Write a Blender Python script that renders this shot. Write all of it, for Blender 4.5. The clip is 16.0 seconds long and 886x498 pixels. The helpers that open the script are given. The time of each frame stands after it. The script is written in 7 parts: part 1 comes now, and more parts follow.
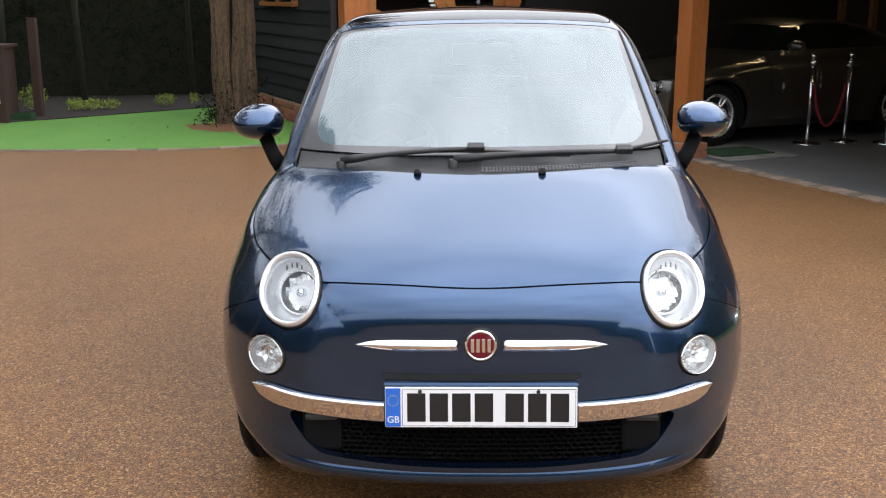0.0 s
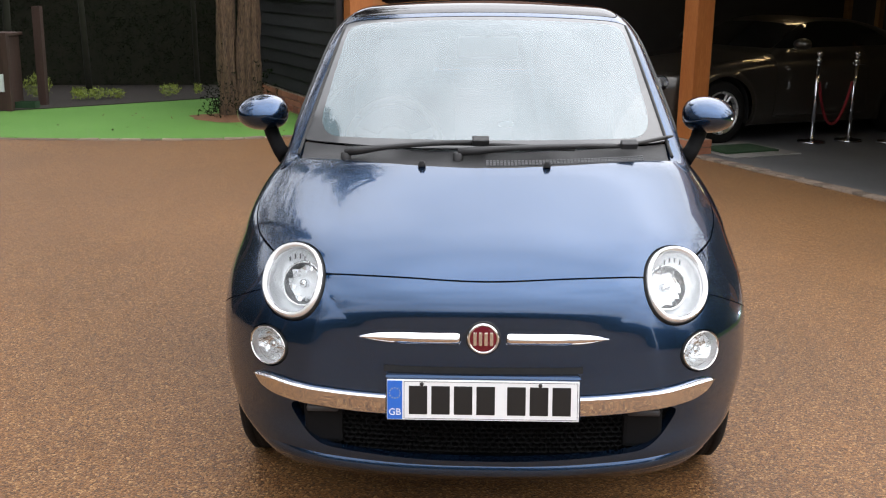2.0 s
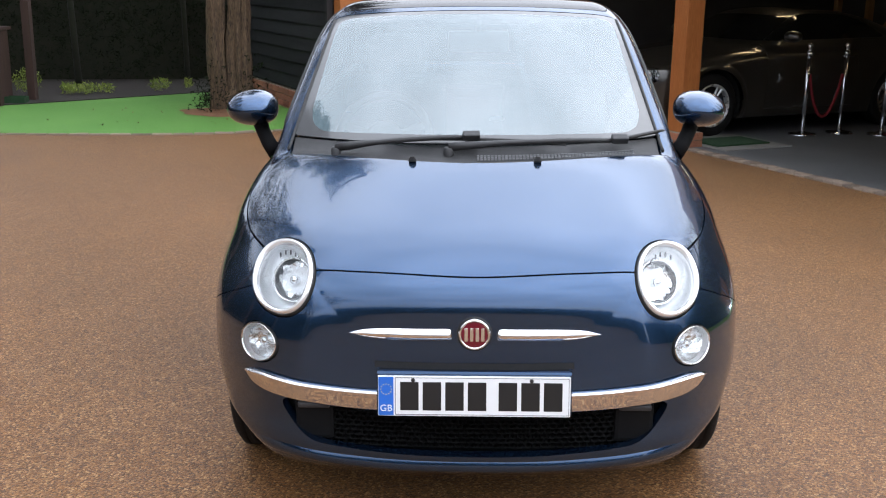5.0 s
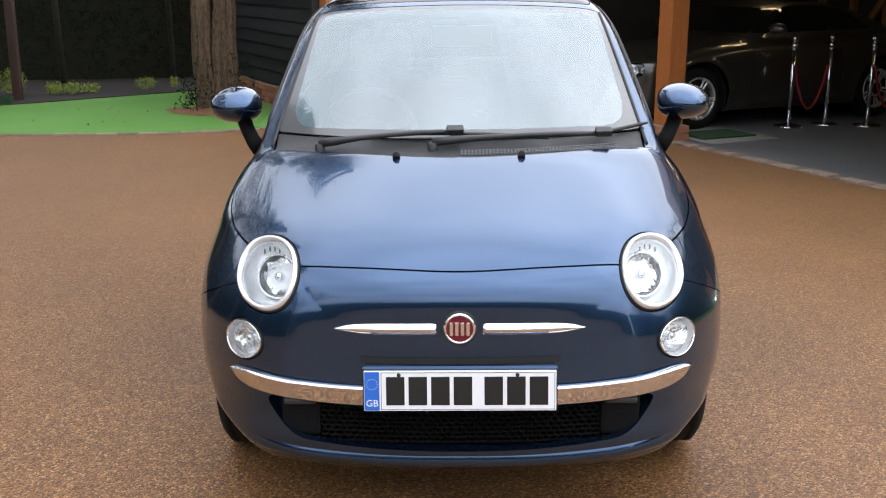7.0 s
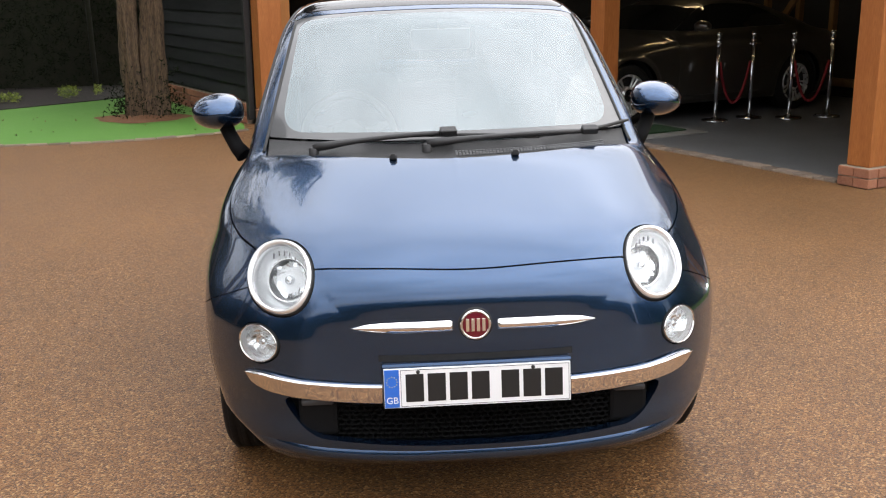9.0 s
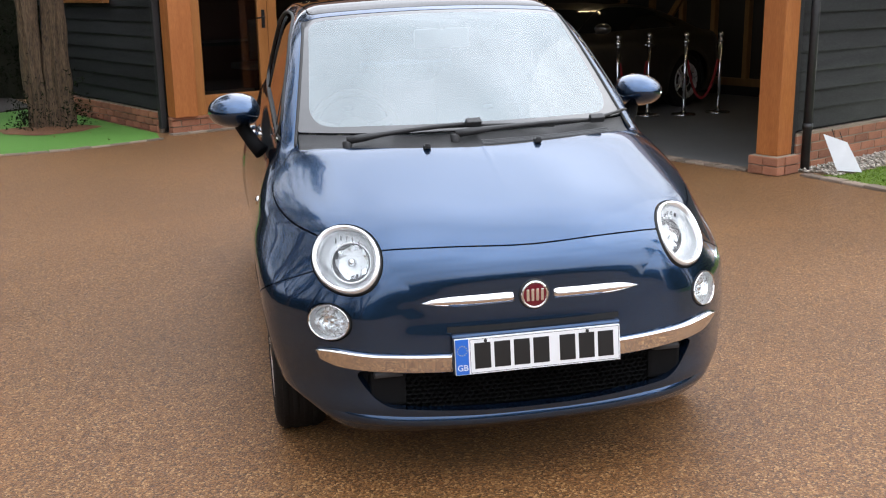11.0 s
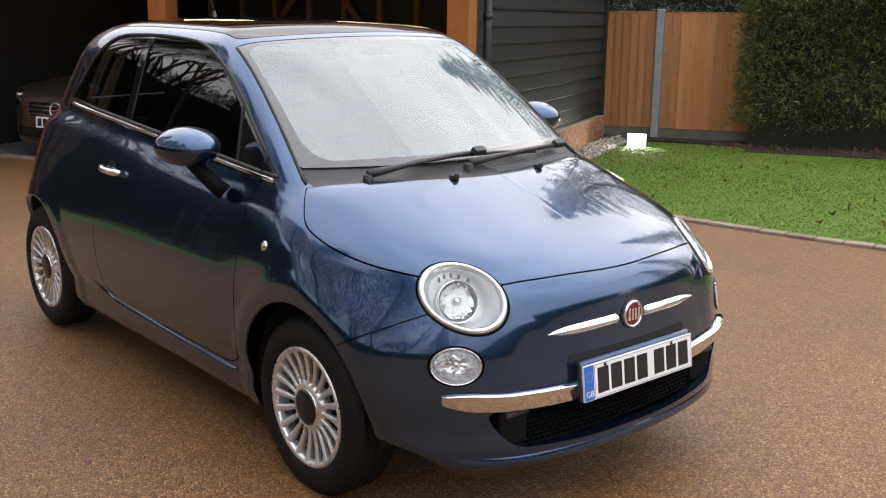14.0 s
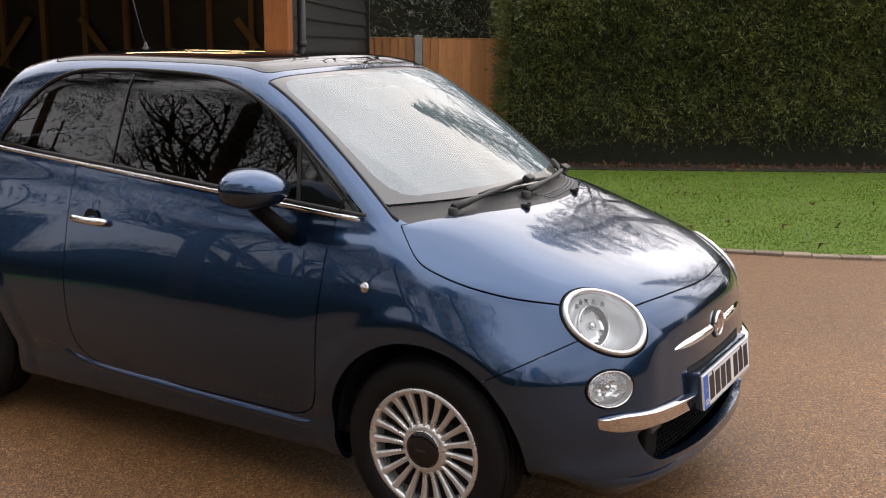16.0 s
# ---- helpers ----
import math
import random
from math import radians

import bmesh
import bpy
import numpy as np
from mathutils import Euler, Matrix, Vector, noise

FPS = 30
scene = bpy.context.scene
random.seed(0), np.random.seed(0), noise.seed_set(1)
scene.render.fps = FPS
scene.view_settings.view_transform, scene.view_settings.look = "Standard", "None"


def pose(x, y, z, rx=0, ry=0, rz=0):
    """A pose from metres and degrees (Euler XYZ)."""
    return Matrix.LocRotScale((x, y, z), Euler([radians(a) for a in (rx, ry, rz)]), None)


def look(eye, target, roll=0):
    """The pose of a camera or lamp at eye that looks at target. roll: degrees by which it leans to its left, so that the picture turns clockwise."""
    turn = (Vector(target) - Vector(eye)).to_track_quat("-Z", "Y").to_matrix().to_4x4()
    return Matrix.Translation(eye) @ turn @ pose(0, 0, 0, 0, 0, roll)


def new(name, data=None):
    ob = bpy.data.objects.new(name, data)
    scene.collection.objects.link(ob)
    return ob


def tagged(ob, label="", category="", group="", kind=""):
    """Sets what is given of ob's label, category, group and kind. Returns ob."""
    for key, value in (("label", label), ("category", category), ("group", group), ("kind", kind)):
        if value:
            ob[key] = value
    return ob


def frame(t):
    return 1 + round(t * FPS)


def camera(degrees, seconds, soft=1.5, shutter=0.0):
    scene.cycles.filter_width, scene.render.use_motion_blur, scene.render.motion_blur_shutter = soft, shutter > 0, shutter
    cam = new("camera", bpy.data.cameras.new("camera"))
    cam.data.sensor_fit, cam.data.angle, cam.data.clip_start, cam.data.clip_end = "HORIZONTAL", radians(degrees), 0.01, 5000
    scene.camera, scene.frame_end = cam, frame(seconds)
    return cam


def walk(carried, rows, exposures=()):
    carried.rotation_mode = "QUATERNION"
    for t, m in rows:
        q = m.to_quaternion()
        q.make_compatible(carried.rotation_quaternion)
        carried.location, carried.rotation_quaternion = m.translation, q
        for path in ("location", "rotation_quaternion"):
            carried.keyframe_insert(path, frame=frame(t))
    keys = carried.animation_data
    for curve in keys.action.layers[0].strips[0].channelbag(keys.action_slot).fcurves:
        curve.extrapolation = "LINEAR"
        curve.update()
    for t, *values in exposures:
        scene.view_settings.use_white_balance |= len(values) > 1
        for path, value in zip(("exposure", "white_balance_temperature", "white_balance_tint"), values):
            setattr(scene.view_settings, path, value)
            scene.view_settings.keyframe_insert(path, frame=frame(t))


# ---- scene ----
cam = camera(46.3, 16.0, soft=1.15)
PATH = [
    (0, (-0.031, -2.626, 1.539), (-0.09, -0.684, 1.063), 0.2),
    (0.5, (-0.033, -2.62, 1.541), (-0.092, -0.679, 1.062), 0.3),
    (1, (-0.032, -2.626, 1.538), (-0.09, -0.686, 1.054), 0.6),
    (1.5, (-0.034, -2.624, 1.534), (-0.092, -0.684, 1.049), 0.6),
    (2, (-0.035, -2.624, 1.535), (-0.098, -0.686, 1.048), 0.9),
    (2.5, (-0.034, -2.623, 1.536), (-0.097, -0.683, 1.051), 0.8),
    (3, (-0.035, -2.625, 1.538), (-0.095, -0.685, 1.053), 0.7),
    (3.5, (-0.03, -2.622, 1.539), (-0.091, -0.683, 1.052), 0.4),
    (4, (-0.033, -2.614, 1.54), (-0.095, -0.676, 1.049), 0.7),
    (6.5, (-0.021, -2.617, 1.536), (-0.053, -0.683, 1.029), 0.5),
    (7, (-0.016, -2.614, 1.534), (-0.044, -0.679, 1.028), 0.2),
    (7.5, (-0.027, -2.596, 1.539), (-0.011, -0.662, 1.032), -0.0),
    (8, (-0.116, -2.575, 1.523), (-0.078, -0.644, 1.004), 1.3),
    (8.5, (-0.217, -2.601, 1.537), (-0.144, -0.684, 0.971), -0.4),
    (9, (-0.287, -2.676, 1.545), (-0.152, -0.745, 1.041), -0.5),
    (9.2, (-0.311, -2.72, 1.537), (-0.198, -0.784, 1.049), -0.6),
    (11.3, (-1.035, -2.855, 1.523), (-0.562, -0.974, 1.033), 0.8),
    (11.5, (-1.148, -2.821, 1.508), (-0.61, -0.956, 1.024), 2.1),
    (12, (-1.451, -2.712, 1.514), (-0.707, -0.908, 1.074), 0.5),
    (12.5, (-1.716, -2.544, 1.511), (-0.851, -0.792, 1.082), 0.8),
    (13, (-1.954, -2.37, 1.506), (-0.942, -0.694, 1.095), 1.6),
    (13.5, (-2.25, -2.197, 1.524), (-1.093, -0.617, 1.12), -0.2),
    (14, (-2.481, -1.949, 1.513), (-1.216, -0.462, 1.076), 0.9),
    (14.5, (-2.684, -1.704, 1.508), (-1.316, -0.309, 1.082), 1.5),
    (15, (-2.915, -1.472, 1.514), (-1.404, -0.239, 1.07), 0.4),
    (15.5, (-3.126, -1.165, 1.496), (-1.538, -0.016, 1.098), 0.1),
    (15.6, (-3.152, -1.11, 1.506), (-1.547, 0.008, 1.089), 0.4),
    (16, (-3.359, -0.908, 1.521), (-1.68, 0.107, 1.136), 0.5),
]
walk(cam, [(t, look(eye, target, roll)) for t, eye, target, roll in PATH], exposures=((0, 0.36, 6500, 10), (1, 0.37, 6700, 10), (3, 0.37, 6450, 10), (4, 0.37, 6050, 10), (6.5, 0.38, 6350, 10), (7.5, 0.38, 6350, 10), (8.5, 0.40, 6850, 10), (9.2, 0.40, 6700, 10), (11.3, 0.34, 6350, 10), (12.5, 0.30, 6800, 11), (13.5, 0.26, 6700, 11), (14.5, 0.04, 6800, 13), (16, -0.08, 7000, 14)))

# ---- light: an overcast late afternoon, one soft sun behind thin cloud; the overcast dome is brightest overhead ----
SUN_AZ, SUN_EL = radians(85), radians(35)
world = bpy.data.worlds.new("overcast")
scene.world = world
world.use_nodes = True
wn, wl = world.node_tree.nodes, world.node_tree.links
wn.clear()
sky = wn.new("ShaderNodeTexSky")
sky.sky_type = "NISHITA"
sky.sun_disc = False
sky.sun_elevation, sky.sun_rotation = SUN_EL, SUN_AZ
sky.air_density, sky.dust_density, sky.ozone_density = 1.0, 6.0, 1.0
wco = wn.new("ShaderNodeTexCoord")
wmap = wn.new("ShaderNodeMapping")
wmap.inputs["Scale"].default_value = (1.0, 1.0, 2.6)
wnoise = wn.new("ShaderNodeTexNoise")
wnoise.inputs["Scale"].default_value, wnoise.inputs["Detail"].default_value = 2.2, 7.0
wramp = wn.new("ShaderNodeMapRange")
wramp.inputs[1].default_value, wramp.inputs[2].default_value = 0.3, 0.72
wramp.inputs[3].default_value, wramp.inputs[4].default_value = 8.5, 14.5
cloud = wn.new("ShaderNodeCombineColor")
wmix = wn.new("ShaderNodeMix")
wmix.data_type = "RGBA"
wmix.inputs["Factor"].default_value = 0.85
wbg = wn.new("ShaderNodeBackground")
wbg.inputs["Strength"].default_value = 0.112
wout = wn.new("ShaderNodeOutputWorld")
wl.new(wco.outputs["Generated"], wmap.inputs["Vector"])
wl.new(wmap.outputs[0], wnoise.inputs["Vector"])
wl.new(wnoise.outputs["Fac"], wramp.inputs[0])
wtint = []
wsep = wn.new("ShaderNodeSeparateXYZ")
wl.new(wco.outputs["Generated"], wsep.inputs[0])
wzen = wn.new("ShaderNodeMapRange")
wzen.inputs[1].default_value, wzen.inputs[2].default_value = 0.0, 1.0
wzen.inputs[3].default_value, wzen.inputs[4].default_value = 0.85, 1.42
wl.new(wsep.outputs["Z"], wzen.inputs[0])
wdome = wn.new("ShaderNodeMath")
wdome.operation = "MULTIPLY"
wl.new(wramp.outputs[0], wdome.inputs[0])
wl.new(wzen.outputs[0], wdome.inputs[1])
# brighter cloud on the sun's side
wdot = wn.new("ShaderNodeVectorMath")
wdot.operation = "DOT_PRODUCT"
wdot.inputs[1].default_value = (math.sin(math.pi - SUN_AZ) * math.cos(SUN_EL), -math.cos(math.pi - SUN_AZ) * math.cos(SUN_EL), math.sin(SUN_EL))
wl.new(wco.outputs["Generated"], wdot.inputs[0])
wside = wn.new("ShaderNodeMapRange")
wside.inputs[1].default_value, wside.inputs[2].default_value = -1.0, 1.0
wside.inputs[3].default_value, wside.inputs[4].default_value = 0.72, 1.92
wl.new(wdot.outputs["Value"], wside.inputs[0])
wlit = wn.new("ShaderNodeMath")
wlit.operation = "MULTIPLY"
wl.new(wdome.outputs[0], wlit.inputs[0])
wl.new(wside.outputs[0], wlit.inputs[1])
for channel, gain in (("Red", 0.965), ("Green", 0.99), ("Blue", 1.06)):
    wm = wn.new("ShaderNodeMath")
    wm.operation = "MULTIPLY"
    wm.inputs[1].default_value = gain
    wl.new(wlit.outputs[0], wm.inputs[0])
    wl.new(wm.outputs[0], cloud.inputs[channel])
wl.new(sky.outputs[0], wmix.inputs["A"])
wl.new(cloud.outputs[0], wmix.inputs["B"])
wl.new(wmix.outputs["Result"], wbg.inputs[0])
wl.new(wbg.outputs[0], wout.inputs[0])

sun_data = bpy.data.lights.new("sun", "SUN")
sun_data.energy, sun_data.angle, sun_data.color = 0.35, radians(60), (1.0, 0.97, 0.93)
sun = new("sun", sun_data)
sun.rotation_euler = (radians(90) - SUN_EL, 0, -SUN_AZ + math.pi)



# ---- materials ----
def material(name, base, other=None, third=None, rough=0.5, metal=0.0, scale=6.0, fine=90.0, mix=0.5, bump=0.0, bump_scale=None,
             coat=0.0, spec=0.5, stretch=(1, 1, 1), per_object=0.0, island=0.0, rough_var=0.1, emit=None, coat_ior=1.5):
    """A procedural surface: two scales of noise between up to three colours, with bump."""
    m = bpy.data.materials.new(name)
    m.use_nodes = True
    nodes, links = m.node_tree.nodes, m.node_tree.links
    p = nodes["Principled BSDF"]
    p.inputs["Metallic"].default_value = metal
    p.inputs["Roughness"].default_value = rough
    p.inputs["Coat Weight"].default_value = coat
    p.inputs["Coat Roughness"].default_value = 0.02
    p.inputs["Coat IOR"].default_value = coat_ior
    p.inputs["Specular IOR Level"].default_value = spec
    other = other or tuple(c * 0.8 for c in base)
    third = third or tuple(0.5 * (a + b) for a, b in zip(base, other))
    co = nodes.new("ShaderNodeTexCoord")
    mp = nodes.new("ShaderNodeMapping")
    mp.inputs["Scale"].default_value = stretch
    links.new(co.outputs["Object"], mp.inputs["Vector"])
    big = nodes.new("ShaderNodeTexNoise")
    big.inputs["Scale"].default_value, big.inputs["Detail"].default_value = scale, 5.0
    small = nodes.new("ShaderNodeTexNoise")
    small.inputs["Scale"].default_value, small.inputs["Detail"].default_value = fine, 3.0
    for n in (big, small):
        links.new(mp.outputs[0], n.inputs["Vector"])
    r1 = nodes.new("ShaderNodeMapRange")
    r1.inputs[1].default_value, r1.inputs[2].default_value = 0.35, 0.68
    links.new(big.outputs["Fac"], r1.inputs[0])
    r2 = nodes.new("ShaderNodeMapRange")
    r2.inputs[1].default_value, r2.inputs[2].default_value, r2.inputs[4].default_value = 0.35, 0.68, mix
    links.new(small.outputs["Fac"], r2.inputs[0])
    m1 = nodes.new("ShaderNodeMix")
    m1.data_type = "RGBA"
    m1.inputs["A"].default_value, m1.inputs["B"].default_value = (*base, 1), (*other, 1)
    links.new(r1.outputs[0], m1.inputs["Factor"])
    m2 = nodes.new("ShaderNodeMix")
    m2.data_type = "RGBA"
    m2.inputs["B"].default_value = (*third, 1)
    links.new(r2.outputs[0], m2.inputs["Factor"])
    links.new(m1.outputs["Result"], m2.inputs["A"])
    colour = m2.outputs["Result"]
    if per_object or island:
        if island:
            src = nodes.new("ShaderNodeNewGeometry").outputs["Random Per Island"]
        else:
            src = nodes.new("ShaderNodeObjectInfo").outputs["Random"]
        v = nodes.new("ShaderNodeMapRange")
        amount = island or per_object
        v.inputs[3].default_value, v.inputs[4].default_value = 1 - amount, 1 + amount
        links.new(src, v.inputs[0])
        hs = nodes.new("ShaderNodeHueSaturation")
        links.new(v.outputs[0], hs.inputs["Value"])
        links.new(colour, hs.inputs["Color"])
        colour = hs.outputs[0]
    links.new(colour, p.inputs["Base Color"])
    rr = nodes.new("ShaderNodeMapRange")
    rr.inputs[3].default_value, rr.inputs[4].default_value = max(0.0, rough - rough_var), min(1.0, rough + rough_var)
    links.new(small.outputs["Fac"], rr.inputs[0])
    if rough_var:
        links.new(rr.outputs[0], p.inputs["Roughness"])
    if bump:
        b = nodes.new("ShaderNodeBump")
        b.inputs["Strength"].default_value, b.inputs["Distance"].default_value = bump, 0.004
        src = small
        if bump_scale:
            src = nodes.new("ShaderNodeTexNoise")
            src.inputs["Scale"].default_value, src.inputs["Detail"].default_value = bump_scale, 4.0
            links.new(mp.outputs[0], src.inputs["Vector"])
        links.new(src.outputs["Fac"], b.inputs["Height"])
        links.new(b.outputs[0], p.inputs["Normal"])
    if emit:
        p.inputs["Emission Color"].default_value = (*emit[0], 1)
        p.inputs["Emission Strength"].default_value = emit[1]
    return m


def glass_material(name, tint, ior, gloss_rough=0.0, sky_veil=0.0):
    """A thin pane: clear through, with the gloss of glass; an optional pale diffuse veil imitates mirrored sky."""
    m = bpy.data.materials.new(name)
    m.use_nodes = True
    nodes, links = m.node_tree.nodes, m.node_tree.links
    nodes.remove(nodes["Principled BSDF"])
    tr, gl, mx, fr = (nodes.new("ShaderNode" + k) for k in ("BsdfTransparent", "BsdfGlossy", "MixShader", "Fresnel"))
    tr.inputs[0].default_value = (*tint, 1)
    gl.inputs["Roughness"].default_value = gloss_rough
    gl.inputs["Color"].default_value = (1, 1, 1, 1)
    fr.inputs["IOR"].default_value = ior
    links.new(fr.outputs[0], mx.inputs[0])
    links.new(tr.outputs[0], mx.inputs[1])
    links.new(gl.outputs[0], mx.inputs[2])
    last = mx
    if sky_veil:
        # Pale blue diffuse share, painted on in place of sky reflection.
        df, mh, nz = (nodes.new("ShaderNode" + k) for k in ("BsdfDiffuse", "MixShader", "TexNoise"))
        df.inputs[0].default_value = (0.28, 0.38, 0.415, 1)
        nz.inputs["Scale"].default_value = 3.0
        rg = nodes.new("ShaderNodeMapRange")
        rg.inputs[3].default_value, rg.inputs[4].default_value = sky_veil * 0.8, sky_veil * 1.2
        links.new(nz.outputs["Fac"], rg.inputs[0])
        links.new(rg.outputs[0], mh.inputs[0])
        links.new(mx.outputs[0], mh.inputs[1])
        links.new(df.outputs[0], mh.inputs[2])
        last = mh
    links.new(last.outputs[0], nodes["Material Output"].inputs[0])
    return m


def resin_gravel():
    """Resin-bound aggregate: small rounded stones in honey, tan and brown."""
    m = bpy.data.materials.new("resin_bound_gravel")
    m.use_nodes = True
    nodes, links = m.node_tree.nodes, m.node_tree.links
    p = nodes["Principled BSDF"]
    co = nodes.new("ShaderNodeTexCoord")
    vor = nodes.new("ShaderNodeTexVoronoi")
    vor.inputs["Scale"].default_value = 150.0
    links.new(co.outputs["Object"], vor.inputs["Vector"])
    ramp = nodes.new("ShaderNodeValToRGB")
    sep = nodes.new("ShaderNodeSeparateColor")
    links.new(vor.outputs["Color"], sep.inputs[0])
    links.new(sep.outputs["Red"], ramp.inputs[0])
    stops = ((0.0, (0.045, 0.017, 0.005)), (0.25, (0.10, 0.040, 0.0105)), (0.6, (0.175, 0.075, 0.020)), (0.85, (0.26, 0.122, 0.039)), (1.0, (0.42, 0.26, 0.115)))
    while len(ramp.color_ramp.elements) < len(stops):
        ramp.color_ramp.elements.new(0.5)
    for e, (at, c) in zip(ramp.color_ramp.elements, stops):
        e.position, e.color = at, (*c, 1)
    big = nodes.new("ShaderNodeTexNoise")
    big.inputs["Scale"].default_value, big.inputs["Detail"].default_value = 0.9, 6.0
    links.new(co.outputs["Object"], big.inputs["Vector"])
    rg = nodes.new("ShaderNodeMapRange")
    rg.inputs[1].default_value, rg.inputs[2].default_value, rg.inputs[3].default_value, rg.inputs[4].default_value = 0.3, 0.7, 0.70, 0.96
    links.new(big.outputs["Fac"], rg.inputs[0])
    hs = nodes.new("ShaderNodeHueSaturation")
    links.new(rg.outputs[0], hs.inputs["Value"])
    links.new(ramp.outputs[0], hs.inputs["Color"])
    links.new(hs.outputs[0], p.inputs["Base Color"])
    p.inputs["Roughness"].default_value = 0.5
    p.inputs["Specular IOR Level"].default_value = 0.45
    p.inputs["Sheen Weight"].default_value = 0.13
    p.inputs["Sheen Roughness"].default_value = 0.35
    p.inputs["Sheen Tint"].default_value = (1.0, 0.7, 0.45, 1)
    b = nodes.new("ShaderNodeBump")
    b.inputs["Strength"].default_value, b.inputs["Distance"].default_value, b.invert = 0.7, 0.003, True
    links.new(vor.outputs["Distance"], b.inputs["Height"])
    links.new(b.outputs[0], p.inputs["Normal"])
    return m


M = {}
M["gravel"] = resin_gravel()
M["turf"] = material("artificial_turf", (0.085, 0.225, 0.028), (0.11, 0.26, 0.04), (0.065, 0.17, 0.022), 0.75, scale=1.2, fine=160, mix=0.8, bump=0.8, bump_scale=220)
M["soil"] = material("lawn_soil", (0.085, 0.145, 0.011), (0.065, 0.115, 0.010), (0.10, 0.165, 0.014), 0.9, scale=2.0, fine=60, bump=0.15)
M["grass"] = material("grass_blades", (0.10, 0.175, 0.010), (0.135, 0.205, 0.017), (0.075, 0.135, 0.008), 0.7, spec=0.2, scale=1.4, fine=25, island=0.12)
# Near-black soil: deep shade over the border is put into its colour.
M["shaded_soil"] = material("shaded_soil", (0.012, 0.009, 0.007), (0.02, 0.014, 0.009), rough=0.95, scale=10, fine=60, bump=1.0)
M["mulch"] = material("bark_mulch", (0.16, 0.07, 0.028), (0.10, 0.045, 0.02), (0.24, 0.11, 0.05), 0.9, scale=14, fine=70, bump=1.0)
M["oak"] = material("oak_timber", (0.36, 0.117, 0.025), (0.43, 0.152, 0.037), (0.23, 0.068, 0.014), 0.55, scale=3.0, fine=26, mix=0.55, bump=0.3, stretch=(6, 6, 0.55), per_object=0.08)
M["oakdoor"] = material("oak_joinery", (0.31, 0.122, 0.03), (0.365, 0.152, 0.043), (0.235, 0.088, 0.021), 0.42, scale=3.0, fine=28, mix=0.5, bump=0.15, stretch=(6, 6, 0.5), per_object=0.06)
M["black_board"] = material("black_stained_board", (0.0165, 0.017, 0.0185), (0.029, 0.030, 0.031), (0.010, 0.0105, 0.0115), 0.6, spec=0.25, scale=2.2, fine=40, mix=0.6, bump=0.55, stretch=(0.6, 0.6, 7), per_object=0.3)
M["black_plain"] = material("black_stain", (0.012, 0.012, 0.013), (0.018, 0.018, 0.019), rough=0.6, scale=4, bump=0.3)
M["brown_stain"] = material("brown_stained_timber", (0.045, 0.02, 0.013), (0.03, 0.014, 0.009), rough=0.8, scale=4, fine=40, stretch=(5, 5, 0.6), bump=0.3)
M["brick"] = material("red_brick", (0.30, 0.115, 0.06), (0.22, 0.075, 0.04), (0.38, 0.19, 0.11), 0.85, scale=9, fine=120, mix=0.6, bump=0.7, per_object=0.28)
M["mortar"] = material("lime_mortar", (0.28, 0.22, 0.16), (0.2, 0.16, 0.12), rough=0.95, scale=9, fine=150, bump=0.6)
M["sett"] = material("granite_sett", (0.22, 0.165, 0.125), (0.16, 0.12, 0.09), (0.28, 0.22, 0.17), 0.8, scale=12, fine=160, mix=0.7, bump=0.7, per_object=0.3)
M["paving"] = material("grey_paving", (0.082, 0.086, 0.09), (0.105, 0.11, 0.114), (0.055, 0.058, 0.061), 0.6, scale=1.6, fine=120, mix=0.6, bump=0.4, per_object=0.12)
M["slab"] = material("pale_concrete", (0.21, 0.2, 0.185), (0.15, 0.145, 0.135), (0.27, 0.26, 0.24), 0.85, scale=5, fine=140, bump=0.5, per_object=0.1)
M["fence"] = material("fence_board", (0.42, 0.17, 0.06), (0.33, 0.125, 0.042), (0.48, 0.24, 0.10), 0.75, scale=3, fine=24, mix=0.6, bump=0.5, stretch=(6, 6, 0.6), per_object=0.28)
M["concrete"] = material("concrete_post", (0.30, 0.31, 0.32), (0.23, 0.24, 0.25), (0.37, 0.38, 0.38), 0.9, scale=8, fine=130, bump=0.5)
M["pebble"] = material("pebbles", (0.36, 0.32, 0.27), (0.5, 0.46, 0.4), (0.22, 0.19, 0.15), 0.7, scale=30, fine=200, island=0.45)
M["bark"] = material("tree_bark", (0.07, 0.042, 0.024), (0.02, 0.012, 0.008), (0.18, 0.115, 0.066), 0.95, scale=7, fine=34, mix=0.7, bump=1.0, stretch=(3, 3, 0.5))
M["hedge"] = material("hedge_leaf", (0.072, 0.094, 0.013), (0.125, 0.138, 0.02), (0.042, 0.048, 0.010), 0.6, scale=1.1, fine=14, island=0.5)
# Near-black, with the shade within the foliage in its colour; sapling trunks share it.
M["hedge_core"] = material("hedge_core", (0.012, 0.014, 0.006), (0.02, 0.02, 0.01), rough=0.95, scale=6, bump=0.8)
# Near-black: deep shade under the trees is put into this leaf colour.
M["leafshaded"] = material("shaded_leaf", (0.010, 0.014, 0.006), (0.014, 0.019, 0.008), (0.006, 0.008, 0.004), 0.8, spec=0.06, scale=1.0, fine=12, island=0.4)
M["leafbright"] = material("bright_leaf", (0.2, 0.27, 0.035), (0.3, 0.36, 0.055), (0.11, 0.16, 0.02), 0.55, scale=4, fine=20, island=0.4)
M["leafgrey"] = material("greyish_leaf", (0.13, 0.15, 0.10), (0.18, 0.2, 0.14), (0.08, 0.095, 0.06), 0.6, scale=1.0, fine=12, island=0.5)
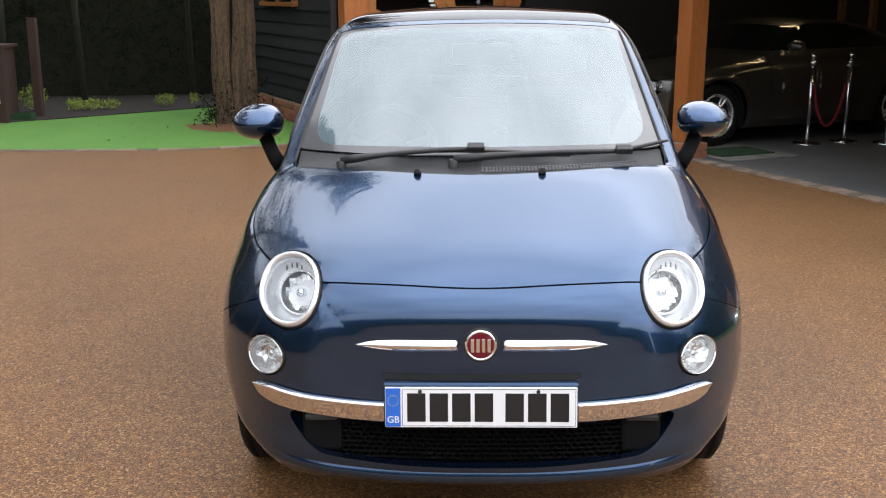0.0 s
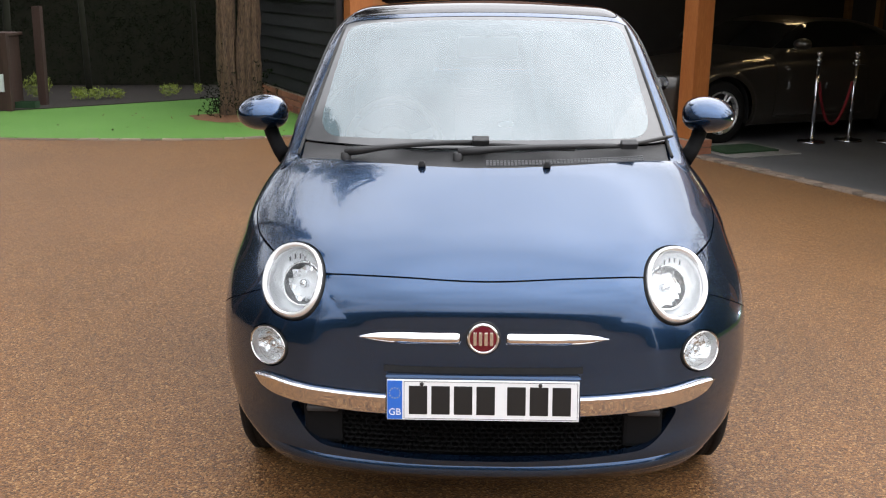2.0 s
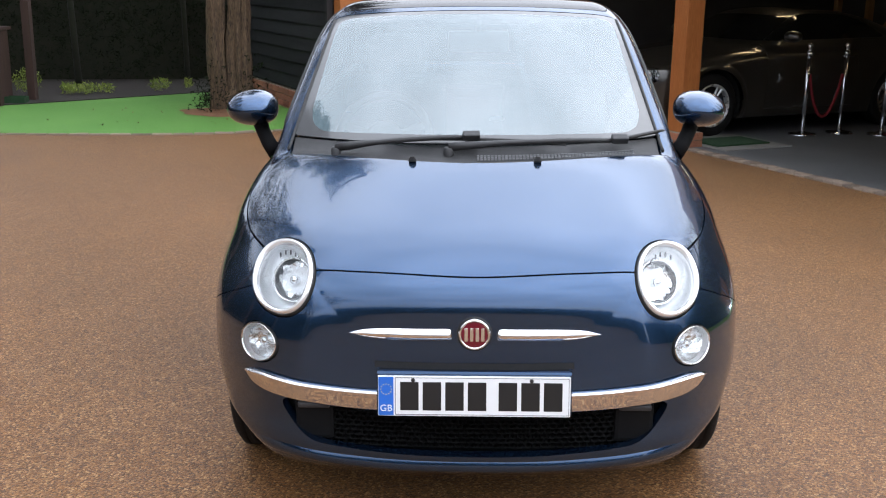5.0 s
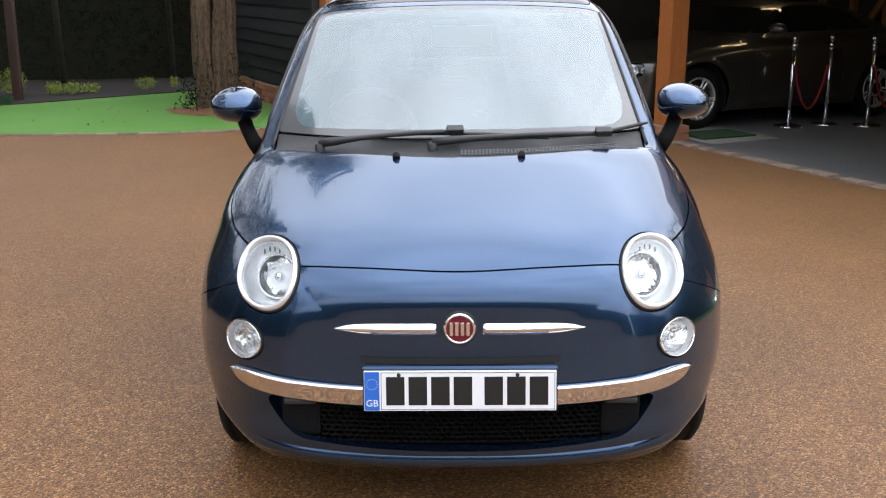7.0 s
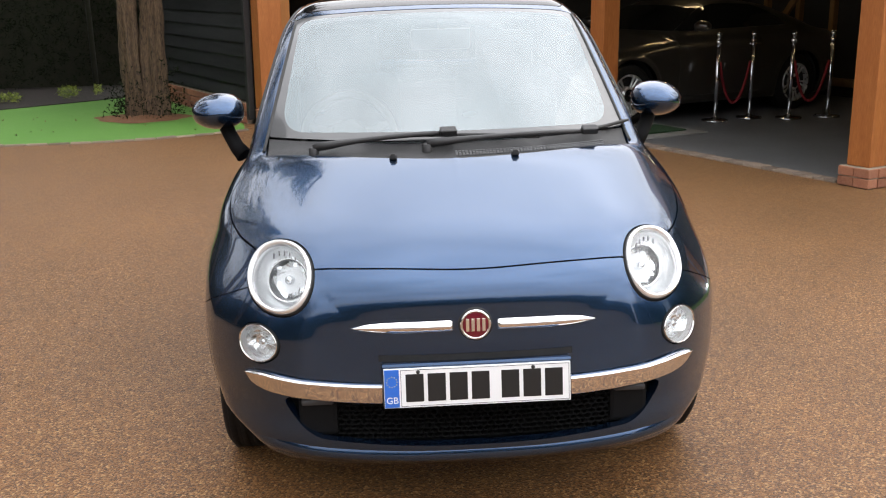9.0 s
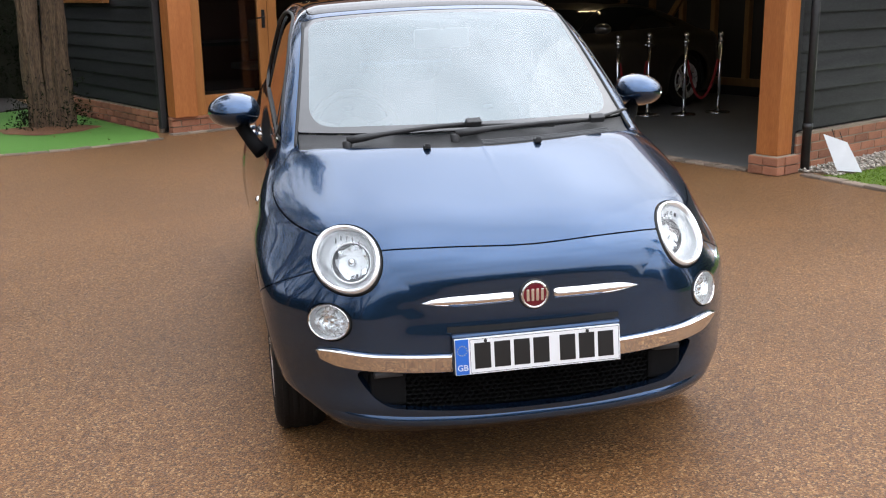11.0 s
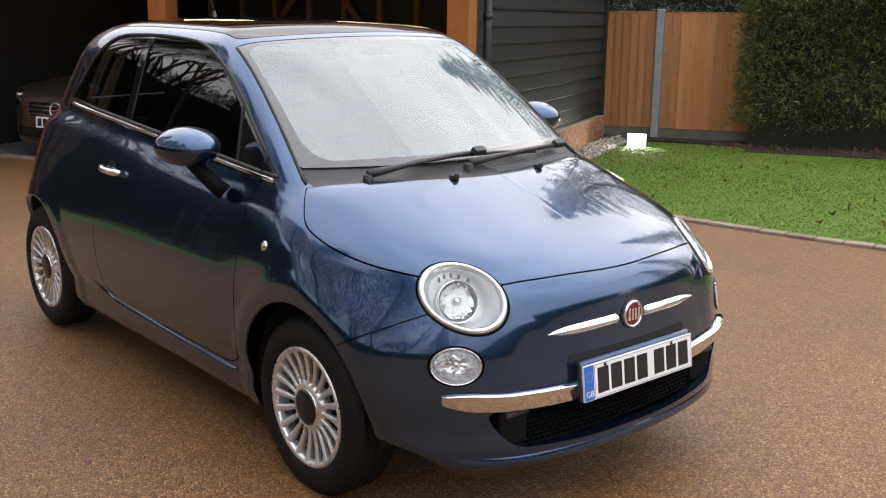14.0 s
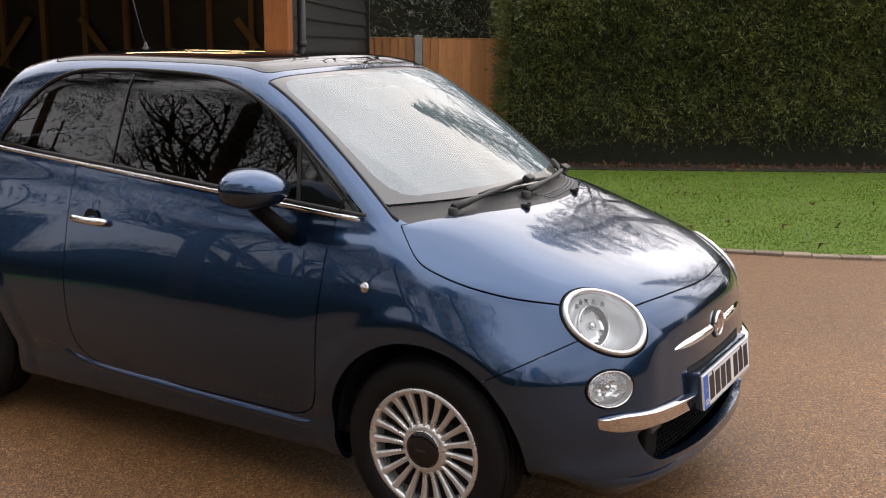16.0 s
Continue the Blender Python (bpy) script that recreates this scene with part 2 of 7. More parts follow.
M["leaflitter"] = material("dead_leaf", (0.13, 0.06, 0.025), (0.08, 0.04, 0.02), rough=0.85, scale=20, island=0.4)
M["steel"] = material("polished_steel", (0.75, 0.76, 0.78), (0.65, 0.66, 0.68), rough=0.14, metal=1.0, rough_var=0.05)
M["rope"] = material("red_velvet_rope", (0.23, 0.008, 0.014), (0.14, 0.004, 0.008), rough=0.85, scale=60, fine=300, bump=0.4)
M["white_board"] = material("white_board", (0.72, 0.73, 0.74), (0.62, 0.63, 0.64), rough=0.5, scale=6)
# Near-black: shade inside gaps and hollows is put into this colour.
M["gapshade"] = material("recess_shade", (0.006, 0.006, 0.007), (0.004, 0.004, 0.004), rough=0.8)
M["interior"] = material("room_plaster", (0.10, 0.055, 0.045), (0.08, 0.045, 0.035), rough=0.9, scale=3)
M["iron"] = material("black_iron", (0.012, 0.012, 0.013), rough=0.6, metal=0.2, spec=0.3)
M["stud"] = material("softwood_stud", (0.20, 0.11, 0.04), (0.15, 0.08, 0.03), (0.25, 0.15, 0.06), 0.7, scale=4, fine=30, stretch=(5, 5, 0.6), per_object=0.15)
M["roof_tile"] = material("clay_roof_tile", (0.16, 0.08, 0.05), (0.1, 0.055, 0.04), rough=0.9, scale=5, bump=0.6)
M["flood"] = material("floodlight_glass", (0.9, 0.95, 0.95), rough=0.3, emit=((0.95, 1.0, 0.9), 110.0))
M["door_glass"] = glass_material("door_glass", (0.75, 0.75, 0.74), 1.5)

# the blue car
M["paint"] = material("blue_metallic_paint", (0.020, 0.053, 0.118), (0.021, 0.056, 0.124), (0.025, 0.064, 0.138), 0.22, metal=0.92, scale=3, fine=1400, mix=0.5, coat=1.0, rough_var=0.03, coat_ior=1.53)
M["chrome"] = material("chrome", (0.88, 0.87, 0.86), (0.84, 0.83, 0.82), rough=0.06, metal=1.0, scale=10, rough_var=0.03)
M["rubber"] = material("black_rubber", (0.012, 0.012, 0.012), (0.02, 0.02, 0.02), rough=0.6, scale=20, bump=0.2)
M["tyre"] = material("tyre_rubber", (0.004, 0.004, 0.0042), (0.006, 0.006, 0.006), (0.010, 0.009, 0.008), 0.7, spec=0.25, scale=12, fine=80, mix=0.3, bump=0.3)
M["plastic"] = material("black_plastic", (0.018, 0.018, 0.019), (0.026, 0.026, 0.027), rough=0.5, scale=30, fine=300, bump=0.2)
M["frit"] = material("screen_border", (0.03, 0.031, 0.033), (0.04, 0.041, 0.043), rough=0.3, scale=12, fine=500, rough_var=0.04, coat=1.0, coat_ior=1.5)
M["alloy"] = material("silver_alloy", (0.74, 0.74, 0.74), (0.68, 0.68, 0.68), rough=0.28, metal=0.75, scale=9, fine=40, rough_var=0.03)
M["reflector"] = material("lamp_reflector", (0.92, 0.93, 0.95), (0.86, 0.87, 0.88), rough=0.3, metal=0.35, scale=20, rough_var=0.08)
M["satin_chrome"] = material("satin_chrome", (0.93, 0.93, 0.93), (0.9, 0.9, 0.9), rough=0.2, metal=0.7, scale=10, rough_var=0.04)
M["facet"] = material("lamp_facets", (0.93, 0.94, 0.95), (0.88, 0.89, 0.9), rough=0.18, metal=0.9, scale=20, rough_var=0.05)
M["mossy"] = material("mossy_concrete", (0.15, 0.14, 0.11), (0.09, 0.09, 0.06), (0.2, 0.19, 0.16), 0.9, scale=5, fine=60, mix=0.6, bump=0.6)
M["lens"] = glass_material("lamp_lens", (0.95, 0.97, 0.97), 1.5)
M["bulb"] = material("lamp_projector", (0.7, 0.72, 0.74), (0.85, 0.86, 0.88), rough=0.15, metal=0.9, scale=60)
# Veil and raised IOR stand in for the bright sky reflected in the screen.
M["screen"] = glass_material("windscreen_glass", (0.36, 0.43, 0.44), 2.5, sky_veil=0.30)
M["sideglass"] = glass_material("side_glass", (0.09, 0.11, 0.11), 1.62)
M["darkplastic"] = material("dark_grille_plastic", (0.004, 0.004, 0.0045), (0.006, 0.006, 0.006), rough=0.7, spec=0.12)
M["vent"] = material("grey_vent_plastic", (0.16, 0.165, 0.17), (0.12, 0.12, 0.125), rough=0.5)
M["strip_lamp"] = material("warm_strip_lamp", (0.9, 0.8, 0.6), rough=0.4, emit=((1.0, 0.72, 0.38), 9.0))
M["roofglass"] = material("dark_roof_glass", (0.006, 0.006, 0.007), (0.008, 0.008, 0.009), rough=0.03, rough_var=0.01)
M["plate_white"] = material("plate_white", (0.78, 0.79, 0.8), (0.74, 0.75, 0.76), rough=0.35, scale=20, fine=400, rough_var=0.05)
M["plate_blue"] = material("plate_blue", (0.02, 0.13, 0.55), (0.018, 0.12, 0.5), rough=0.35)
M["ink"] = material("black_ink", (0.01, 0.01, 0.01), rough=0.4)
M["badge_red"] = material("badge_red", (0.16, 0.006, 0.018), (0.11, 0.004, 0.012), rough=0.25, coat=0.6)
M["ivory"] = material("ivory_trim", (0.55, 0.5, 0.42), (0.5, 0.45, 0.38), rough=0.6, scale=15, fine=200, bump=0.2)
M["cloth"] = material("seat_cloth", (0.10, 0.10, 0.105), (0.14, 0.14, 0.14), rough=0.9, scale=20, fine=300, bump=0.3)
M["dash"] = material("dashboard_plastic", (0.30, 0.31, 0.32), (0.25, 0.26, 0.27), rough=0.6, scale=8, fine=250, bump=0.2)
M["amber"] = material("repeater_lens", (0.75, 0.74, 0.7), (0.6, 0.58, 0.55), rough=0.15, scale=50)
# the grey car
M["grey_paint"] = material("graphite_paint", (0.05, 0.046, 0.038), (0.056, 0.051, 0.043), rough=0.3, metal=0.6, coat=1.0, scale=4, fine=900, rough_var=0.04)
M["dark_glass"] = material("tinted_car_glass", (0.008, 0.009, 0.009), rough=0.04, coat=0.5, rough_var=0.01)
M["mat_green"] = material("green_mat", (0.018, 0.058, 0.02), (0.012, 0.042, 0.014), rough=0.9, fine=200, bump=0.6)


# ---- helpers for building ----
def add_box(bm, x0, x1, y0, y1, z0, z1, bevel=0.0, m=None):
    made = bmesh.ops.create_cube(bm, size=1.0)["verts"]
    bmesh.ops.transform(bm, matrix=Matrix.Translation(((x0 + x1) / 2, (y0 + y1) / 2, (z0 + z1) / 2)) @ Matrix.Diagonal((x1 - x0, y1 - y0, z1 - z0, 1)), verts=made)
    if bevel:
        edges = list({e for v in made for e in v.link_edges})
        out = bmesh.ops.bevel(bm, geom=edges, offset=bevel, segments=2, affect="EDGES", profile=0.6)
        made = list({v for f in out["faces"] for v in f.verts} | {v for v in made if v.is_valid})
    if m is not None:
        bmesh.ops.transform(bm, matrix=m, verts=made)
    return made


def box(*a, **k):
    bm = bmesh.new()
    add_box(bm, *a, **k)
    return bm


def part(name, bm, mat_, parent=None, label="", smooth=None):
    """Link a bmesh (or a ready mesh) as one object under a thing or a part."""
    if isinstance(bm, bpy.types.Mesh):
        me = bm
    else:
        me = bpy.data.meshes.new(name)
        bm.to_mesh(me)
        bm.free()
    if not me.materials:
        me.materials.append(mat_)
    if smooth is not None:
        me.polygons.foreach_set("use_smooth", [smooth] * len(me.polygons))
    ob = new(name, me)
    if parent is not None:
        ob.parent = parent
    if label:
        ob["label"] = label
    return ob


def raw_mesh(name, verts, faces, mat_, smooth=False):
    me = bpy.data.meshes.new(name)
    me.from_pydata([tuple(v) for v in verts], [], [tuple(f) for f in faces])
    me.materials.append(mat_)
    if smooth:
        me.polygons.foreach_set("use_smooth", [True] * len(me.polygons))
    me.update()
    return me


def array_mesh(name, verts, faces, mat_, smooth=False):
    """A mesh from numpy arrays, all faces with the same number of corners."""
    me = bpy.data.meshes.new(name)
    n, k = faces.shape
    me.vertices.add(len(verts))
    me.vertices.foreach_set("co", np.ascontiguousarray(verts, dtype=np.float32).ravel())
    me.loops.add(n * k)
    me.loops.foreach_set("vertex_index", np.ascontiguousarray(faces, dtype=np.int32).ravel())
    me.polygons.add(n)
    me.polygons.foreach_set("loop_start", np.arange(0, n * k, k, dtype=np.int32))
    me.polygons.foreach_set("use_smooth", np.full(n, smooth, dtype=bool))
    me.materials.append(mat_)
    me.update(calc_edges=True)
    return me


def thing(name, m, label, category, group="", kind=""):
    ob = new(name)
    ob.empty_display_size = 0.2
    ob.matrix_world = m
    return tagged(ob, label, category, group, kind)


def spline(xs, ys):
    """A natural cubic through the knots, straight beyond the ends; works on arrays."""
    xs, ys = np.array(xs, float), np.array(ys, float)
    n, h = len(xs), np.diff(xs)
    a = np.zeros((n, n))
    r = np.zeros(n)
    a[0, 0] = a[-1, -1] = 1
    for i in range(1, n - 1):
        a[i, i - 1:i + 2] = h[i - 1], 2 * (h[i - 1] + h[i]), h[i]
        r[i] = 6 * ((ys[i + 1] - ys[i]) / h[i] - (ys[i] - ys[i - 1]) / h[i - 1])
    s = np.linalg.solve(a, r)

    def value(q):
        q = np.asarray(q, float)
        c = np.clip(q, xs[0], xs[-1])
        i = np.clip(np.searchsorted(xs, c, side="right") - 1, 0, n - 2)
        d0, d1, hh = c - xs[i], xs[i + 1] - c, h[i]
        v = (s[i] * d1 ** 3 + s[i + 1] * d0 ** 3) / (6 * hh) + (ys[i] / hh - s[i] * hh / 6) * d1 + (ys[i + 1] / hh - s[i + 1] * hh / 6) * d0
        e0 = (ys[1] - ys[0]) / h[0] - h[0] * (2 * s[0] + s[1]) / 6
        e1 = (ys[-1] - ys[-2]) / h[-1] + h[-1] * (s[-2] + 2 * s[-1]) / 6
        return v + np.where(q < xs[0], (q - xs[0]) * e0, 0) + np.where(q > xs[-1], (q - xs[-1]) * e1, 0)
    return value


def sweep(bm, points, radius, sides=10, caps=True):
    """A round bar along points; radius a number or one for each point."""
    points = [Vector(p) for p in points]
    radii = [radius] * len(points) if not hasattr(radius, "__len__") else list(radius)
    rings, side = [], None
    for i, p in enumerate(points):
        ahead = (points[min(i + 1, len(points) - 1)] - points[max(i - 1, 0)]).normalized()
        if side is None:
            side = ahead.orthogonal().normalized()
        side = (side - ahead * side.dot(ahead)).normalized()
        up = ahead.cross(side)
        rings.append([bm.verts.new(p + (side * math.cos(k * math.tau / sides) + up * math.sin(k * math.tau / sides)) * radii[i]) for k in range(sides)])
    for a, b in zip(rings, rings[1:]):
        for k in range(sides):
            bm.faces.new((a[k], a[(k + 1) % sides], b[(k + 1) % sides], b[k])).smooth = True
    if caps:
        bm.faces.new(list(reversed(rings[0])))
        bm.faces.new(rings[-1])


def lathe(bm, profile, sides=32, m=None):
    """Turn (radius, height) pairs round the z axis."""
    m = m or Matrix()
    rings = []
    for r, h in profile:
        if r < 1e-6:
            rings.append([bm.verts.new(m @ Vector((0, 0, h)))])
        else:
            rings.append([bm.verts.new(m @ Vector((r * math.cos(k * math.tau / sides), r * math.sin(k * math.tau / sides), h))) for k in range(sides)])
    for a, b in zip(rings, rings[1:]):
        for k in range(sides):
            q = (k + 1) % sides
            if len(a) == 1 and len(b) == 1:
                continue
            if len(a) == 1:
                f = bm.faces.new((a[0], b[k], b[q]))
            elif len(b) == 1:
                f = bm.faces.new((a[k], b[0], a[q]))
            else:
                f = bm.faces.new((a[k], b[k], b[q], a[q]))
            f.smooth = True


# ---- ground ----
# the barn's own axes: X along its open front towards the glazed doors, Y out to the drive
BARN = pose(3.40, 4.72, 0, 0, 0, 117.4)
BARN_DEPTH = 4.9


def on_barn(x, y, z=0.0):
    return BARN @ Vector((x, y, z))


def ground_sheet():
    """The drive: one sheet to the horizon, finer and gently uneven near by."""
    xs = np.unique(np.concatenate([np.linspace(-1200, -30, 10), np.linspace(-30, 30, 121), np.linspace(30, 1200, 10)]))
    gx, gy = np.meshgrid(xs, xs, indexing="ij")
    gz = np.where(np.hypot(gx, gy) > 25, -0.02, 0.0)
    n = len(xs)
    i, j = np.meshgrid(np.arange(n - 1), np.arange(n - 1), indexing="ij")
    a = (i * n + j).ravel()
    me = array_mesh("ground", np.stack([gx.ravel(), gy.ravel(), gz.ravel()], 1), np.stack([a, a + n, a + n + 1, a + 1], 1), M["gravel"])
    return tagged(part("ground", me, M["gravel"]), "honey-brown resin-bound gravel drive", "ground", kind="structure")


ground_sheet()


def flat_region(name, outline, z, mat_, label, category):
    bm = bmesh.new()
    top = [bm.verts.new((x, y, z)) for x, y in outline]
    low = [bm.verts.new((x, y, -0.05)) for x, y in outline]
    bm.faces.new(top)
    for i in range(len(top)):
        j = (i + 1) % len(top)
        bm.faces.new((top[i], low[i], low[j], top[j]))
    bmesh.ops.recalc_face_normals(bm, faces=bm.faces)
    return tagged(part(name, bm, mat_), label, category, kind="structure")


def curve_points(fx, fy, t0, t1, n):
    return [(float(fx(t)), float(fy(t))) for t in np.linspace(t0, t1, n)]


# lawn by the fence, with its edge curving along the drive
lawn_edge = spline((-4.0, -1.5, 0.2, 1.3, 2.7, 3.5, 4.2, 4.75), (8.4, 6.2, 4.74, 4.36, 4.1, 3.98, 3.78, 3.60))
lawn_line = [(float(lawn_edge(y)), y) for y in np.linspace(-4.0, 4.55, 60)]
wall_foot = [tuple(on_barn(-0.42, -v)[:2]) for v in np.linspace(0.45, BARN_DEPTH + 0.2, 8)]
lawn_outline = lawn_line + wall_foot + [(9.6, 7.2), (15, -2), (15, -4)]
flat_region("ground_lawn", lawn_outline, 0.012, M["soil"], "lawn soil under short grass", "lawn")
flat_region("ground_pebble_bed", [tuple(on_barn(0.02, -0.25)[:2]), tuple(on_barn(0.02, -BARN_DEPTH - 0.3)[:2])] + wall_foot[::-1], 0.008, M["mortar"], "sandy bed under pebbles along the wall", "bed")

# artificial turf by the tree
turf_edge = spline((-12, -8, -4.8, -3.4, -2.3, -1.58), (9.6, 8.2, 7.6, 7.72, 8.03, 8.5))
turf_line = [(x, float(turf_edge(x))) for x in np.linspace(-7.2, -1.62, 50)]
turf_outline = turf_line + [tuple(on_barn(6.0, 2.60)[:2]), tuple(on_barn(9.6, 2.60)[:2])] + [(-3.75, 11.6), (-4.6, 10.8), (-5.2, 10.22), (-5.8, 9.72), (-7.2, 9.4)]
flat_region("ground_turf", turf_outline, 0.02, M["turf"], "bright green artificial turf lawn", "lawn")
flat_region("ground_hedge_bed", [(8.10, 5.06), (12.25, -1.94), (12.9, -1.6), (8.75, 5.4)], 0.022, M["shaded_soil"], "dark soil strip under the hedge", "soil")
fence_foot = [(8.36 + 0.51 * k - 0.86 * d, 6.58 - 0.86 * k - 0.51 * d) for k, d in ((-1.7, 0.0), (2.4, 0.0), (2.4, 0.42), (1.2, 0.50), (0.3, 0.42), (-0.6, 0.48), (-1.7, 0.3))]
flat_region("ground_fence_bed", fence_foot, 0.03, M["shaded_soil"], "bare dark soil strip along the fence foot", "soil")
flat_region("ground_border", [(-12, 10.2), (-7.2, 9.35), (-5.85, 9.66), (-5.25, 10.16), (-4.65, 10.74), (-3.8, 11.54), tuple(on_barn(9.7, 2.7)[:2]), (-5.0, 16), (-14, 16)], 0.03, M["shaded_soil"], "planted border behind the turf, its shade in the soil colour", "border")


# ---- the barn ----
def oak_post(name, x, y, w, d, z0, z1, label):
    """A square sawn post with eased edges and a slight twist."""
    bm = box(x, x + w, y, y + d, z0, z1, bevel=0.008)
    ob = part(name, bm, M["oak"])
    ob.matrix_world = BARN
    return tagged(ob, label, "post", "oak posts of the barn")


POSTS = (-0.03, 3.05)


brick_full = box(0, 0.215, 0, 0.10, 0, 0.065, bevel=0.005)
brick_mesh = bpy.data.meshes.new("brick")
brick_full.to_mesh(brick_mesh)
brick_mesh.materials.append(M["brick"])
half_full = box(0, 0.10, 0, 0.10, 0, 0.065, bevel=0.005)
half_mesh = bpy.data.meshes.new("brick_half")
half_full.to_mesh(half_mesh)
half_mesh.materials.append(M["brick"])
rng = random.Random(4)


def lay_bricks(parent, start, along, length, courses, z0=0.0):
    """Stretcher courses on a face: start and along are in the parent's space."""
    along = Vector(along).normalized()
    turn = math.degrees(math.atan2(along.y, along.x))
    for c in range(courses):
        at = -0.1125 if c % 2 else 0.0
        while at < length - 0.02:
            whole = at >= 0 and at + 0.215 <= length + 0.02
            s = max(at, 0)
            p = Vector(start) + along * s
            ob = new("brick", brick_mesh if whole else half_mesh)
            ob.parent = parent
            ob.matrix_local = pose(p.x, p.y, z0 + c * 0.075 + 0.005, rng.uniform(-0.4, 0.4), rng.uniform(-0.4, 0.4), turn + rng.uniform(-0.5, 0.5))
            at += 0.225


def weatherboards(parent, start, along, length, z0, z1, out):
    """Feather-edge boards, each lapped over the one below."""
    along, out = Vector(along).normalized(), Vector(out).normalized()
    step, z, k = 0.158, z0, 0
    while z < z1:
        pieces = ((0, length),)
        for a, b in pieces:
            bm = bmesh.new()
            n = 7
            rows = []
            wob = [rng.uniform(-0.003, 0.003) for _ in range(n)]
            for i in range(n):
                s = a + (b - a) * i / (n - 1)
                base = Vector(start) + along * s
                w = wob[i]
                prof = ((0.034 + w, 0.0 + w), (0.036 + w, 0.012 + w), (0.012, step + 0.012), (0.0, step + 0.012), (0.0, 0.0 + w))
                rows.append([bm.verts.new(base + out * o + Vector((0, 0, z + h))) for o, h in prof])
            for r0, r1 in zip(rows, rows[1:]):
                for i in range(5):
                    bm.faces.new((r0[i], r0[(i + 1) % 5], r1[(i + 1) % 5], r1[i]))
            bm.faces.new(rows[0])
            bm.faces.new(list(reversed(rows[-1])))
            bmesh.ops.recalc_face_normals(bm, faces=bm.faces)
            part("weatherboard", bm, M["black_board"], parent)
        z += step
        k += 1


def barn():
    # floor inside
    floor = part("floor", box(-0.0, 6.0, -BARN_DEPTH, -0.12, -0.05, 0.012), M["paving"])
    floor.matrix_world = BARN
    tagged(floor, "dark grey paved floor of the open barn", "floor", kind="structure")
    # end wall beside the lawn
    wall = part("wall_end", box(0.04, 0.2, -BARN_DEPTH, -0.22, 0.0, 2.5), M["black_plain"])
    wall.matrix_world = BARN
    tagged(wall, "black weatherboarded barn wall on a brick plinth", "wall", kind="structure")
    weatherboards(wall, (0.04, -0.26, 0), (0, -1, 0), BARN_DEPTH - 0.26, 0.33, 2.5, (-1, 0, 0))
    bed = part("mortar_bed", box(-0.045, 0.04, -BARN_DEPTH, -0.24, 0, 0.315), M["mortar"], wall)
    lay_bricks(wall, (-0.05, -0.24, 0), (0, -1, 0), BARN_DEPTH - 0.24, 4)
    part("corner_board", box(-0.03, 0.06, -0.25, -0.2, 0.0, 2.5, bevel=0.004), M["black_plain"], wall)
    part("corner_board", box(-0.03, 0.06, -BARN_DEPTH - 0.03, -BARN_DEPTH + 0.02, 0.3, 2.5, bevel=0.004), M["black_plain"], wall)
    # back wall with studs inside
    back = part("wall_back", box(0.0, 6.2, -BARN_DEPTH - 0.15, -BARN_DEPTH, 0, 2.5), M["black_plain"])
    back.matrix_world = BARN
    tagged(back, "dark inner back wall of the barn with softwood studs", "wall", kind="structure")
    for i in range(11):
        x = 0.35 + i * 0.55
        part("stud", box(x, x + 0.07, -BARN_DEPTH, -BARN_DEPTH + 0.09, 0.25, 2.45, bevel=0.003), M["stud"], back)
    part("sole_plate", box(0.2, 6.0, -BARN_DEPTH, -BARN_DEPTH + 0.1, 0.15, 0.25, bevel=0.003), M["stud"], back)
    for x, s in ((0.55, 1), (2.6, 1), (4.6, -1)):
        bm = box(-0.04, 0.04, 0, 0.05, 0, 1.9, bevel=0.003, m=pose(x + (0 if s > 0 else 0.9), -BARN_DEPTH + 0.095, 0.3, 0, 36 * s, 0))
        part("brace", bm, M["stud"], back)
    # inner side wall against the glazed room
    side = part("wall_inner", box(5.98, 6.12, -BARN_DEPTH, 0.1, 0, 2.5), M["black_plain"])
    side.matrix_world = BARN
    tagged(side, "black inner side wall of the barn", "wall", kind="structure")
    # glazed wall
    gx = 5.90
    gw = part("wall_glazed_base", box(gx, gx + 0.12, 0.10, 2.44, 0, 0.16), M["mortar"])
    gw.matrix_world = BARN
    tagged(gw, "low brick plinth under the oak doors", "plinth", kind="structure")
    lay_bricks(gw, (gx - 0.012, 2.46, 0), (0, -1, 0), 2.36, 2)
    part("tile_sill", box(gx - 0.03, gx + 0.1, 0.1, 2.46, 0.152, 0.178, bevel=0.006), M["brick"], gw)
    # the left wing
    wing = part("wall_wing", box(6.1, 9.8, 2.32, 2.46, 0, 2.5), M["black_plain"])
    wing.matrix_world = BARN
    tagged(wing, "black weatherboarded wing wall by the tree", "wall", kind="structure")
    weatherboards(wing, (6.14, 2.46, 0), (1, 0, 0), 3.6, 0.25, 2.5, (0, 1, 0))
    part("mortar_bed", box(6.1, 9.8, 2.44, 2.495, 0, 0.235), M["mortar"], wing)
    lay_bricks(wing, (9.75, 2.515, 0), (-1, 0, 0), 3.6, 3)
    part("corner_board", box(6.06, 6.13, 2.44, 2.51, 0.05, 2.5, bevel=0.004), M["black_plain"], wing)
    win = thing("window_1", BARN @ pose(7.28, 2.5, 1.40), "small oak-framed window in the black wing wall", "window", kind="structure")
    part("window_sill", box(0, 1.4, -0.02, 0.07, 0, 0.05, bevel=0.006), M["oakdoor"], win)
    for a in (0.02, 0.67, 1.32):
        part("window_frame", box(a, a + 0.07, -0.02, 0.045, 0.05, 0.85, bevel=0.004), M["oakdoor"], win)
    part("window_head", box(0.0, 1.4, -0.02, 0.05, 0.85, 0.93, bevel=0.004), M["oakdoor"], win)
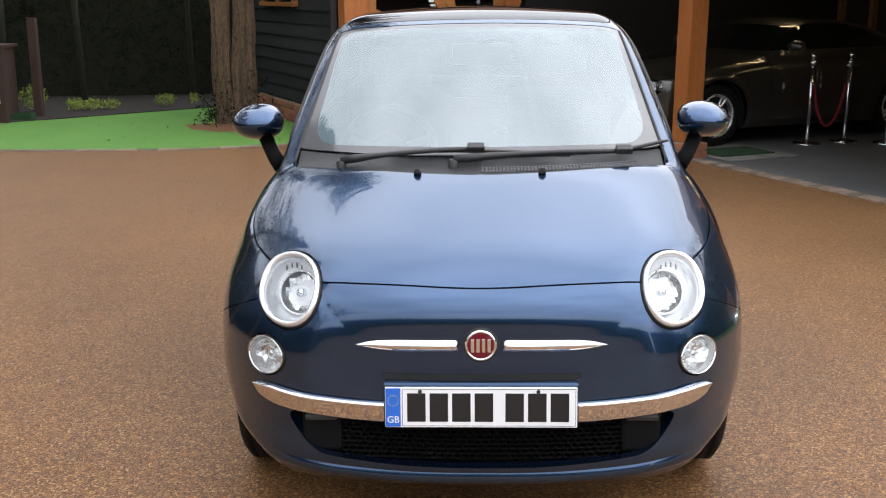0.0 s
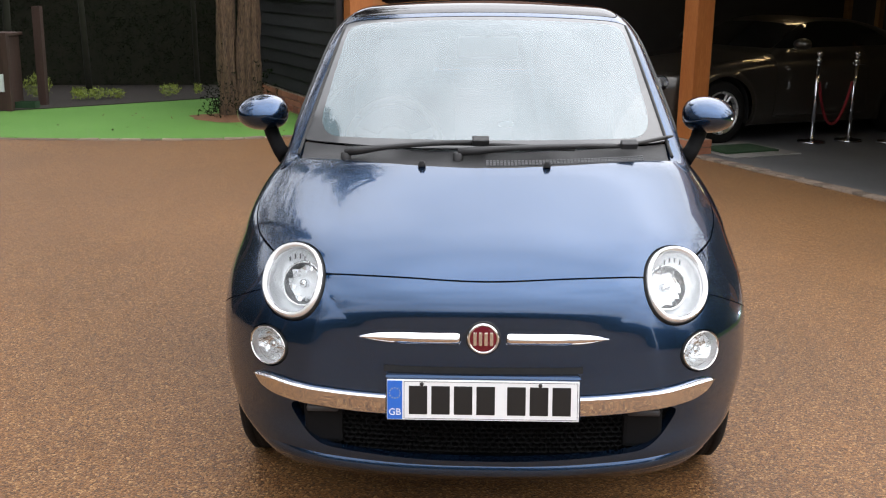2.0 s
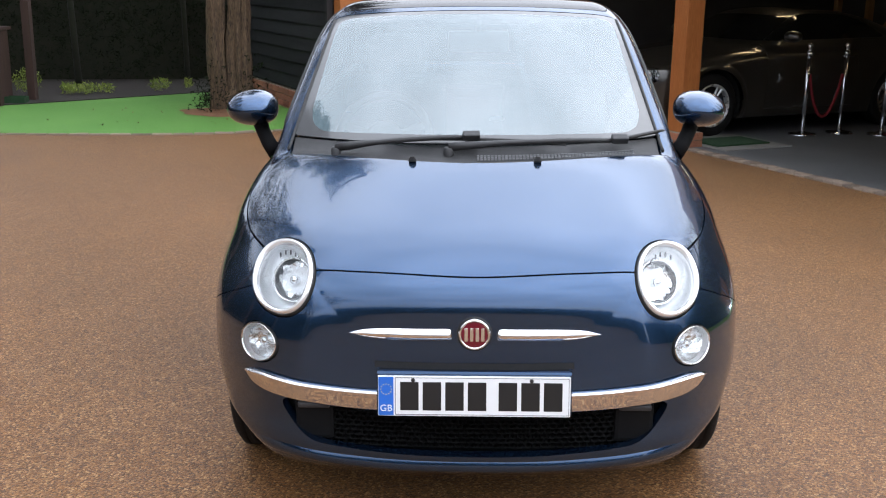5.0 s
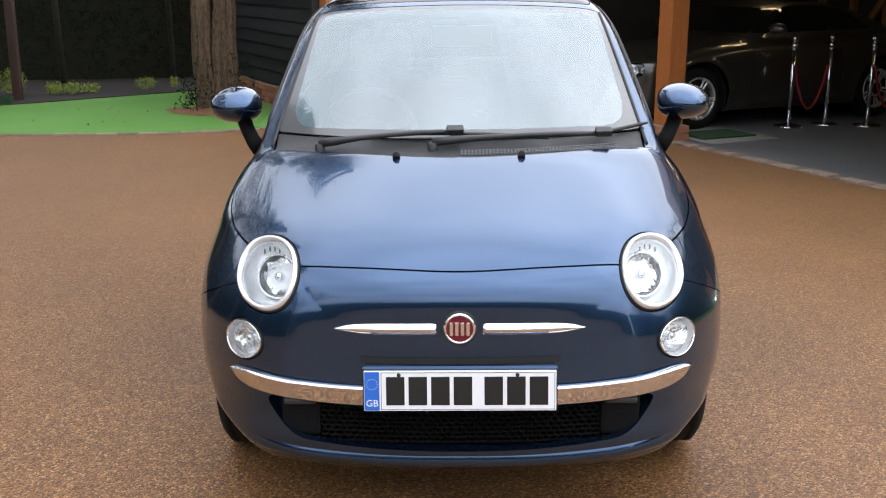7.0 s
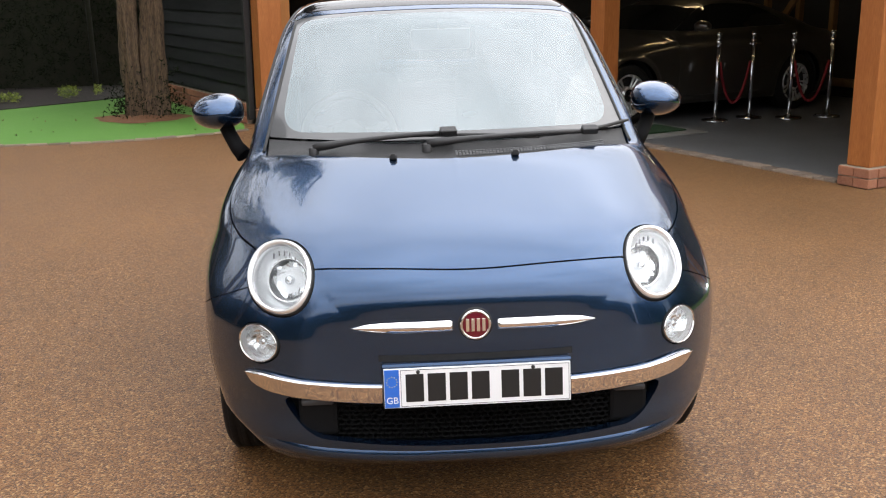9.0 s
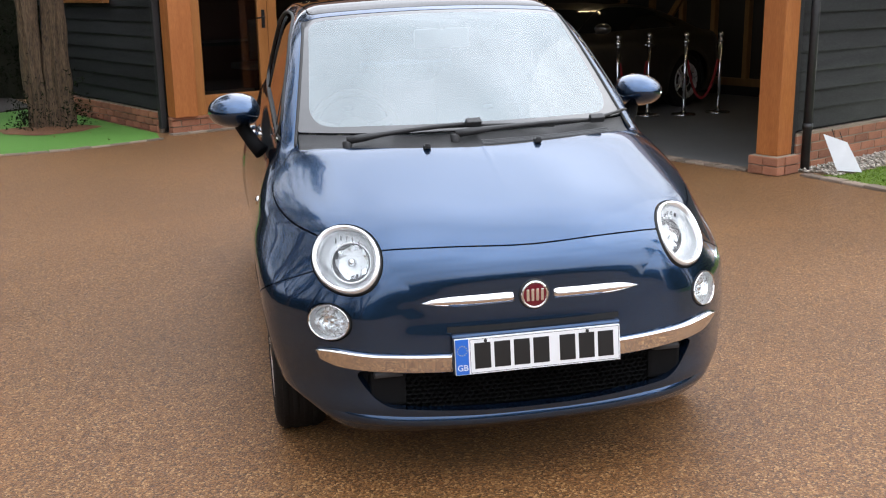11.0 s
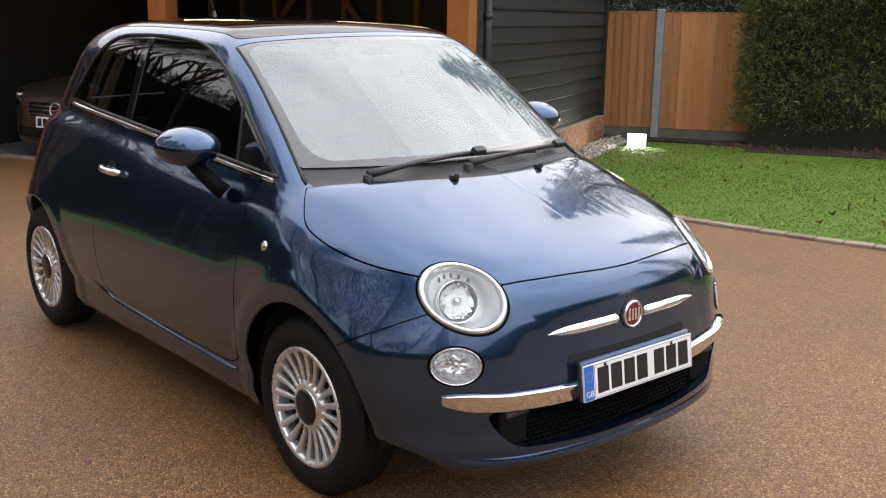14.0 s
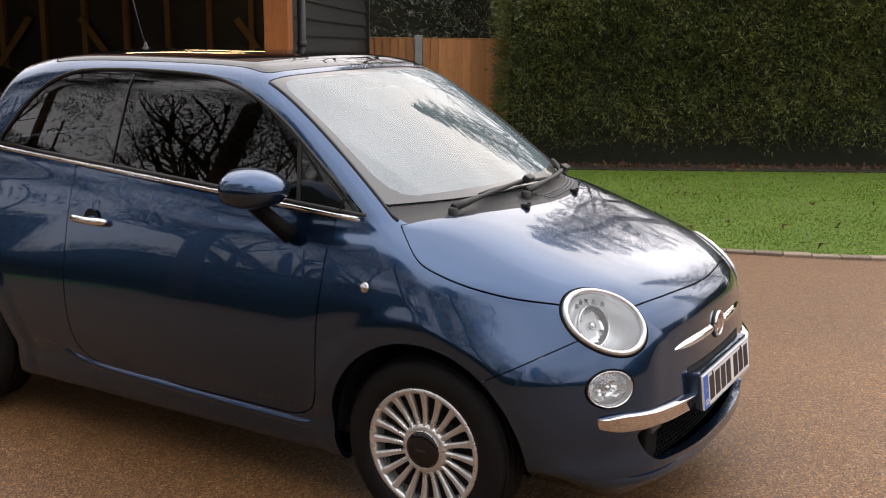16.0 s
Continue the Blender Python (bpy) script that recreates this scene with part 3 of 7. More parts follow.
    for a in (0.09, 0.74):
        part("pane", box(a, a + 0.58, 0.012, 0.018, 0.05, 0.85), M["dark_glass"], win)
    wend = part("wall_wing_end", box(9.66, 9.8, -3.0, 2.32, 0, 2.5), M["black_plain"])
    wend.matrix_world = BARN
    tagged(wend, "black end wall of the wing", "wall", kind="structure")
    # beams and roof
    beam = part("beam", box(-0.1, 6.1, -0.22, 0.0, 2.3, 2.5, bevel=0.008), M["oak"])
    beam.matrix_world = BARN
    tagged(beam, "oak wall plate over the open bays", "beam", kind="structure")
    bm = bmesh.new()
    add_box(bm, -0.35, 6.2, -BARN_DEPTH - 0.3, 0.35, 2.5, 2.56)
    add_box(bm, 5.8, 10.0, -BARN_DEPTH - 0.3, 2.8, 2.5, 2.56)
    ceil = part("ceiling", bm, M["black_plain"])
    ceil.matrix_world = BARN
    tagged(ceil, "dark boarded underside of the barn roof", "ceiling", kind="structure")
    bm = bmesh.new()
    for x0, x1, y0, y1 in ((-0.4, 6.3, -BARN_DEPTH - 0.4, 0.45), (5.7, 10.1, -BARN_DEPTH - 0.35, 2.9)):
        low = [bm.verts.new(p) for p in ((x0, y0, 2.565), (x1, y0, 2.565), (x1, y1, 2.565), (x0, y1, 2.565))]
        ym = (y0 + y1) / 2
        top = [bm.verts.new(p) for p in ((x0 + 1.2, ym, 4.4), (x1 - 1.2, ym, 4.4))]
        for f in ((0, 1, 5, 4), (1, 2, 5), (2, 3, 4, 5), (3, 0, 4)):
            bm.faces.new([(low + top)[i] for i in f])
        bm.faces.new(list(reversed(low)))
    bmesh.ops.recalc_face_normals(bm, faces=bm.faces)
    roof = part("roof", bm, M["roof_tile"])
    roof.matrix_world = BARN
    tagged(roof, "tiled hipped barn roof", "roof", kind="structure")
    # posts with brick plinths
    for x in POSTS:
        pad = part("post_plinth", box(x - 0.03, x + 0.24, -0.24, 0.035, 0, 0.155, bevel=0.01), M["mortar"])
        pad.matrix_world = BARN
        tagged(pad, "small red brick plinth under an oak post", "plinth", "brick plinths")
        for c in range(2):
            for dx in (0.0, 0.14):
                p = part("brick", box(x - 0.037 + dx, x + 0.098 + dx, -0.06, 0.045, 0.006 + c * 0.076, 0.074 + c * 0.076, bevel=0.006), M["brick"], pad)
            part("brick", box(x - 0.045, x + 0.06, -0.25, -0.065, 0.006 + c * 0.076, 0.074 + c * 0.076, bevel=0.006), M["brick"], pad)
        oak_post("oak_post", x, -0.20, 0.20, 0.20, 0.156, 2.3, "square honey-coloured oak post of the open barn")
    # warm strip lamps under the ceiling, out of view, added to light the barn's inside
    for x, y in ((1.4, -1.6), (1.4, -3.6), (4.4, -2.6)):
        tube = thing("strip_lamp", BARN @ pose(x, y, 2.42), "unseen warm strip lamp added under the barn ceiling", "lamp", "strip lamps")
        part("casing", box(-0.65, 0.65, -0.04, 0.04, 0.035, 0.08, bevel=0.005), M["white_board"], tube)
        part("lit_tube", box(-0.62, 0.62, -0.02, 0.02, 0.0, 0.034, bevel=0.01), M["strip_lamp"], tube, "glowing warm tube")
    return gx


GLAZED_X = barn()


# ---- things round the barn ----
def glazed_doors():
    """A pair of oak doors with tall panes, between two oak posts."""
    gx = GLAZED_X
    oak_post("oak_post", gx - 0.06, 2.165, 0.2, 0.27, 0.18, 2.3, "oak door post beside the glazed doors")
    oak_post("oak_post", gx - 0.05, 0.24, 0.18, 0.205, 0.18, 2.3, "oak door post beside the glazed doors")
    for k, (y0, y1) in enumerate(((1.205, 2.16), (0.45, 1.20))):
        door = thing("door_%d" % (k + 1), BARN @ pose(gx, y0, 0.182), "glazed oak door with a tall pane", "door", "glazed oak doors", "structure")
        w = y1 - y0
        part("stile", box(0.0, 0.055, 0.0, 0.12, 0, 2.1, bevel=0.005), M["oakdoor"], door)
        part("stile", box(0.0, 0.055, w - 0.12, w, 0, 2.1, bevel=0.005), M["oakdoor"], door)
        part("bottom_rail", box(0.002, 0.053, 0.12, w - 0.12, 0, 0.20, bevel=0.005), M["oakdoor"], door)
        part("top_rail", box(0.002, 0.053, 0.12, w - 0.12, 1.96, 2.1, bevel=0.005), M["oakdoor"], door)
        part("pane", box(0.022, 0.030, 0.115, w - 0.115, 0.19, 1.97), M["door_glass"], door)
        part("glazing_bead", box(0.008, 0.022, 0.118, w - 0.118, 0.20, 0.214, bevel=0.002), M["oakdoor"], door)
        part("threshold", box(-0.02, 0.06, 0.0, w, -0.024, -0.002, bevel=0.003), M["oakdoor"], door)
        if k == 0:
            bm = box(-0.012, 0.0, 0.035, 0.075, 0.92, 1.12, bevel=0.004)
            h = part("handle_plate", bm, M["iron"], door, "black iron handle plate")
            bm = bmesh.new()
            sweep(bm, [(-0.005, 0.055, 1.04), (-0.045, 0.055, 1.04), (-0.05, 0.09, 1.035), (-0.048, 0.16, 1.03)], 0.009, 8)
            part("lever", bm, M["iron"], h)
            part("notice", box(-0.004, 0.0, 0.135, 0.20, 1.28, 1.62, bevel=0.001), M["white_board"], door, "small white paper notice")
    room = part("wall_room", box(8.6, 8.7, -2.4, 2.35, 0, 2.5), M["interior"])
    room.matrix_world = BARN
    tagged(room, "dim plastered wall inside the glazed room", "wall", kind="structure")
    rf = part("floor_room", box(6.03, 8.6, -2.4, 2.35, 0.1, 0.16), M["oakdoor"])
    rf.matrix_world = BARN
    tagged(rf, "timber floor of the glazed room", "floor", kind="structure")
    rs = part("wall_room_side", box(6.12, 8.7, -2.5, -2.4, 0, 2.5), M["interior"])
    rs.matrix_world = BARN
    tagged(rs, "dim plastered side wall of the glazed room", "wall", kind="structure")
    desk = thing("desk", BARN @ pose(7.4, 1.0, 0.16), "dark desk in the dim room behind the doors", "desk")
    part("desk_top", box(-0.35, 0.35, -0.7, 0.7, 0.70, 0.74, bevel=0.005), M["black_plain"], desk)
    for y in (-0.65, 0.62):
        part("desk_side", box(-0.33, 0.33, y, y + 0.03, 0, 0.70), M["black_plain"], desk)
    chair = thing("office_chair", BARN @ pose(6.75, 0.9, 0.16), "dark office chair in the room behind the doors", "chair")
    part("seat", box(-0.24, 0.24, -0.24, 0.24, 0.42, 0.5, bevel=0.03), M["cloth"], chair)
    part("backrest", box(-0.26, -0.2, -0.22, 0.22, 0.55, 1.02, bevel=0.03), M["cloth"], chair)
    bm = bmesh.new()
    lathe(bm, [(0.28, 0.0), (0.28, 0.05), (0.05, 0.1), (0.03, 0.42)], 16)
    part("base", bm, M["iron"], chair)


glazed_doors()



def downpipe():
    pipe = thing("downpipe", BARN @ pose(-0.075, -0.34, 0), "black round downpipe at the barn corner", "pipe")
    bm = bmesh.new()
    sweep(bm, [(0, 0, 0.02), (0, 0, 2.4)], 0.036, 14)
    part("tube", bm, M["plastic"], pipe)
    for z in (0.35, 1.5):
        bm = bmesh.new()
        sweep(bm, [(0, 0, z), (0, 0, z + 0.05)], 0.043, 14)
        part("collar", bm, M["plastic"], pipe)


downpipe()


def stanchion(x, y):
    st = thing("rope_post", BARN @ pose(x, y, 0.012) @ Matrix.Scale(0.96, 4), "polished steel rope post on a round base", "rope post", "rope posts in the barn")
    bm = bmesh.new()
    lathe(bm, [(0, 0), (0.15, 0), (0.152, 0.008), (0.145, 0.02), (0.05, 0.03), (0.03, 0.045), (0, 0.046)], 32)
    part("base", bm, M["steel"], st)
    bm = bmesh.new()
    sweep(bm, [(0, 0, 0.03), (0, 0, 0.9)], 0.0235, 16)
    part("pole", bm, M["steel"], st)
    bm = bmesh.new()
    lathe(bm, [(0.024, 0.86), (0.033, 0.865), (0.033, 0.905), (0.024, 0.91), (0.016, 0.925), (0.03, 0.945), (0.034, 0.965), (0.027, 0.988), (0, 0.998)], 20)
    part("finial", bm, M["steel"], st)
    return st


ROPE_POSTS = ((3.27, -1.80), (3.23, -2.29), (2.96, -2.62), (2.82, -3.09))
for rx, ry in ROPE_POSTS:
    stanchion(rx, ry)
for (ax, ay), (bx, by) in ((ROPE_POSTS[0], ROPE_POSTS[1]), (ROPE_POSTS[2], ROPE_POSTS[3])):
    bm = bmesh.new()
    line = []
    for t in np.linspace(0.06, 0.94, 15):
        line.append(on_barn(ax + (bx - ax) * t, ay + (by - ay) * t, 0.84 - 0.64 * (1 - (2 * t - 1) ** 2) ** 0.8))
    sweep(bm, line, 0.015, 10)
    tagged(part("rope", bm, M["rope"]), "red velvet rope sagging between steel posts", "rope", "velvet ropes")

# mats and slabs at the barn front
mat_m = part("door_mat", box(2.86, 3.30, -0.98, -0.32, 0.024, 0.04, bevel=0.005), M["mat_green"])
mat_m.matrix_world = BARN
tagged(mat_m, "green rubbed mat on a pale concrete slab", "mat")
slab = part("paving_slab", box(2.68, 3.55, -1.10, -0.27, 0.006, 0.024, bevel=0.004), M["slab"])
slab.matrix_world = BARN
tagged(slab, "pale concrete slab set at the barn threshold", "slab")


def leaning_board():
    right = Vector((0.777, -0.63, 0))
    br = Vector((4.06, 4.50, 0.03))
    bl = br - right * 0.19
    back = Vector((0.06, 0.07, 0.0))
    tl, tr = bl - right * 0.14 + Vector((0, 0, 0.28)) + back, br - right * 0.14 + Vector((0, 0, 0.22)) + back
    n = (br - bl).cross(tl - bl).normalized() * 0.006
    bm = bmesh.new()
    f = [bm.verts.new(p + n) for p in (bl, br, tr, tl)]
    b = [bm.verts.new(p - n) for p in (bl, br, tr, tl)]
    bm.faces.new(f)
    bm.faces.new(list(reversed(b)))
    for i in range(4):
        bm.faces.new((f[i], b[i], b[(i + 1) % 4], f[(i + 1) % 4]))
    bmesh.ops.recalc_face_normals(bm, faces=bm.faces)
    sign = thing("sign_board", Matrix.Translation(br), "blank white board on wire stakes leaning by the wall", "board")
    bmesh.ops.translate(bm, verts=bm.verts, vec=-br)
    part("panel", bm, M["white_board"], sign)
    for q in (0.3, 0.62):
        bm = bmesh.new()
        top = tl.lerp(tr, q)
        sweep(bm, [top - br + Vector((0.02, 0.02, 0.06)), (bl.lerp(br, q) - br) + Vector((0.05, 0.06, -0.02))], 0.003, 6)
        part("wire_stake", bm, M["iron"], sign)


leaning_board()


def flood_lamp():
    fl = thing("floodlight", pose(7.42, 6.10, -0.05, 0, 0, 50), "lit square garden floodlight on a short stake", "floodlight")
    body = part("housing", box(-0.12, 0.12, -0.01, 0.05, 0.03, 0.23, bevel=0.012), M["iron"], fl)
    part("lit_glass", box(-0.105, 0.105, -0.016, -0.011, 0.045, 0.215), M["flood"], fl, "glowing white lamp glass")
    bm = bmesh.new()
    sweep(bm, [(-0.1, 0.02, 0.12), (-0.13, 0.02, 0.1), (-0.13, 0.02, 0.02), (0.13, 0.02, 0.02), (0.13, 0.02, 0.1), (0.1, 0.02, 0.12)], 0.008, 6)
    part("bracket", bm, M["iron"], fl)
    fl.rotation_euler = (radians(-14), 0, radians(-38 - 14))


flood_lamp()

# ---- fence, hedge and planting beyond the lawn ----
FENCE_AT, FENCE_WAY = Vector((8.36, 6.58, 0)), Vector((0.51, -0.86, 0)).normalized()
FENCE_TURN = math.degrees(math.atan2(FENCE_WAY.y, FENCE_WAY.x))


def fence():
    for k, s in enumerate((-1.88, 0.0, 1.88)):
        p = FENCE_AT + FENCE_WAY * s
        post = part("fence_post", box(-0.05, 0.05, -0.05, 0.05, 0.0, 1.655, bevel=0.012), M["concrete"])
        post.matrix_world = pose(p.x, p.y, 0, 0, 0, FENCE_TURN)
        tagged(post, "grey concrete fence post", "fence post", "concrete fence posts")
    for k, s in enumerate((-1.88, 0.0, 1.88)):
        p = FENCE_AT + FENCE_WAY * s
        fp = thing("timber_fence", pose(p.x, p.y, 0, 0, 0, FENCE_TURN), "warm brown close-boarded timber fence panel", "fence", "timber fences")
        gb = part("gravel_board", box(0.055, 1.825, -0.02, 0.025, 0.0, 0.15, bevel=0.008), M["mossy"], fp, "mossy concrete gravel board")
        for i in range(17):
            x = 0.06 + i * 0.104
            bm = bmesh.new()
            pr = ((0, 0.024), (0.118, 0.004), (0.118, -0.004), (0, -0.004))
            lo = [bm.verts.new((x + a, -b - 0.012, 0.152)) for a, b in pr]
            hi = [bm.verts.new((x + a, -b - 0.012, 1.605 + rng.uniform(-0.006, 0.004))) for a, b in pr]
            for j in range(4):
                bm.faces.new((lo[j], lo[(j + 1) % 4], hi[(j + 1) % 4], hi[j]))
            bm.faces.new(lo)
            bm.faces.new(hi)
            bmesh.ops.recalc_face_normals(bm, faces=bm.faces)
            ob = part("board", bm, M["fence"], fp)
            ob.matrix_local = Matrix.Translation((0, 0, 0))
        part("capping", box(0.055, 1.825, -0.03, 0.03, 1.607, 1.622, bevel=0.004), M["fence"], fp)


fence()


def leaf_cloud(name, centres, normals, size, mat_, seed, aspect=2.2, flop=0.7):
    """Small pointed leaf blades, one per centre, each turned at random about its outward way."""
    r = np.random.RandomState(seed)
    n = len(centres)
    way = normals + r.normal(0, flop, (n, 3))
    way /= np.linalg.norm(way, axis=1, keepdims=True)
    other = np.cross(way, r.normal(0, 1, (n, 3)))
    other /= np.linalg.norm(other, axis=1, keepdims=True)
    s = size * r.uniform(0.5, 1.4, (n, 1))
    a = centres - other * s / aspect * 0.5
    b = centres + way * s * 0.5 + other * s / aspect * 0.1
    c = centres + way * s
    d = centres + other * s / aspect * 0.5 + way * s * 0.35
    v = np.stack([a, d, c, b], 1).reshape(-1, 3)
    f = np.arange(n * 4).reshape(n, 4)
    return array_mesh(name, v, f, mat_)


def hedge(name, p0, p1, depth, height, count, seed, leaf, size, label, low=0.0, rough=0.10, fronds=6):
    """A clipped hedge: a near-black box inside for the shade among the twigs, and a skin of many small sprays, uneven
    in depth.
    """
    p0, p1 = Vector((*p0, 0)), Vector((*p1, 0))
    along = (p1 - p0)
    length = along.length
    along.normalize()
    out = Vector((along.y, -along.x, 0))
    if out.dot(Vector((0, 0, 0)) - p0) < 0:
        out = -out
    h = thing(name, Matrix.Translation(p0), label, "hedge", kind="stuff")
    turn = Matrix((along, out, Vector((0, 0, 1)))).transposed().to_4x4()
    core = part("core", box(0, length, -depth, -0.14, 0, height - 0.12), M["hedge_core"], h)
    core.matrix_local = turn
    r = np.random.RandomState(seed)
    nf, nt = int(count * 0.78), int(count * 0.22)
    u = r.uniform(0, length, nf)
    z = low + (height - low) * r.uniform(0, 1, nf) ** 0.75
    relief = rough * np.array([noise.noise(Vector((a * 1.3, b * 1.3, seed))) + 0.5 * noise.noise(Vector((a * 4, b * 4, seed))) for a, b in zip(u, z)])
    face = np.stack([u, relief - 0.10 * r.uniform(0, 1, nf) - 0.10 * np.clip(0.5 - z, 0, 1), z], 1)
    fn = np.tile((0.0, 1.0, 0.25), (nf, 1))
    tu = r.uniform(0, length, nt)
    td = r.uniform(-depth, 0.05, nt)
    top = np.stack([tu, td, height + 0.06 * r.normal(0, 1, nt)], 1)
    tn = np.tile((0.0, 0.1, 1.0), (nt, 1))
    ends = max(50, count // 14)
    e = np.stack([r.normal(0, 0.06, ends), r.uniform(-depth, 0, ends), r.uniform(low, height, ends)], 1)
    en = np.tile((-1.0, 0.0, 0.2), (ends, 1))
    seeds_, ways_ = np.concatenate([face, top, e])[::fronds], np.concatenate([fn, tn, en])[::fronds]
    way = ways_ + r.normal(0, 0.5, seeds_.shape)
    way /= np.linalg.norm(way, axis=1, keepdims=True)
    pts, nrm = [], []
    for k in range(fronds):
        t = (k + 0.5) / fronds
        droop = np.array((0, 0, -0.35 * t * t))
        pts.append(seeds_ + (way * t + droop) * size * 2.4 + r.normal(0, size * 0.28, seeds_.shape))
        nrm.append(way + droop)
    me = leaf_cloud("sprays", np.concatenate(pts), np.concatenate(nrm), size, leaf, seed, aspect=2.6, flop=0.45)
    sp = part("sprays", me, leaf, h)
    sp["kind"] = "stuff"
    sp.matrix_local = turn
    return h


hedge("hedge", (8.52, 5.28), (12.6, -1.6), 1.0, 2.7, 110000, 3, M["hedge"], 0.07, "tall clipped green conifer hedge behind the lawn", low=0.30, rough=0.24)
hedge("shrub_hedge", (7.6, 10.2), (12.5, 6.2), 1.4, 3.3, 16000, 5, M["leafgrey"], 0.10, "grey-green shrubs behind the timber fence")
hedge("hedge", (-8.2, 12.5), (-3.2, 13.6), 1.0, 3.4, 40000, 7, M["leafshaded"], 0.07, "tall evergreen hedge behind the turf, deep shade in its colour", rough=0.3)
# The next three hedges are unseen, added to darken low reflections.
hedge("hedge", (-9.6, 15.5), (-10.6, -9), 1.4, 2.6, 40000, 8, M["leafshaded"], 0.09, "unseen dark evergreen hedge added along the drive", rough=0.3)
hedge("hedge", (-16, -13), (16, -15), 1.2, 2.6, 9000, 9, M["leafshaded"], 0.18, "unseen dark evergreen hedge added behind the camera", rough=0.3)
hedge("hedge", (14.2, -3.4), (16.0, -14), 1.2, 2.7, 6000, 11, M["leafshaded"], 0.16, "unseen dark evergreen hedge added beside the lawn", rough=0.3)


def twin_trunk_tree():
    """Two fused stems with ridged bark, and a dark evergreen crown high above."""
    tree = thing("tree", pose(-2.86, 9.62, 0.0), "old twin-stemmed evergreen tree with ridged brown bark", "tree", "evergreen trees")
    bm = bmesh.new()
    for sx, sy, lean, r0 in ((-0.115, 0.0, -0.02, 0.125), (0.11, 0.03, 0.010, 0.135)):
        rings, sides = [], 84
        for k in range(104):
            z = -0.05 + k * 0.05
            flare = 1 + 0.14 * math.exp(-max(z, 0) * 5)
            ring = []
            for i in range(sides):
                t = math.tau * i / sides
                ridge = 0.010 * math.sin(t * 7 + z * 0.9 + 2 * noise.noise(Vector((t, z, 1)))) + 0.05 * noise.noise(Vector((math.cos(t) * 2.2 + sx * 9, math.sin(t) * 2.2, z * 0.8))) + 0.02 * noise.noise(Vector((math.cos(t) * 8, math.sin(t) * 8, z * 2.0)))
                flake = 0.022 * max(0.0, noise.noise(Vector((math.cos(t) * 7 + sx * 5, math.sin(t) * 7, z * 2.6)))) ** 0.5 + 0.010 * noise.noise(Vector((math.cos(t) * 16, math.sin(t) * 16, z * 7)))
                r = (r0 * (1 - 0.0075 * k) * flare) + ridge + flake - 0.008
                ring.append(bm.verts.new((sx + lean * z + r * math.cos(t), sy + r * math.sin(t), z)))
            rings.append(ring)
        for a, b in zip(rings, rings[1:]):
            for i in range(sides):
                bm.faces.new((a[i], a[(i + 1) % sides], b[(i + 1) % sides], b[i])).smooth = True
    part("trunk", bm, M["bark"], tree)
    r = np.random.RandomState(21)
    pts, nrm = [], []
    bm = bmesh.new()
    for k in range(84):
        z = 4.7 + 5.6 * k / 84
        az = r.uniform(0, math.tau)
        reach = (3.0 - 0.40 * (z - 4.7)) * r.uniform(0.6, 1.1)
        tip = Vector((math.cos(az) * reach - 0.9, math.sin(az) * reach, z - 0.25 * reach))
        root = Vector((0, 0, z))
        sweep(bm, [root, root.lerp(tip, 0.5) + Vector((0, 0, 0.12)), tip], [0.045, 0.03, 0.008], 6)
        for i in range(420):
            t = r.uniform(0.25, 1.0)
            p = root.lerp(tip, t)
            side = r.normal(0, 0.22 * (1.3 - t) + 0.06, 3)
            pts.append((p.x + side[0], p.y + side[1], p.z - abs(side[2]) * 1.1))
            nrm.append((math.cos(az) * 0.5, math.sin(az) * 0.5, -0.5))
    part("limb", bm, M["bark"], tree)
    crown = part("crown", leaf_cloud("crown", np.array(pts), np.array(nrm), 0.12, M["leafshaded"], 5, aspect=3.0), M["leafshaded"], tree)
    crown["kind"] = "stuff"


twin_trunk_tree()


def conifer(x, y, height, spread, seed, base=1.2):
    tree = thing("tree", pose(x, y, 0), "tall dark evergreen tree", "tree", "evergreen trees")
    bm = bmesh.new()
    sweep(bm, [(0, 0, -0.05), (0.03, 0, height * 0.4), (0, 0.02, height)], [0.2, 0.14, 0.02], 10)
    part("trunk", bm, M["bark"], tree)
    r = np.random.RandomState(seed)
    pts, nrm = [], []
    n = int(height * 9)
    for k in range(n):
        z = base + (height - base) * k / n
        az = k * 2.4 + r.uniform(-0.4, 0.4)
        reach = spread * (1 - (z - base) / (height - base)) ** 0.8 * r.uniform(0.55, 1.1) + 0.15
        m = 460
        t = r.uniform(0.1, 1.0, m)
        w = 0.16 * reach * (1.15 - t) + 0.07
        px = np.cos(az) * reach * t + r.normal(0, 1, m) * w
        py = np.sin(az) * reach * t + r.normal(0, 1, m) * w
        pz = z - 0.3 * reach * t ** 1.5 - np.abs(r.normal(0, 1, m)) * w * 0.9
        pts.append(np.stack([px, py, pz], 1))
        nrm.append(np.tile((np.cos(az), np.sin(az), -0.4), (m, 1)))
    crown = part("crown", leaf_cloud("crown", np.concatenate(pts), np.concatenate(nrm), 0.115, M["leafshaded"], seed, aspect=3.0), M["leafshaded"], tree)
    crown["kind"] = "stuff"


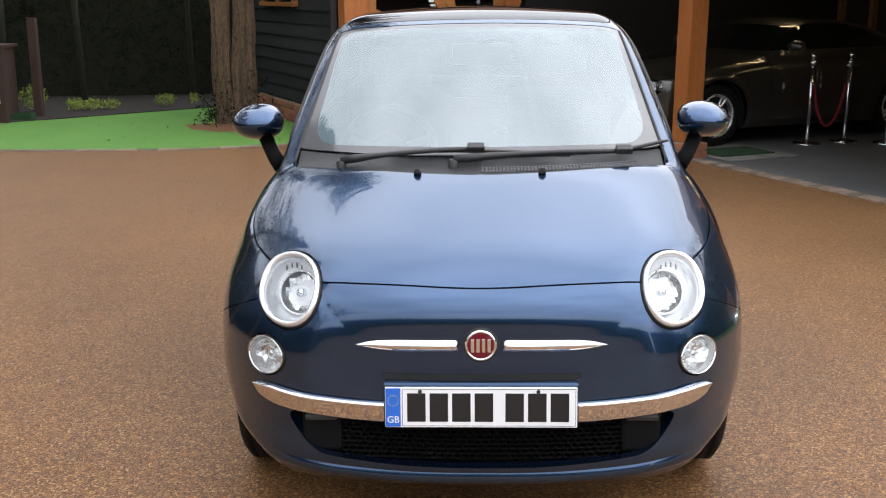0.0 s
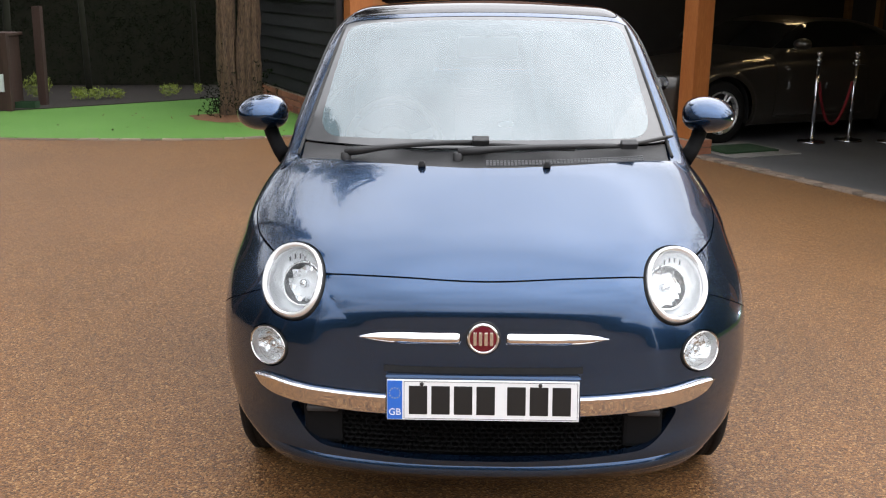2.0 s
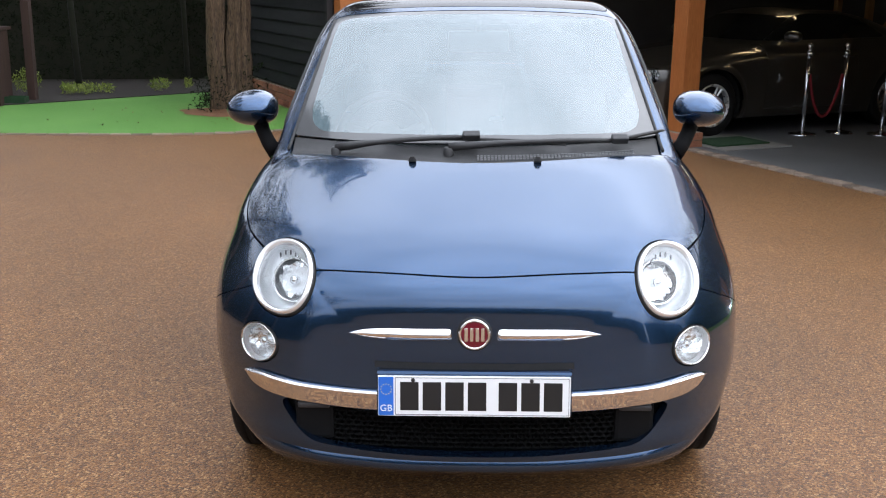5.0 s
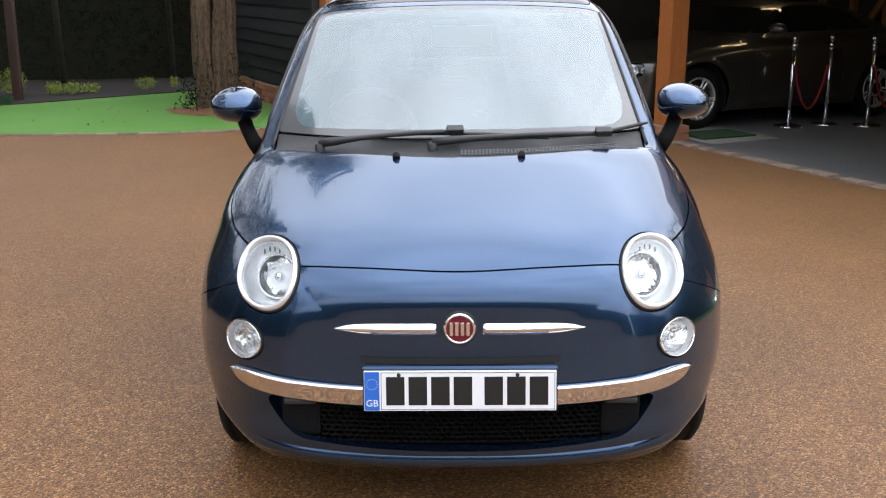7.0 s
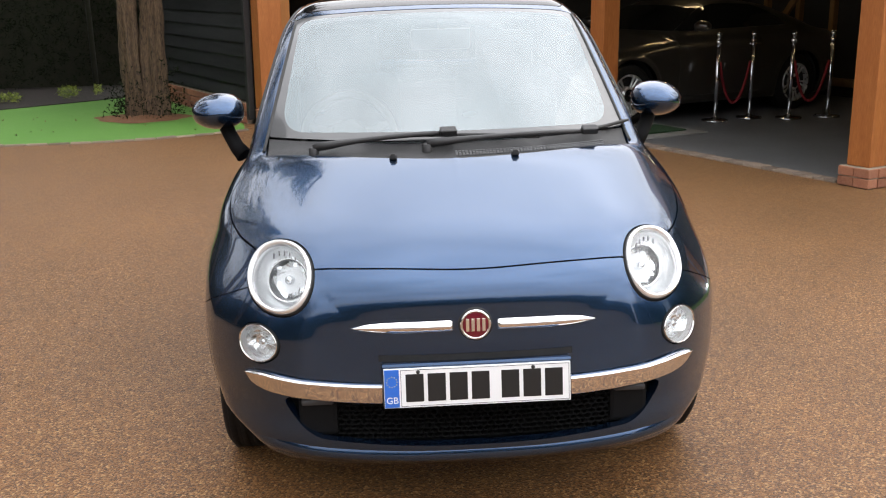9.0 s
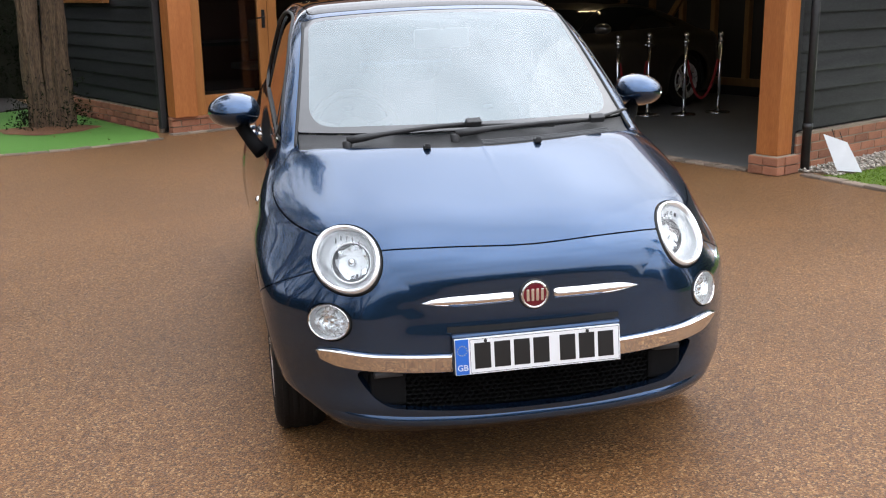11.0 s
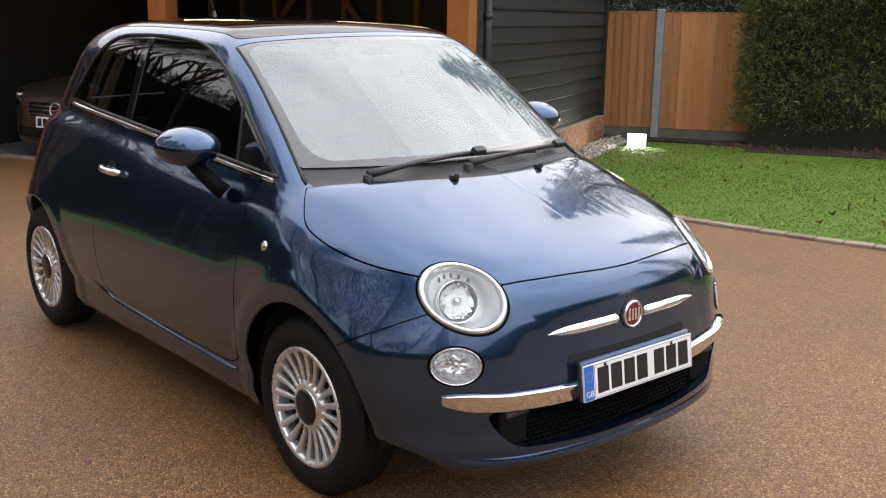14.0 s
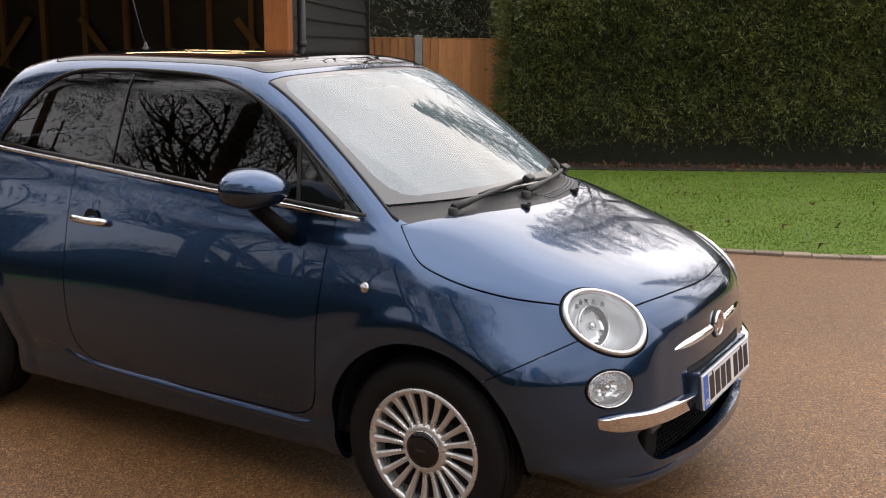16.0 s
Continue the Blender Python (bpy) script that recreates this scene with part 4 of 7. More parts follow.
def bare_tree(x, y, height, seed):
    """A leafless tree: limbs that fork four times."""
    tree = thing("tree", pose(x, y, 0), "bare winter tree with fine branching twigs", "tree", "bare trees")
    r = random.Random(seed)
    trunk, twigs = bmesh.new(), bmesh.new()

    def grow(p, d, length, radius, level):
        pts = [p]
        q = Vector(p)
        way = Vector(d)
        for _ in range(4):
            way = (way + Vector((r.uniform(-1, 1), r.uniform(-1, 1), r.uniform(-0.4, 0.8))) * 0.16).normalized()
            q = q + way * length / 4
            pts.append(Vector(q))
        radii = [radius * (1 - 0.12 * i) for i in range(5)]
        sweep(trunk if level < 2 else twigs, pts, radii, 7 if level < 2 else 4 if level < 3 else 3, caps=False)
        if level >= 5:
            return
        for k in range(3 if level < 4 else 2):
            at = pts[4] if k == 0 else pts[r.choice((2, 3, 3))]
            axis = Vector((r.uniform(-1, 1), r.uniform(-1, 1), r.uniform(-0.2, 0.5))).normalized()
            grow(at, (way + axis * (0.45 if k == 0 else 0.85)).normalized(), length * r.uniform(0.6, 0.82), radius * 0.6, level + 1)
    grow(Vector((0, 0, -0.1)), Vector((0, 0, 1)), height * 0.30, height * 0.025, 0)
    part("trunk", trunk, M["bark"], tree)
    tw = part("twigs", twigs, M["bark"], tree)
    tw["kind"] = "stuff"


bare_tree(-12.4, 10.0, 11.0, 2)
bare_tree(-12.6, 6.4, 11.5, 5)
bare_tree(-12.8, 2.6, 12.0, 6)
bare_tree(-12.9, -1.2, 11.0, 19)
bare_tree(-13.1, -5.0, 11.5, 23)
bare_tree(-9.0, 2.4, 9.5, 29)
bare_tree(-9.3, -2.6, 9.5, 31)
bare_tree(-8.5, -8.5, 9.5, 8)
bare_tree(11.8, 9.0, 10.0, 13)
bare_tree(15.5, 4.0, 10.5, 17)
conifer(-7.9, 8.6, 12.0, 3.4, 31, 3.8)
conifer(-7.0, 4.4, 11.5, 3.4, 36, 4.3)
conifer(-7.4, 0.2, 11.0, 3.2, 41, 4.6)
conifer(-11.5, -7.8, 9.5, 2.8, 32, 2.6)
conifer(12.4, 7.4, 11.5, 2.8, 33, 2.4)
conifer(14.0, 3.2, 12.5, 3.0, 37, 2.4)
conifer(14.6, -2.6, 12.5, 2.8, 38, 2.4)
conifer(13.6, -6.6, 10.0, 2.6, 39, 2.4)
conifer(-8.2, 15.2, 11.5, 3.0, 34, 6.4)
conifer(-4.4, 17.0, 12.0, 2.8, 35, 6.6)
bare_tree(-6.2, 18.0, 9.5, 45)


# ---- ground cover ----
def inside(px, py, outline):
    c = np.zeros(len(px), bool)
    n = len(outline)
    for i in range(n):
        (x0, y0), (x1, y1) = outline[i], outline[(i + 1) % n]
        hit = ((y0 > py) != (y1 > py)) & (px < (x1 - x0) * (py - y0) / (y1 - y0 + 1e-12) + x0)
        c ^= hit
    return c


def lawn_grass():
    r = np.random.RandomState(12)
    n = 260000
    px, py = r.uniform(3.5, 12.5, n), r.uniform(-3.0, 7.2, n)
    keep = inside(px, py, lawn_outline) & (((px - 4) ** 2 + (py - 3) ** 2) < r.uniform(9, 110, n))
    px, py = px[keep], py[keep]
    n = len(px)
    patch = np.array([noise.noise(Vector((a * 0.9, b * 0.9, 3))) for a, b in zip(px, py)])
    h = 0.013 * r.uniform(0.5, 1.3, n) * (1 + 0.4 * patch)
    az = r.uniform(0, math.tau, n)
    w = 0.0045 + 0.002 * r.uniform(0, 1, n)
    dx, dy = np.cos(az) * w, np.sin(az) * w
    lean = r.normal(0, 0.016, (n, 2))
    a = np.stack([px - dx, py - dy, np.full(n, 0.011)], 1)
    b = np.stack([px + dx, py + dy, np.full(n, 0.011)], 1)
    c = np.stack([px + lean[:, 0], py + lean[:, 1], 0.011 + h], 1)
    v = np.stack([a, b, c], 1).reshape(-1, 3)
    ob = part("lawn_grass", array_mesh("lawn_grass", v, np.arange(3 * n).reshape(n, 3), M["grass"]), M["grass"])
    tagged(ob, "short green lawn grass with worn patches", "grass", kind="stuff")


lawn_grass()


def scatter_pebbles():
    r = np.random.RandomState(6)
    n = 2600
    u, v = r.uniform(0.28, BARN_DEPTH + 0.2, n), r.uniform(-0.40, -0.03, n)
    base = np.array([[1, 0, 0], [-1, 0, 0], [0, 1, 0], [0, -1, 0], [0, 0, 1], [0, 0, -1]], float)
    faces = np.array([[0, 2, 4], [2, 1, 4], [1, 3, 4], [3, 0, 4], [2, 0, 5], [1, 2, 5], [3, 1, 5], [0, 3, 5]])
    s = r.uniform(0.010, 0.026, (n, 1, 1)) * np.array((1.0, 0.8, 0.6))[None, None]
    az = r.uniform(0, math.tau, n)
    rot = np.zeros((n, 3, 3))
    rot[:, 0, 0], rot[:, 0, 1], rot[:, 1, 0], rot[:, 1, 1], rot[:, 2, 2] = np.cos(az), -np.sin(az), np.sin(az), np.cos(az), 1
    pts = np.einsum("nij,nkj->nki", rot, base[None] * s)
    mb = np.array(BARN.to_3x3())
    c = np.stack([v, -u, 0.012 + 0.03 * r.uniform(0, 1, n) * (1 - np.abs(v + 0.2) / 0.25).clip(0, 1)], 1) @ mb.T + np.array(BARN.translation)
    pts = pts + c[:, None]
    f = (np.arange(n)[:, None, None] * 6 + faces[None]).reshape(-1, 3)
    ob = part("pebbles", array_mesh("pebbles", pts.reshape(-1, 3), f, M["pebble"], True), M["pebble"])
    tagged(ob, "pale pebbles along the foot of the wall", "pebbles", kind="stuff")


scatter_pebbles()


def litter():
    r = np.random.RandomState(9)
    n = 260
    px, py = r.uniform(4.5, 10.5, n), r.uniform(0.5, 6.5, n)
    keep = inside(px, py, lawn_outline)
    px, py = px[keep], py[keep]
    m = 1300
    s = r.uniform(0, 7.6, m)
    hx, hy = 8.28 + 0.51 * s - 0.1 + r.normal(0, 0.12, m), 5.5 - 0.86 * s + r.normal(0, 0.12, m)
    c = np.stack([np.concatenate([px, hx]), np.concatenate([py, hy]), np.full(len(px) + m, 0.04)], 1)
    ob = part("fallen_leaves", leaf_cloud("fallen_leaves", c, np.tile((0, 0, 0.1), (len(c), 1)), 0.06, M["leaflitter"], 4, aspect=1.4, flop=1.0), M["leaflitter"])
    tagged(ob, "brown fallen leaves on the lawn", "leaves", kind="stuff")
    c = np.stack([r.uniform(-4.8, -2.0, 40), r.uniform(8.1, 10.2, 40), np.full(40, 0.028)], 1)
    ob = part("fallen_leaves", leaf_cloud("fallen_leaves", c, np.tile((0, 0, 0.02), (40, 1)), 0.045, M["leaflitter"], 8, aspect=1.4, flop=1.0), M["leaflitter"])
    tagged(ob, "few dark fallen leaves on the turf", "leaves", kind="stuff")


litter()

bm = bmesh.new()
ringp = []
for k in range(40):
    t = math.tau * k / 40
    q = 1 + 0.08 * math.sin(3 * t) + 0.05 * math.sin(7 * t)
    ringp.append(bm.verts.new((-2.9 + 0.54 * q * math.cos(t), 9.5 + 0.42 * q * math.sin(t), 0.026)))
mid = bm.verts.new((-2.9, 9.5, 0.06))
for k in range(40):
    bm.faces.new((ringp[k], ringp[(k + 1) % 40], mid))
tagged(part("mulch_ring", bm, M["mulch"]), "ring of brown bark mulch round the tree foot", "mulch", kind="stuff")

r_ = np.random.RandomState(40)
CLUMPS = ((-5.85, 10.95, 0.15, 0.34, 700), (-5.32, 11.0, 0.10, 0.17, 300), (-5.13, 11.15, 0.12, 0.15, 320), (-4.95, 11.32, 0.10, 0.13, 260), (-4.32, 11.68, 0.13, 0.17, 320), (-3.98, 11.9, 0.06, 0.16, 120))
spots = []
for cx, cy, rad, tall, count in CLUMPS:
    q = r_.normal(0, 1, (count, 3))
    q /= np.linalg.norm(q, axis=1, keepdims=True)
    q *= r_.uniform(0.5, 1.0, (count, 1)) * np.array((rad * 1.25, rad, tall * 0.5))
    spots.append(q + np.array((cx, cy, 0.03 + tall * 0.52)))
spots = np.concatenate(spots)
tagged(part("border_plants", leaf_cloud("border_plants", spots, np.tile((0, -0.5, 0.4), (len(spots), 1)), 0.042, M["leafbright"], 3, aspect=1.6), M["leafbright"]), "low bright-leaved plants in the dark border", "plants", kind="stuff")
n_ = 900
az_ = r_.uniform(0, math.tau, n_)
hz_ = np.abs(r_.normal(0, 0.28, n_))
ir_ = 0.27 + 0.06 * r_.normal(0, 1, n_) + 0.10 * np.exp(-hz_ * 6)
tagged(part("ivy", leaf_cloud("ivy", np.stack([-2.86 + ir_ * 1.05 * np.cos(az_), 9.62 + ir_ * np.sin(az_), 0.05 + hz_], 1), np.stack([np.cos(az_), np.sin(az_), 0.3 + 0 * az_], 1), 0.05, M["leafshaded"], 13, aspect=1.4), M["leafshaded"]), "dark ivy shoots round the tree foot", "ivy", kind="stuff")


def rooted_saplings():
    r = random.Random(3)
    for x, y, rad in ((-5.6, 12.1, 0.05), (-4.2, 12.7, 0.04), (-6.6, 11.8, 0.06)):
        t = thing("sapling", pose(x, y, 0), "slim dark sapling in the border", "sapling", "slim saplings")
        bm = bmesh.new()
        sweep(bm, [(0, 0, -0.05), (r.uniform(-0.1, 0.1), 0, 1.5), (r.uniform(-0.2, 0.2), 0.1, 4.0)], [rad, rad * 0.85, rad * 0.5], 10)
        part("trunk", bm, M["hedge_core"], t)


rooted_saplings()


def bin_store():
    """The end of a small brown timber store with a pale tag, and a green tray."""
    st = thing("timber_store", pose(-6.07, 9.74, 0), "dark brown timber store at the edge of the turf", "store")
    part("side", box(-0.9, 0.33, 0, 0.5, 0, 0.9, bevel=0.01), M["brown_stain"], st)
    part("post", box(0.34, 0.41, -0.04, 0.04, 0, 0.95, bevel=0.008), M["brown_stain"], st)
    part("post", box(0.46, 0.56, 0.62, 0.72, 0, 1.25, bevel=0.008), M["brown_stain"], st)
    part("lid", box(-0.95, 0.36, -0.05, 0.55, 0.9, 0.94, bevel=0.01), M["brown_stain"], st)
    part("tag", box(0.18, 0.325, -0.012, -0.002, 0.25, 0.46, bevel=0.002), M["white_board"], st, "white tag")
    tray = thing("planting_tray", pose(-5.62, 10.05, 0.02), "dark green plastic planting tray on the turf", "tray")
    part("base", box(-0.12, 0.12, -0.07, 0.07, 0, 0.01), M["mat_green"], tray)
    for y in (-0.075, 0.067):
        part("long_side", box(-0.128, 0.128, y, y + 0.008, 0, 0.085, bevel=0.002), M["mat_green"], tray)
    for x in (-0.128, 0.12):
        part("short_side", box(x, x + 0.008, -0.067, 0.067, 0, 0.085, bevel=0.002), M["mat_green"], tray)


bin_store()


# ---- the blue car: one smooth body surface, cut into its panels ----
def smax(a, b, k):
    d = np.maximum(k - np.abs(a - b), 0) / k
    return np.maximum(a, b) + d * d * k * 0.25


def smin(a, b, k):
    return -smax(-a, -b, k)


def step01(lo, hi, q):
    t = np.clip((q - lo) / (hi - lo), 0, 1)
    return t * t * (3 - 2 * t)


HUBS = (0.722, 3.022)
HUB_Z, ARCH = 0.292, 0.352
top_line = spline((-0.1, 0.0, 0.1, 0.2, 0.35, 0.5, 0.686, 0.85, 1.05, 2.0, 2.8, 3.1, 3.35, 3.6), (0.61, 0.705, 0.786, 0.848, 0.910, 0.957, 0.993, 1.006, 1.0, 1.04, 1.08, 1.07, 0.98, 0.85))
plan_side = spline((0.0, 0.3, 0.5, 0.72, 1.0, 1.6, 2.2, 2.7, 3.0, 3.25, 3.5), (0.76, 0.79, 0.802, 0.808, 0.806, 0.804, 0.806, 0.812, 0.812, 0.79, 0.71))
side_off = spline((0.12, 0.2, 0.27, 0.31, 0.36, 0.44, 0.54, 0.64, 0.74, 0.82, 0.87, 0.93, 0.99, 1.06, 1.2), (-0.10, -0.062, -0.046, -0.044, -0.026, -0.007, 0.0, -0.006, -0.026, -0.046, -0.060, -0.080, -0.100, -0.122, -0.17))
nose_plan = spline((0.0, 0.2, 0.34, 0.45, 0.55, 0.62, 0.68, 0.74, 0.80), (0.0, 0.006, 0.025, 0.050, 0.092, 0.138, 0.198, 0.275, 0.37))
nose_line = spline((0.12, 0.16, 0.2, 0.24, 0.28, 0.34, 0.42, 0.5, 0.6, 0.66, 0.70, 0.735, 0.766, 0.82, 0.9), (0.21, 0.125, 0.06, 0.030, 0.020, 0.024, 0.020, 0.026, 0.040, 0.044, 0.054, 0.074, 0.104, 0.19, 0.4))
tail_line = spline((0.15, 0.25, 0.4, 0.55, 0.75, 0.95, 1.1), (3.42, 3.52, 3.545, 3.54, 3.48, 3.42, 3.36))
roof_line = spline((1.1, 1.42, 1.7, 2.0, 2.4, 2.7, 2.95, 3.2), (1.365, 1.450, 1.482, 1.489, 1.490, 1.473, 1.41, 1.28))


def body_field(x, y, z):
    """Below nought inside the body."""
    a = np.abs(x)
    f_top = (z - (top_line(y) - 0.075 * a ** 2 + 0.0045 * np.exp(-(a / 0.009) ** 2) * step01(0.2, 0.45, y))) * 0.94
    w = plan_side(y) + side_off(z)
    for hy in HUBS:
        r = np.hypot(y - hy, z - HUB_Z)
        w = w + 0.007 * step01(0.465, 0.39, r) * step01(0.12, 0.2, z)
    w = w + 0.020 * step01(0.56, 0.74, z) * step01(1.0, 0.80, z) * step01(0.25, 0.55, y) * step01(1.25, 0.85, y)
    w = w - 0.028 * step01(0.52, 0.98, z) * step01(1.9, 3.2, y)
    f_side = a - w
    sweepback = 1 + 0.6 * step01(0.56, 0.78, z)
    bay = np.maximum(np.maximum(a - 0.40 - 0.25 * np.clip(0.66 - z, 0, 0.2), z - 0.683), 0.40 - z)
    yf = nose_line(z) + nose_plan(a) * sweepback + 0.008 * step01(0.07, -0.04, bay)
    slope = (nose_plan(a + 0.01) - nose_plan(a - 0.01)) / 0.02 * sweepback
    f_front = (yf - y) / np.sqrt(1 + slope ** 2)
    f_rear = (y - tail_line(z) + 0.12 * a ** 2 + 1.5 * np.clip(a - 0.42, 0, 1) ** 2) * 0.9
    low = smax(smax(f_top, f_side, 0.075), f_front, 0.036)
    low = smax(smax(low, f_rear, 0.12), 0.165 + 0.125 * step01(0.50, 0.76, a) * step01(0.6, 0.35, y) - z, 0.03)
    yy = y - 0.715 - 0.5 * a ** 2
    f_screen = (z - (0.985 + 0.643 * yy + 0.14 * yy * (0.72 - yy))) * 0.85
    f_roof = z - roof_line(y) + 0.11 * a ** 2
    zc = np.maximum(z, 0.96)
    f_glass = a - (0.696 - 0.25 * (zc - 0.985) - 0.07 * (zc - 0.985) ** 2 - 0.035 * np.maximum(y - 2.0, 0) ** 2)
    f_back = (y - (3.33 - 0.80 * (zc - 1.0)) + 0.42 * a ** 2) * 0.8
    high = smax(smax(f_roof, f_glass, 0.11), smax(f_screen, f_back, 0.02), 0.05)
    return smin(low, np.maximum(high, 0.9 - z), 0.022)


SHAPE = {"field": body_field}


def body_normal(p):
    e = 0.0015
    g = np.stack([SHAPE["field"](*(p + np.eye(3)[i] * e).T) - SHAPE["field"](*(p - np.eye(3)[i] * e).T) for i in range(3)], 1)
    return g / np.linalg.norm(g, axis=1, keepdims=True)


def shoot(origin, way, reach=1.9, rounds=34):
    """Where rays that start inside leave the body."""
    lo, hi = np.zeros(len(origin)), np.full(len(origin), reach)
    for _ in range(rounds):
        mid = (lo + hi) / 2
        inside = SHAPE["field"](*(origin + way * mid[:, None]).T) < 0
        lo, hi = np.where(inside, mid, lo), np.where(inside, hi, mid)
    return origin + way * lo[:, None]


def settle(p):
    """Pull points on to the surface."""
    for _ in range(4):
        p = p - body_normal(p) * SHAPE["field"](*p.T)[:, None]
    return p


def on_front(x, z):
    x, z = np.atleast_1d(x).astype(float), np.atleast_1d(z).astype(float)
    o = np.stack([x, np.full_like(x, 0.72), z], 1)
    return shoot(o, np.tile((0.0, -1.0, 0.0), (len(x), 1)))


def on_side(y, z, sign):
    y, z = np.atleast_1d(y).astype(float), np.atleast_1d(z).astype(float)
    return shoot(np.stack([np.full_like(y, 0.2 * sign), y, z], 1), np.tile((float(sign), 0.0, 0.0), (len(y), 1)))


def on_top(x, y):
    x, y = np.atleast_1d(x).astype(float), np.atleast_1d(y).astype(float)
    return shoot(np.stack([x, y, np.full_like(x, 0.62)], 1), np.tile((0.0, 0.0, 1.0), (len(x), 1)))


def body_grid(y0=0.55, y1=2.95, za=0.48, nose=96, middle=190, tail=50, around=380):
    ways = [("n", a) for a in np.linspace(0.004, math.pi / 2, nose)] + [("m", y) for y in np.linspace(y0, y1, middle)[1:]] + [("t", a) for a in np.linspace(math.pi / 2, 0.02, tail)[1:]]
    theta = np.linspace(0, math.tau, around, endpoint=False)
    rad = np.stack([np.sin(theta), np.zeros_like(theta), np.cos(theta)], 1)
    org, way = [], []
    for kind, q in ways:
        oy = {"n": y0, "m": q, "t": y1}[kind]
        org.append(np.tile((0.0, oy, za), (len(theta), 1)))
        if kind == "m":
            way.append(rad)
        else:
            s = -1 if kind == "n" else 1
            way.append(rad * math.sin(q) + np.array((0, s * math.cos(q), 0)))
    pts = shoot(np.concatenate(org), np.concatenate(way))
    n, k = len(ways), len(theta)
    i, j = np.meshgrid(np.arange(n - 1), np.arange(k), indexing="ij")
    a, b = (i * k + j).ravel(), (i * k + (j + 1) % k).ravel()
    faces = np.stack([a, b, b + k, a + k], 1).tolist()
    faces += [list(range(k))[::-1], [(n - 1) * k + q for q in range(k)]]
    return pts, faces


def clipped(mesh, d):
    """The part of (points, faces) where d is below nought, with clean edges on the surface."""
    pts, faces = mesh
    inside = (d < 0).tolist()
    dl = d.tolist()
    extra, made, out = [], {}, []
    for f in faces:
        flags = [inside[v] for v in f]
        if all(flags):
            out.append(f)
        elif any(flags):
            g = []
            for a, b in zip(f, f[1:] + f[:1]):
                if inside[a]:
                    g.append(a)
                if inside[a] != inside[b]:
                    key = (a, b) if a < b else (b, a)
                    if key not in made:
                        p, q = key
                        t = dl[p] / (dl[p] - dl[q])
                        made[key] = len(pts) + len(extra)
                        extra.append(pts[p] + (pts[q] - pts[p]) * t)
                    g.append(made[key])
            if len(g) > 2:
                out.append(g)
    if extra:
        pts = np.concatenate([pts, settle(np.array(extra))])
    used = sorted({v for f in out for v in f})
    where = dict(zip(used, range(len(used))))
    return pts[used] if used else pts[:0], [[where[v] for v in f] for f in out]


SEAM = 0.0022


def take(rest, dist):
    """Splits a panel off the rest along dist = 0, with an open seam between."""
    d = dist(*rest[0].T)
    panel = clipped(rest, d + SEAM)
    left = clipped(rest, SEAM - d)
    return panel, left


def panel_part(name, mesh, mat_, parent, label="", lip=0.014, push=0.0):
    """A panel as a mesh, its normals taken from the body's surface, its edges turned in."""
    pts, faces = mesh
    nrm = body_normal(pts)
    pts = pts + nrm * push
    verts, polys = pts.tolist(), [list(f) for f in faces]
    normals = []
    if lip:
        count = {}
        for f in polys:
            for a, b in zip(f, f[1:] + f[:1]):
                count[(a, b)] = count.get((a, b), 0) + 1
        for (a, b) in [e for e in count if (e[1], e[0]) not in count]:
            i = len(verts)
            verts += [pts[b].tolist(), pts[a].tolist(), (pts[a] - nrm[a] * lip).tolist(), (pts[b] - nrm[b] * lip).tolist()]
            polys.append([i, i + 1, i + 2, i + 3])
    nv = len(pts)
    me = bpy.data.meshes.new(name)
    me.from_pydata(verts, [], polys)
    me.materials.append(mat_)
    me.polygons.foreach_set("use_smooth", [True] * len(me.polygons))
    me.update()
    loops = np.zeros((len(me.loops), 3))
    vi = np.zeros(len(me.loops), dtype=int)
    me.loops.foreach_get("vertex_index", vi)
    on = vi < nv
    loops[on] = nrm[vi[on]]
    if (~on).any():
        face_n = np.zeros(len(me.polygons) * 3)
        me.polygons.foreach_get("normal", face_n)
        face_n = face_n.reshape(-1, 3)
        starts = np.zeros(len(me.polygons), dtype=int)
        totals = np.zeros(len(me.polygons), dtype=int)
        me.polygons.foreach_get("loop_start", starts)
        me.polygons.foreach_get("loop_total", totals)
        owner = np.repeat(np.arange(len(starts)), totals)
        loops[~on] = face_n[owner[~on]]
    me.normals_split_custom_set(loops.tolist())
    return part(name, me, mat_, parent, label)


def shell_patch(name, project, nu, nv, where, height, mat_, parent, label=""):
    """A raised fitting that follows the body: where(u, v) gives plane places, height(u, v) how proud it stands."""
    u, v = np.meshgrid(np.linspace(0, 1, nu), np.linspace(0, 1, nv), indexing="ij")
    a, b = where(u.ravel(), v.ravel())
    p = project(a, b)
    p = p + body_normal(p) * height(u.ravel(), v.ravel())[:, None]
    i, j = np.meshgrid(np.arange(nu - 1), np.arange(nv - 1), indexing="ij")
    k = (i * nv + j).ravel()
    bm = bmesh.new()
    vs = [bm.verts.new(q) for q in p]
    for q in k:
        bm.faces.new((vs[q], vs[q + nv], vs[q + nv + 1], vs[q + 1])).smooth = True
    bmesh.ops.remove_doubles(bm, verts=bm.verts, dist=1e-5)
    bmesh.ops.recalc_face_normals(bm, faces=bm.faces)
    mid = sum((f.calc_center_median() for f in bm.faces), Vector()) / max(1, len(bm.faces))
    n = Vector(body_normal(np.array([mid]))[0])
    if sum(f.normal.dot(n) for f in bm.faces) < 0:
        bmesh.ops.reverse_faces(bm, faces=bm.faces)
    return part(name, bm, mat_, parent, label)


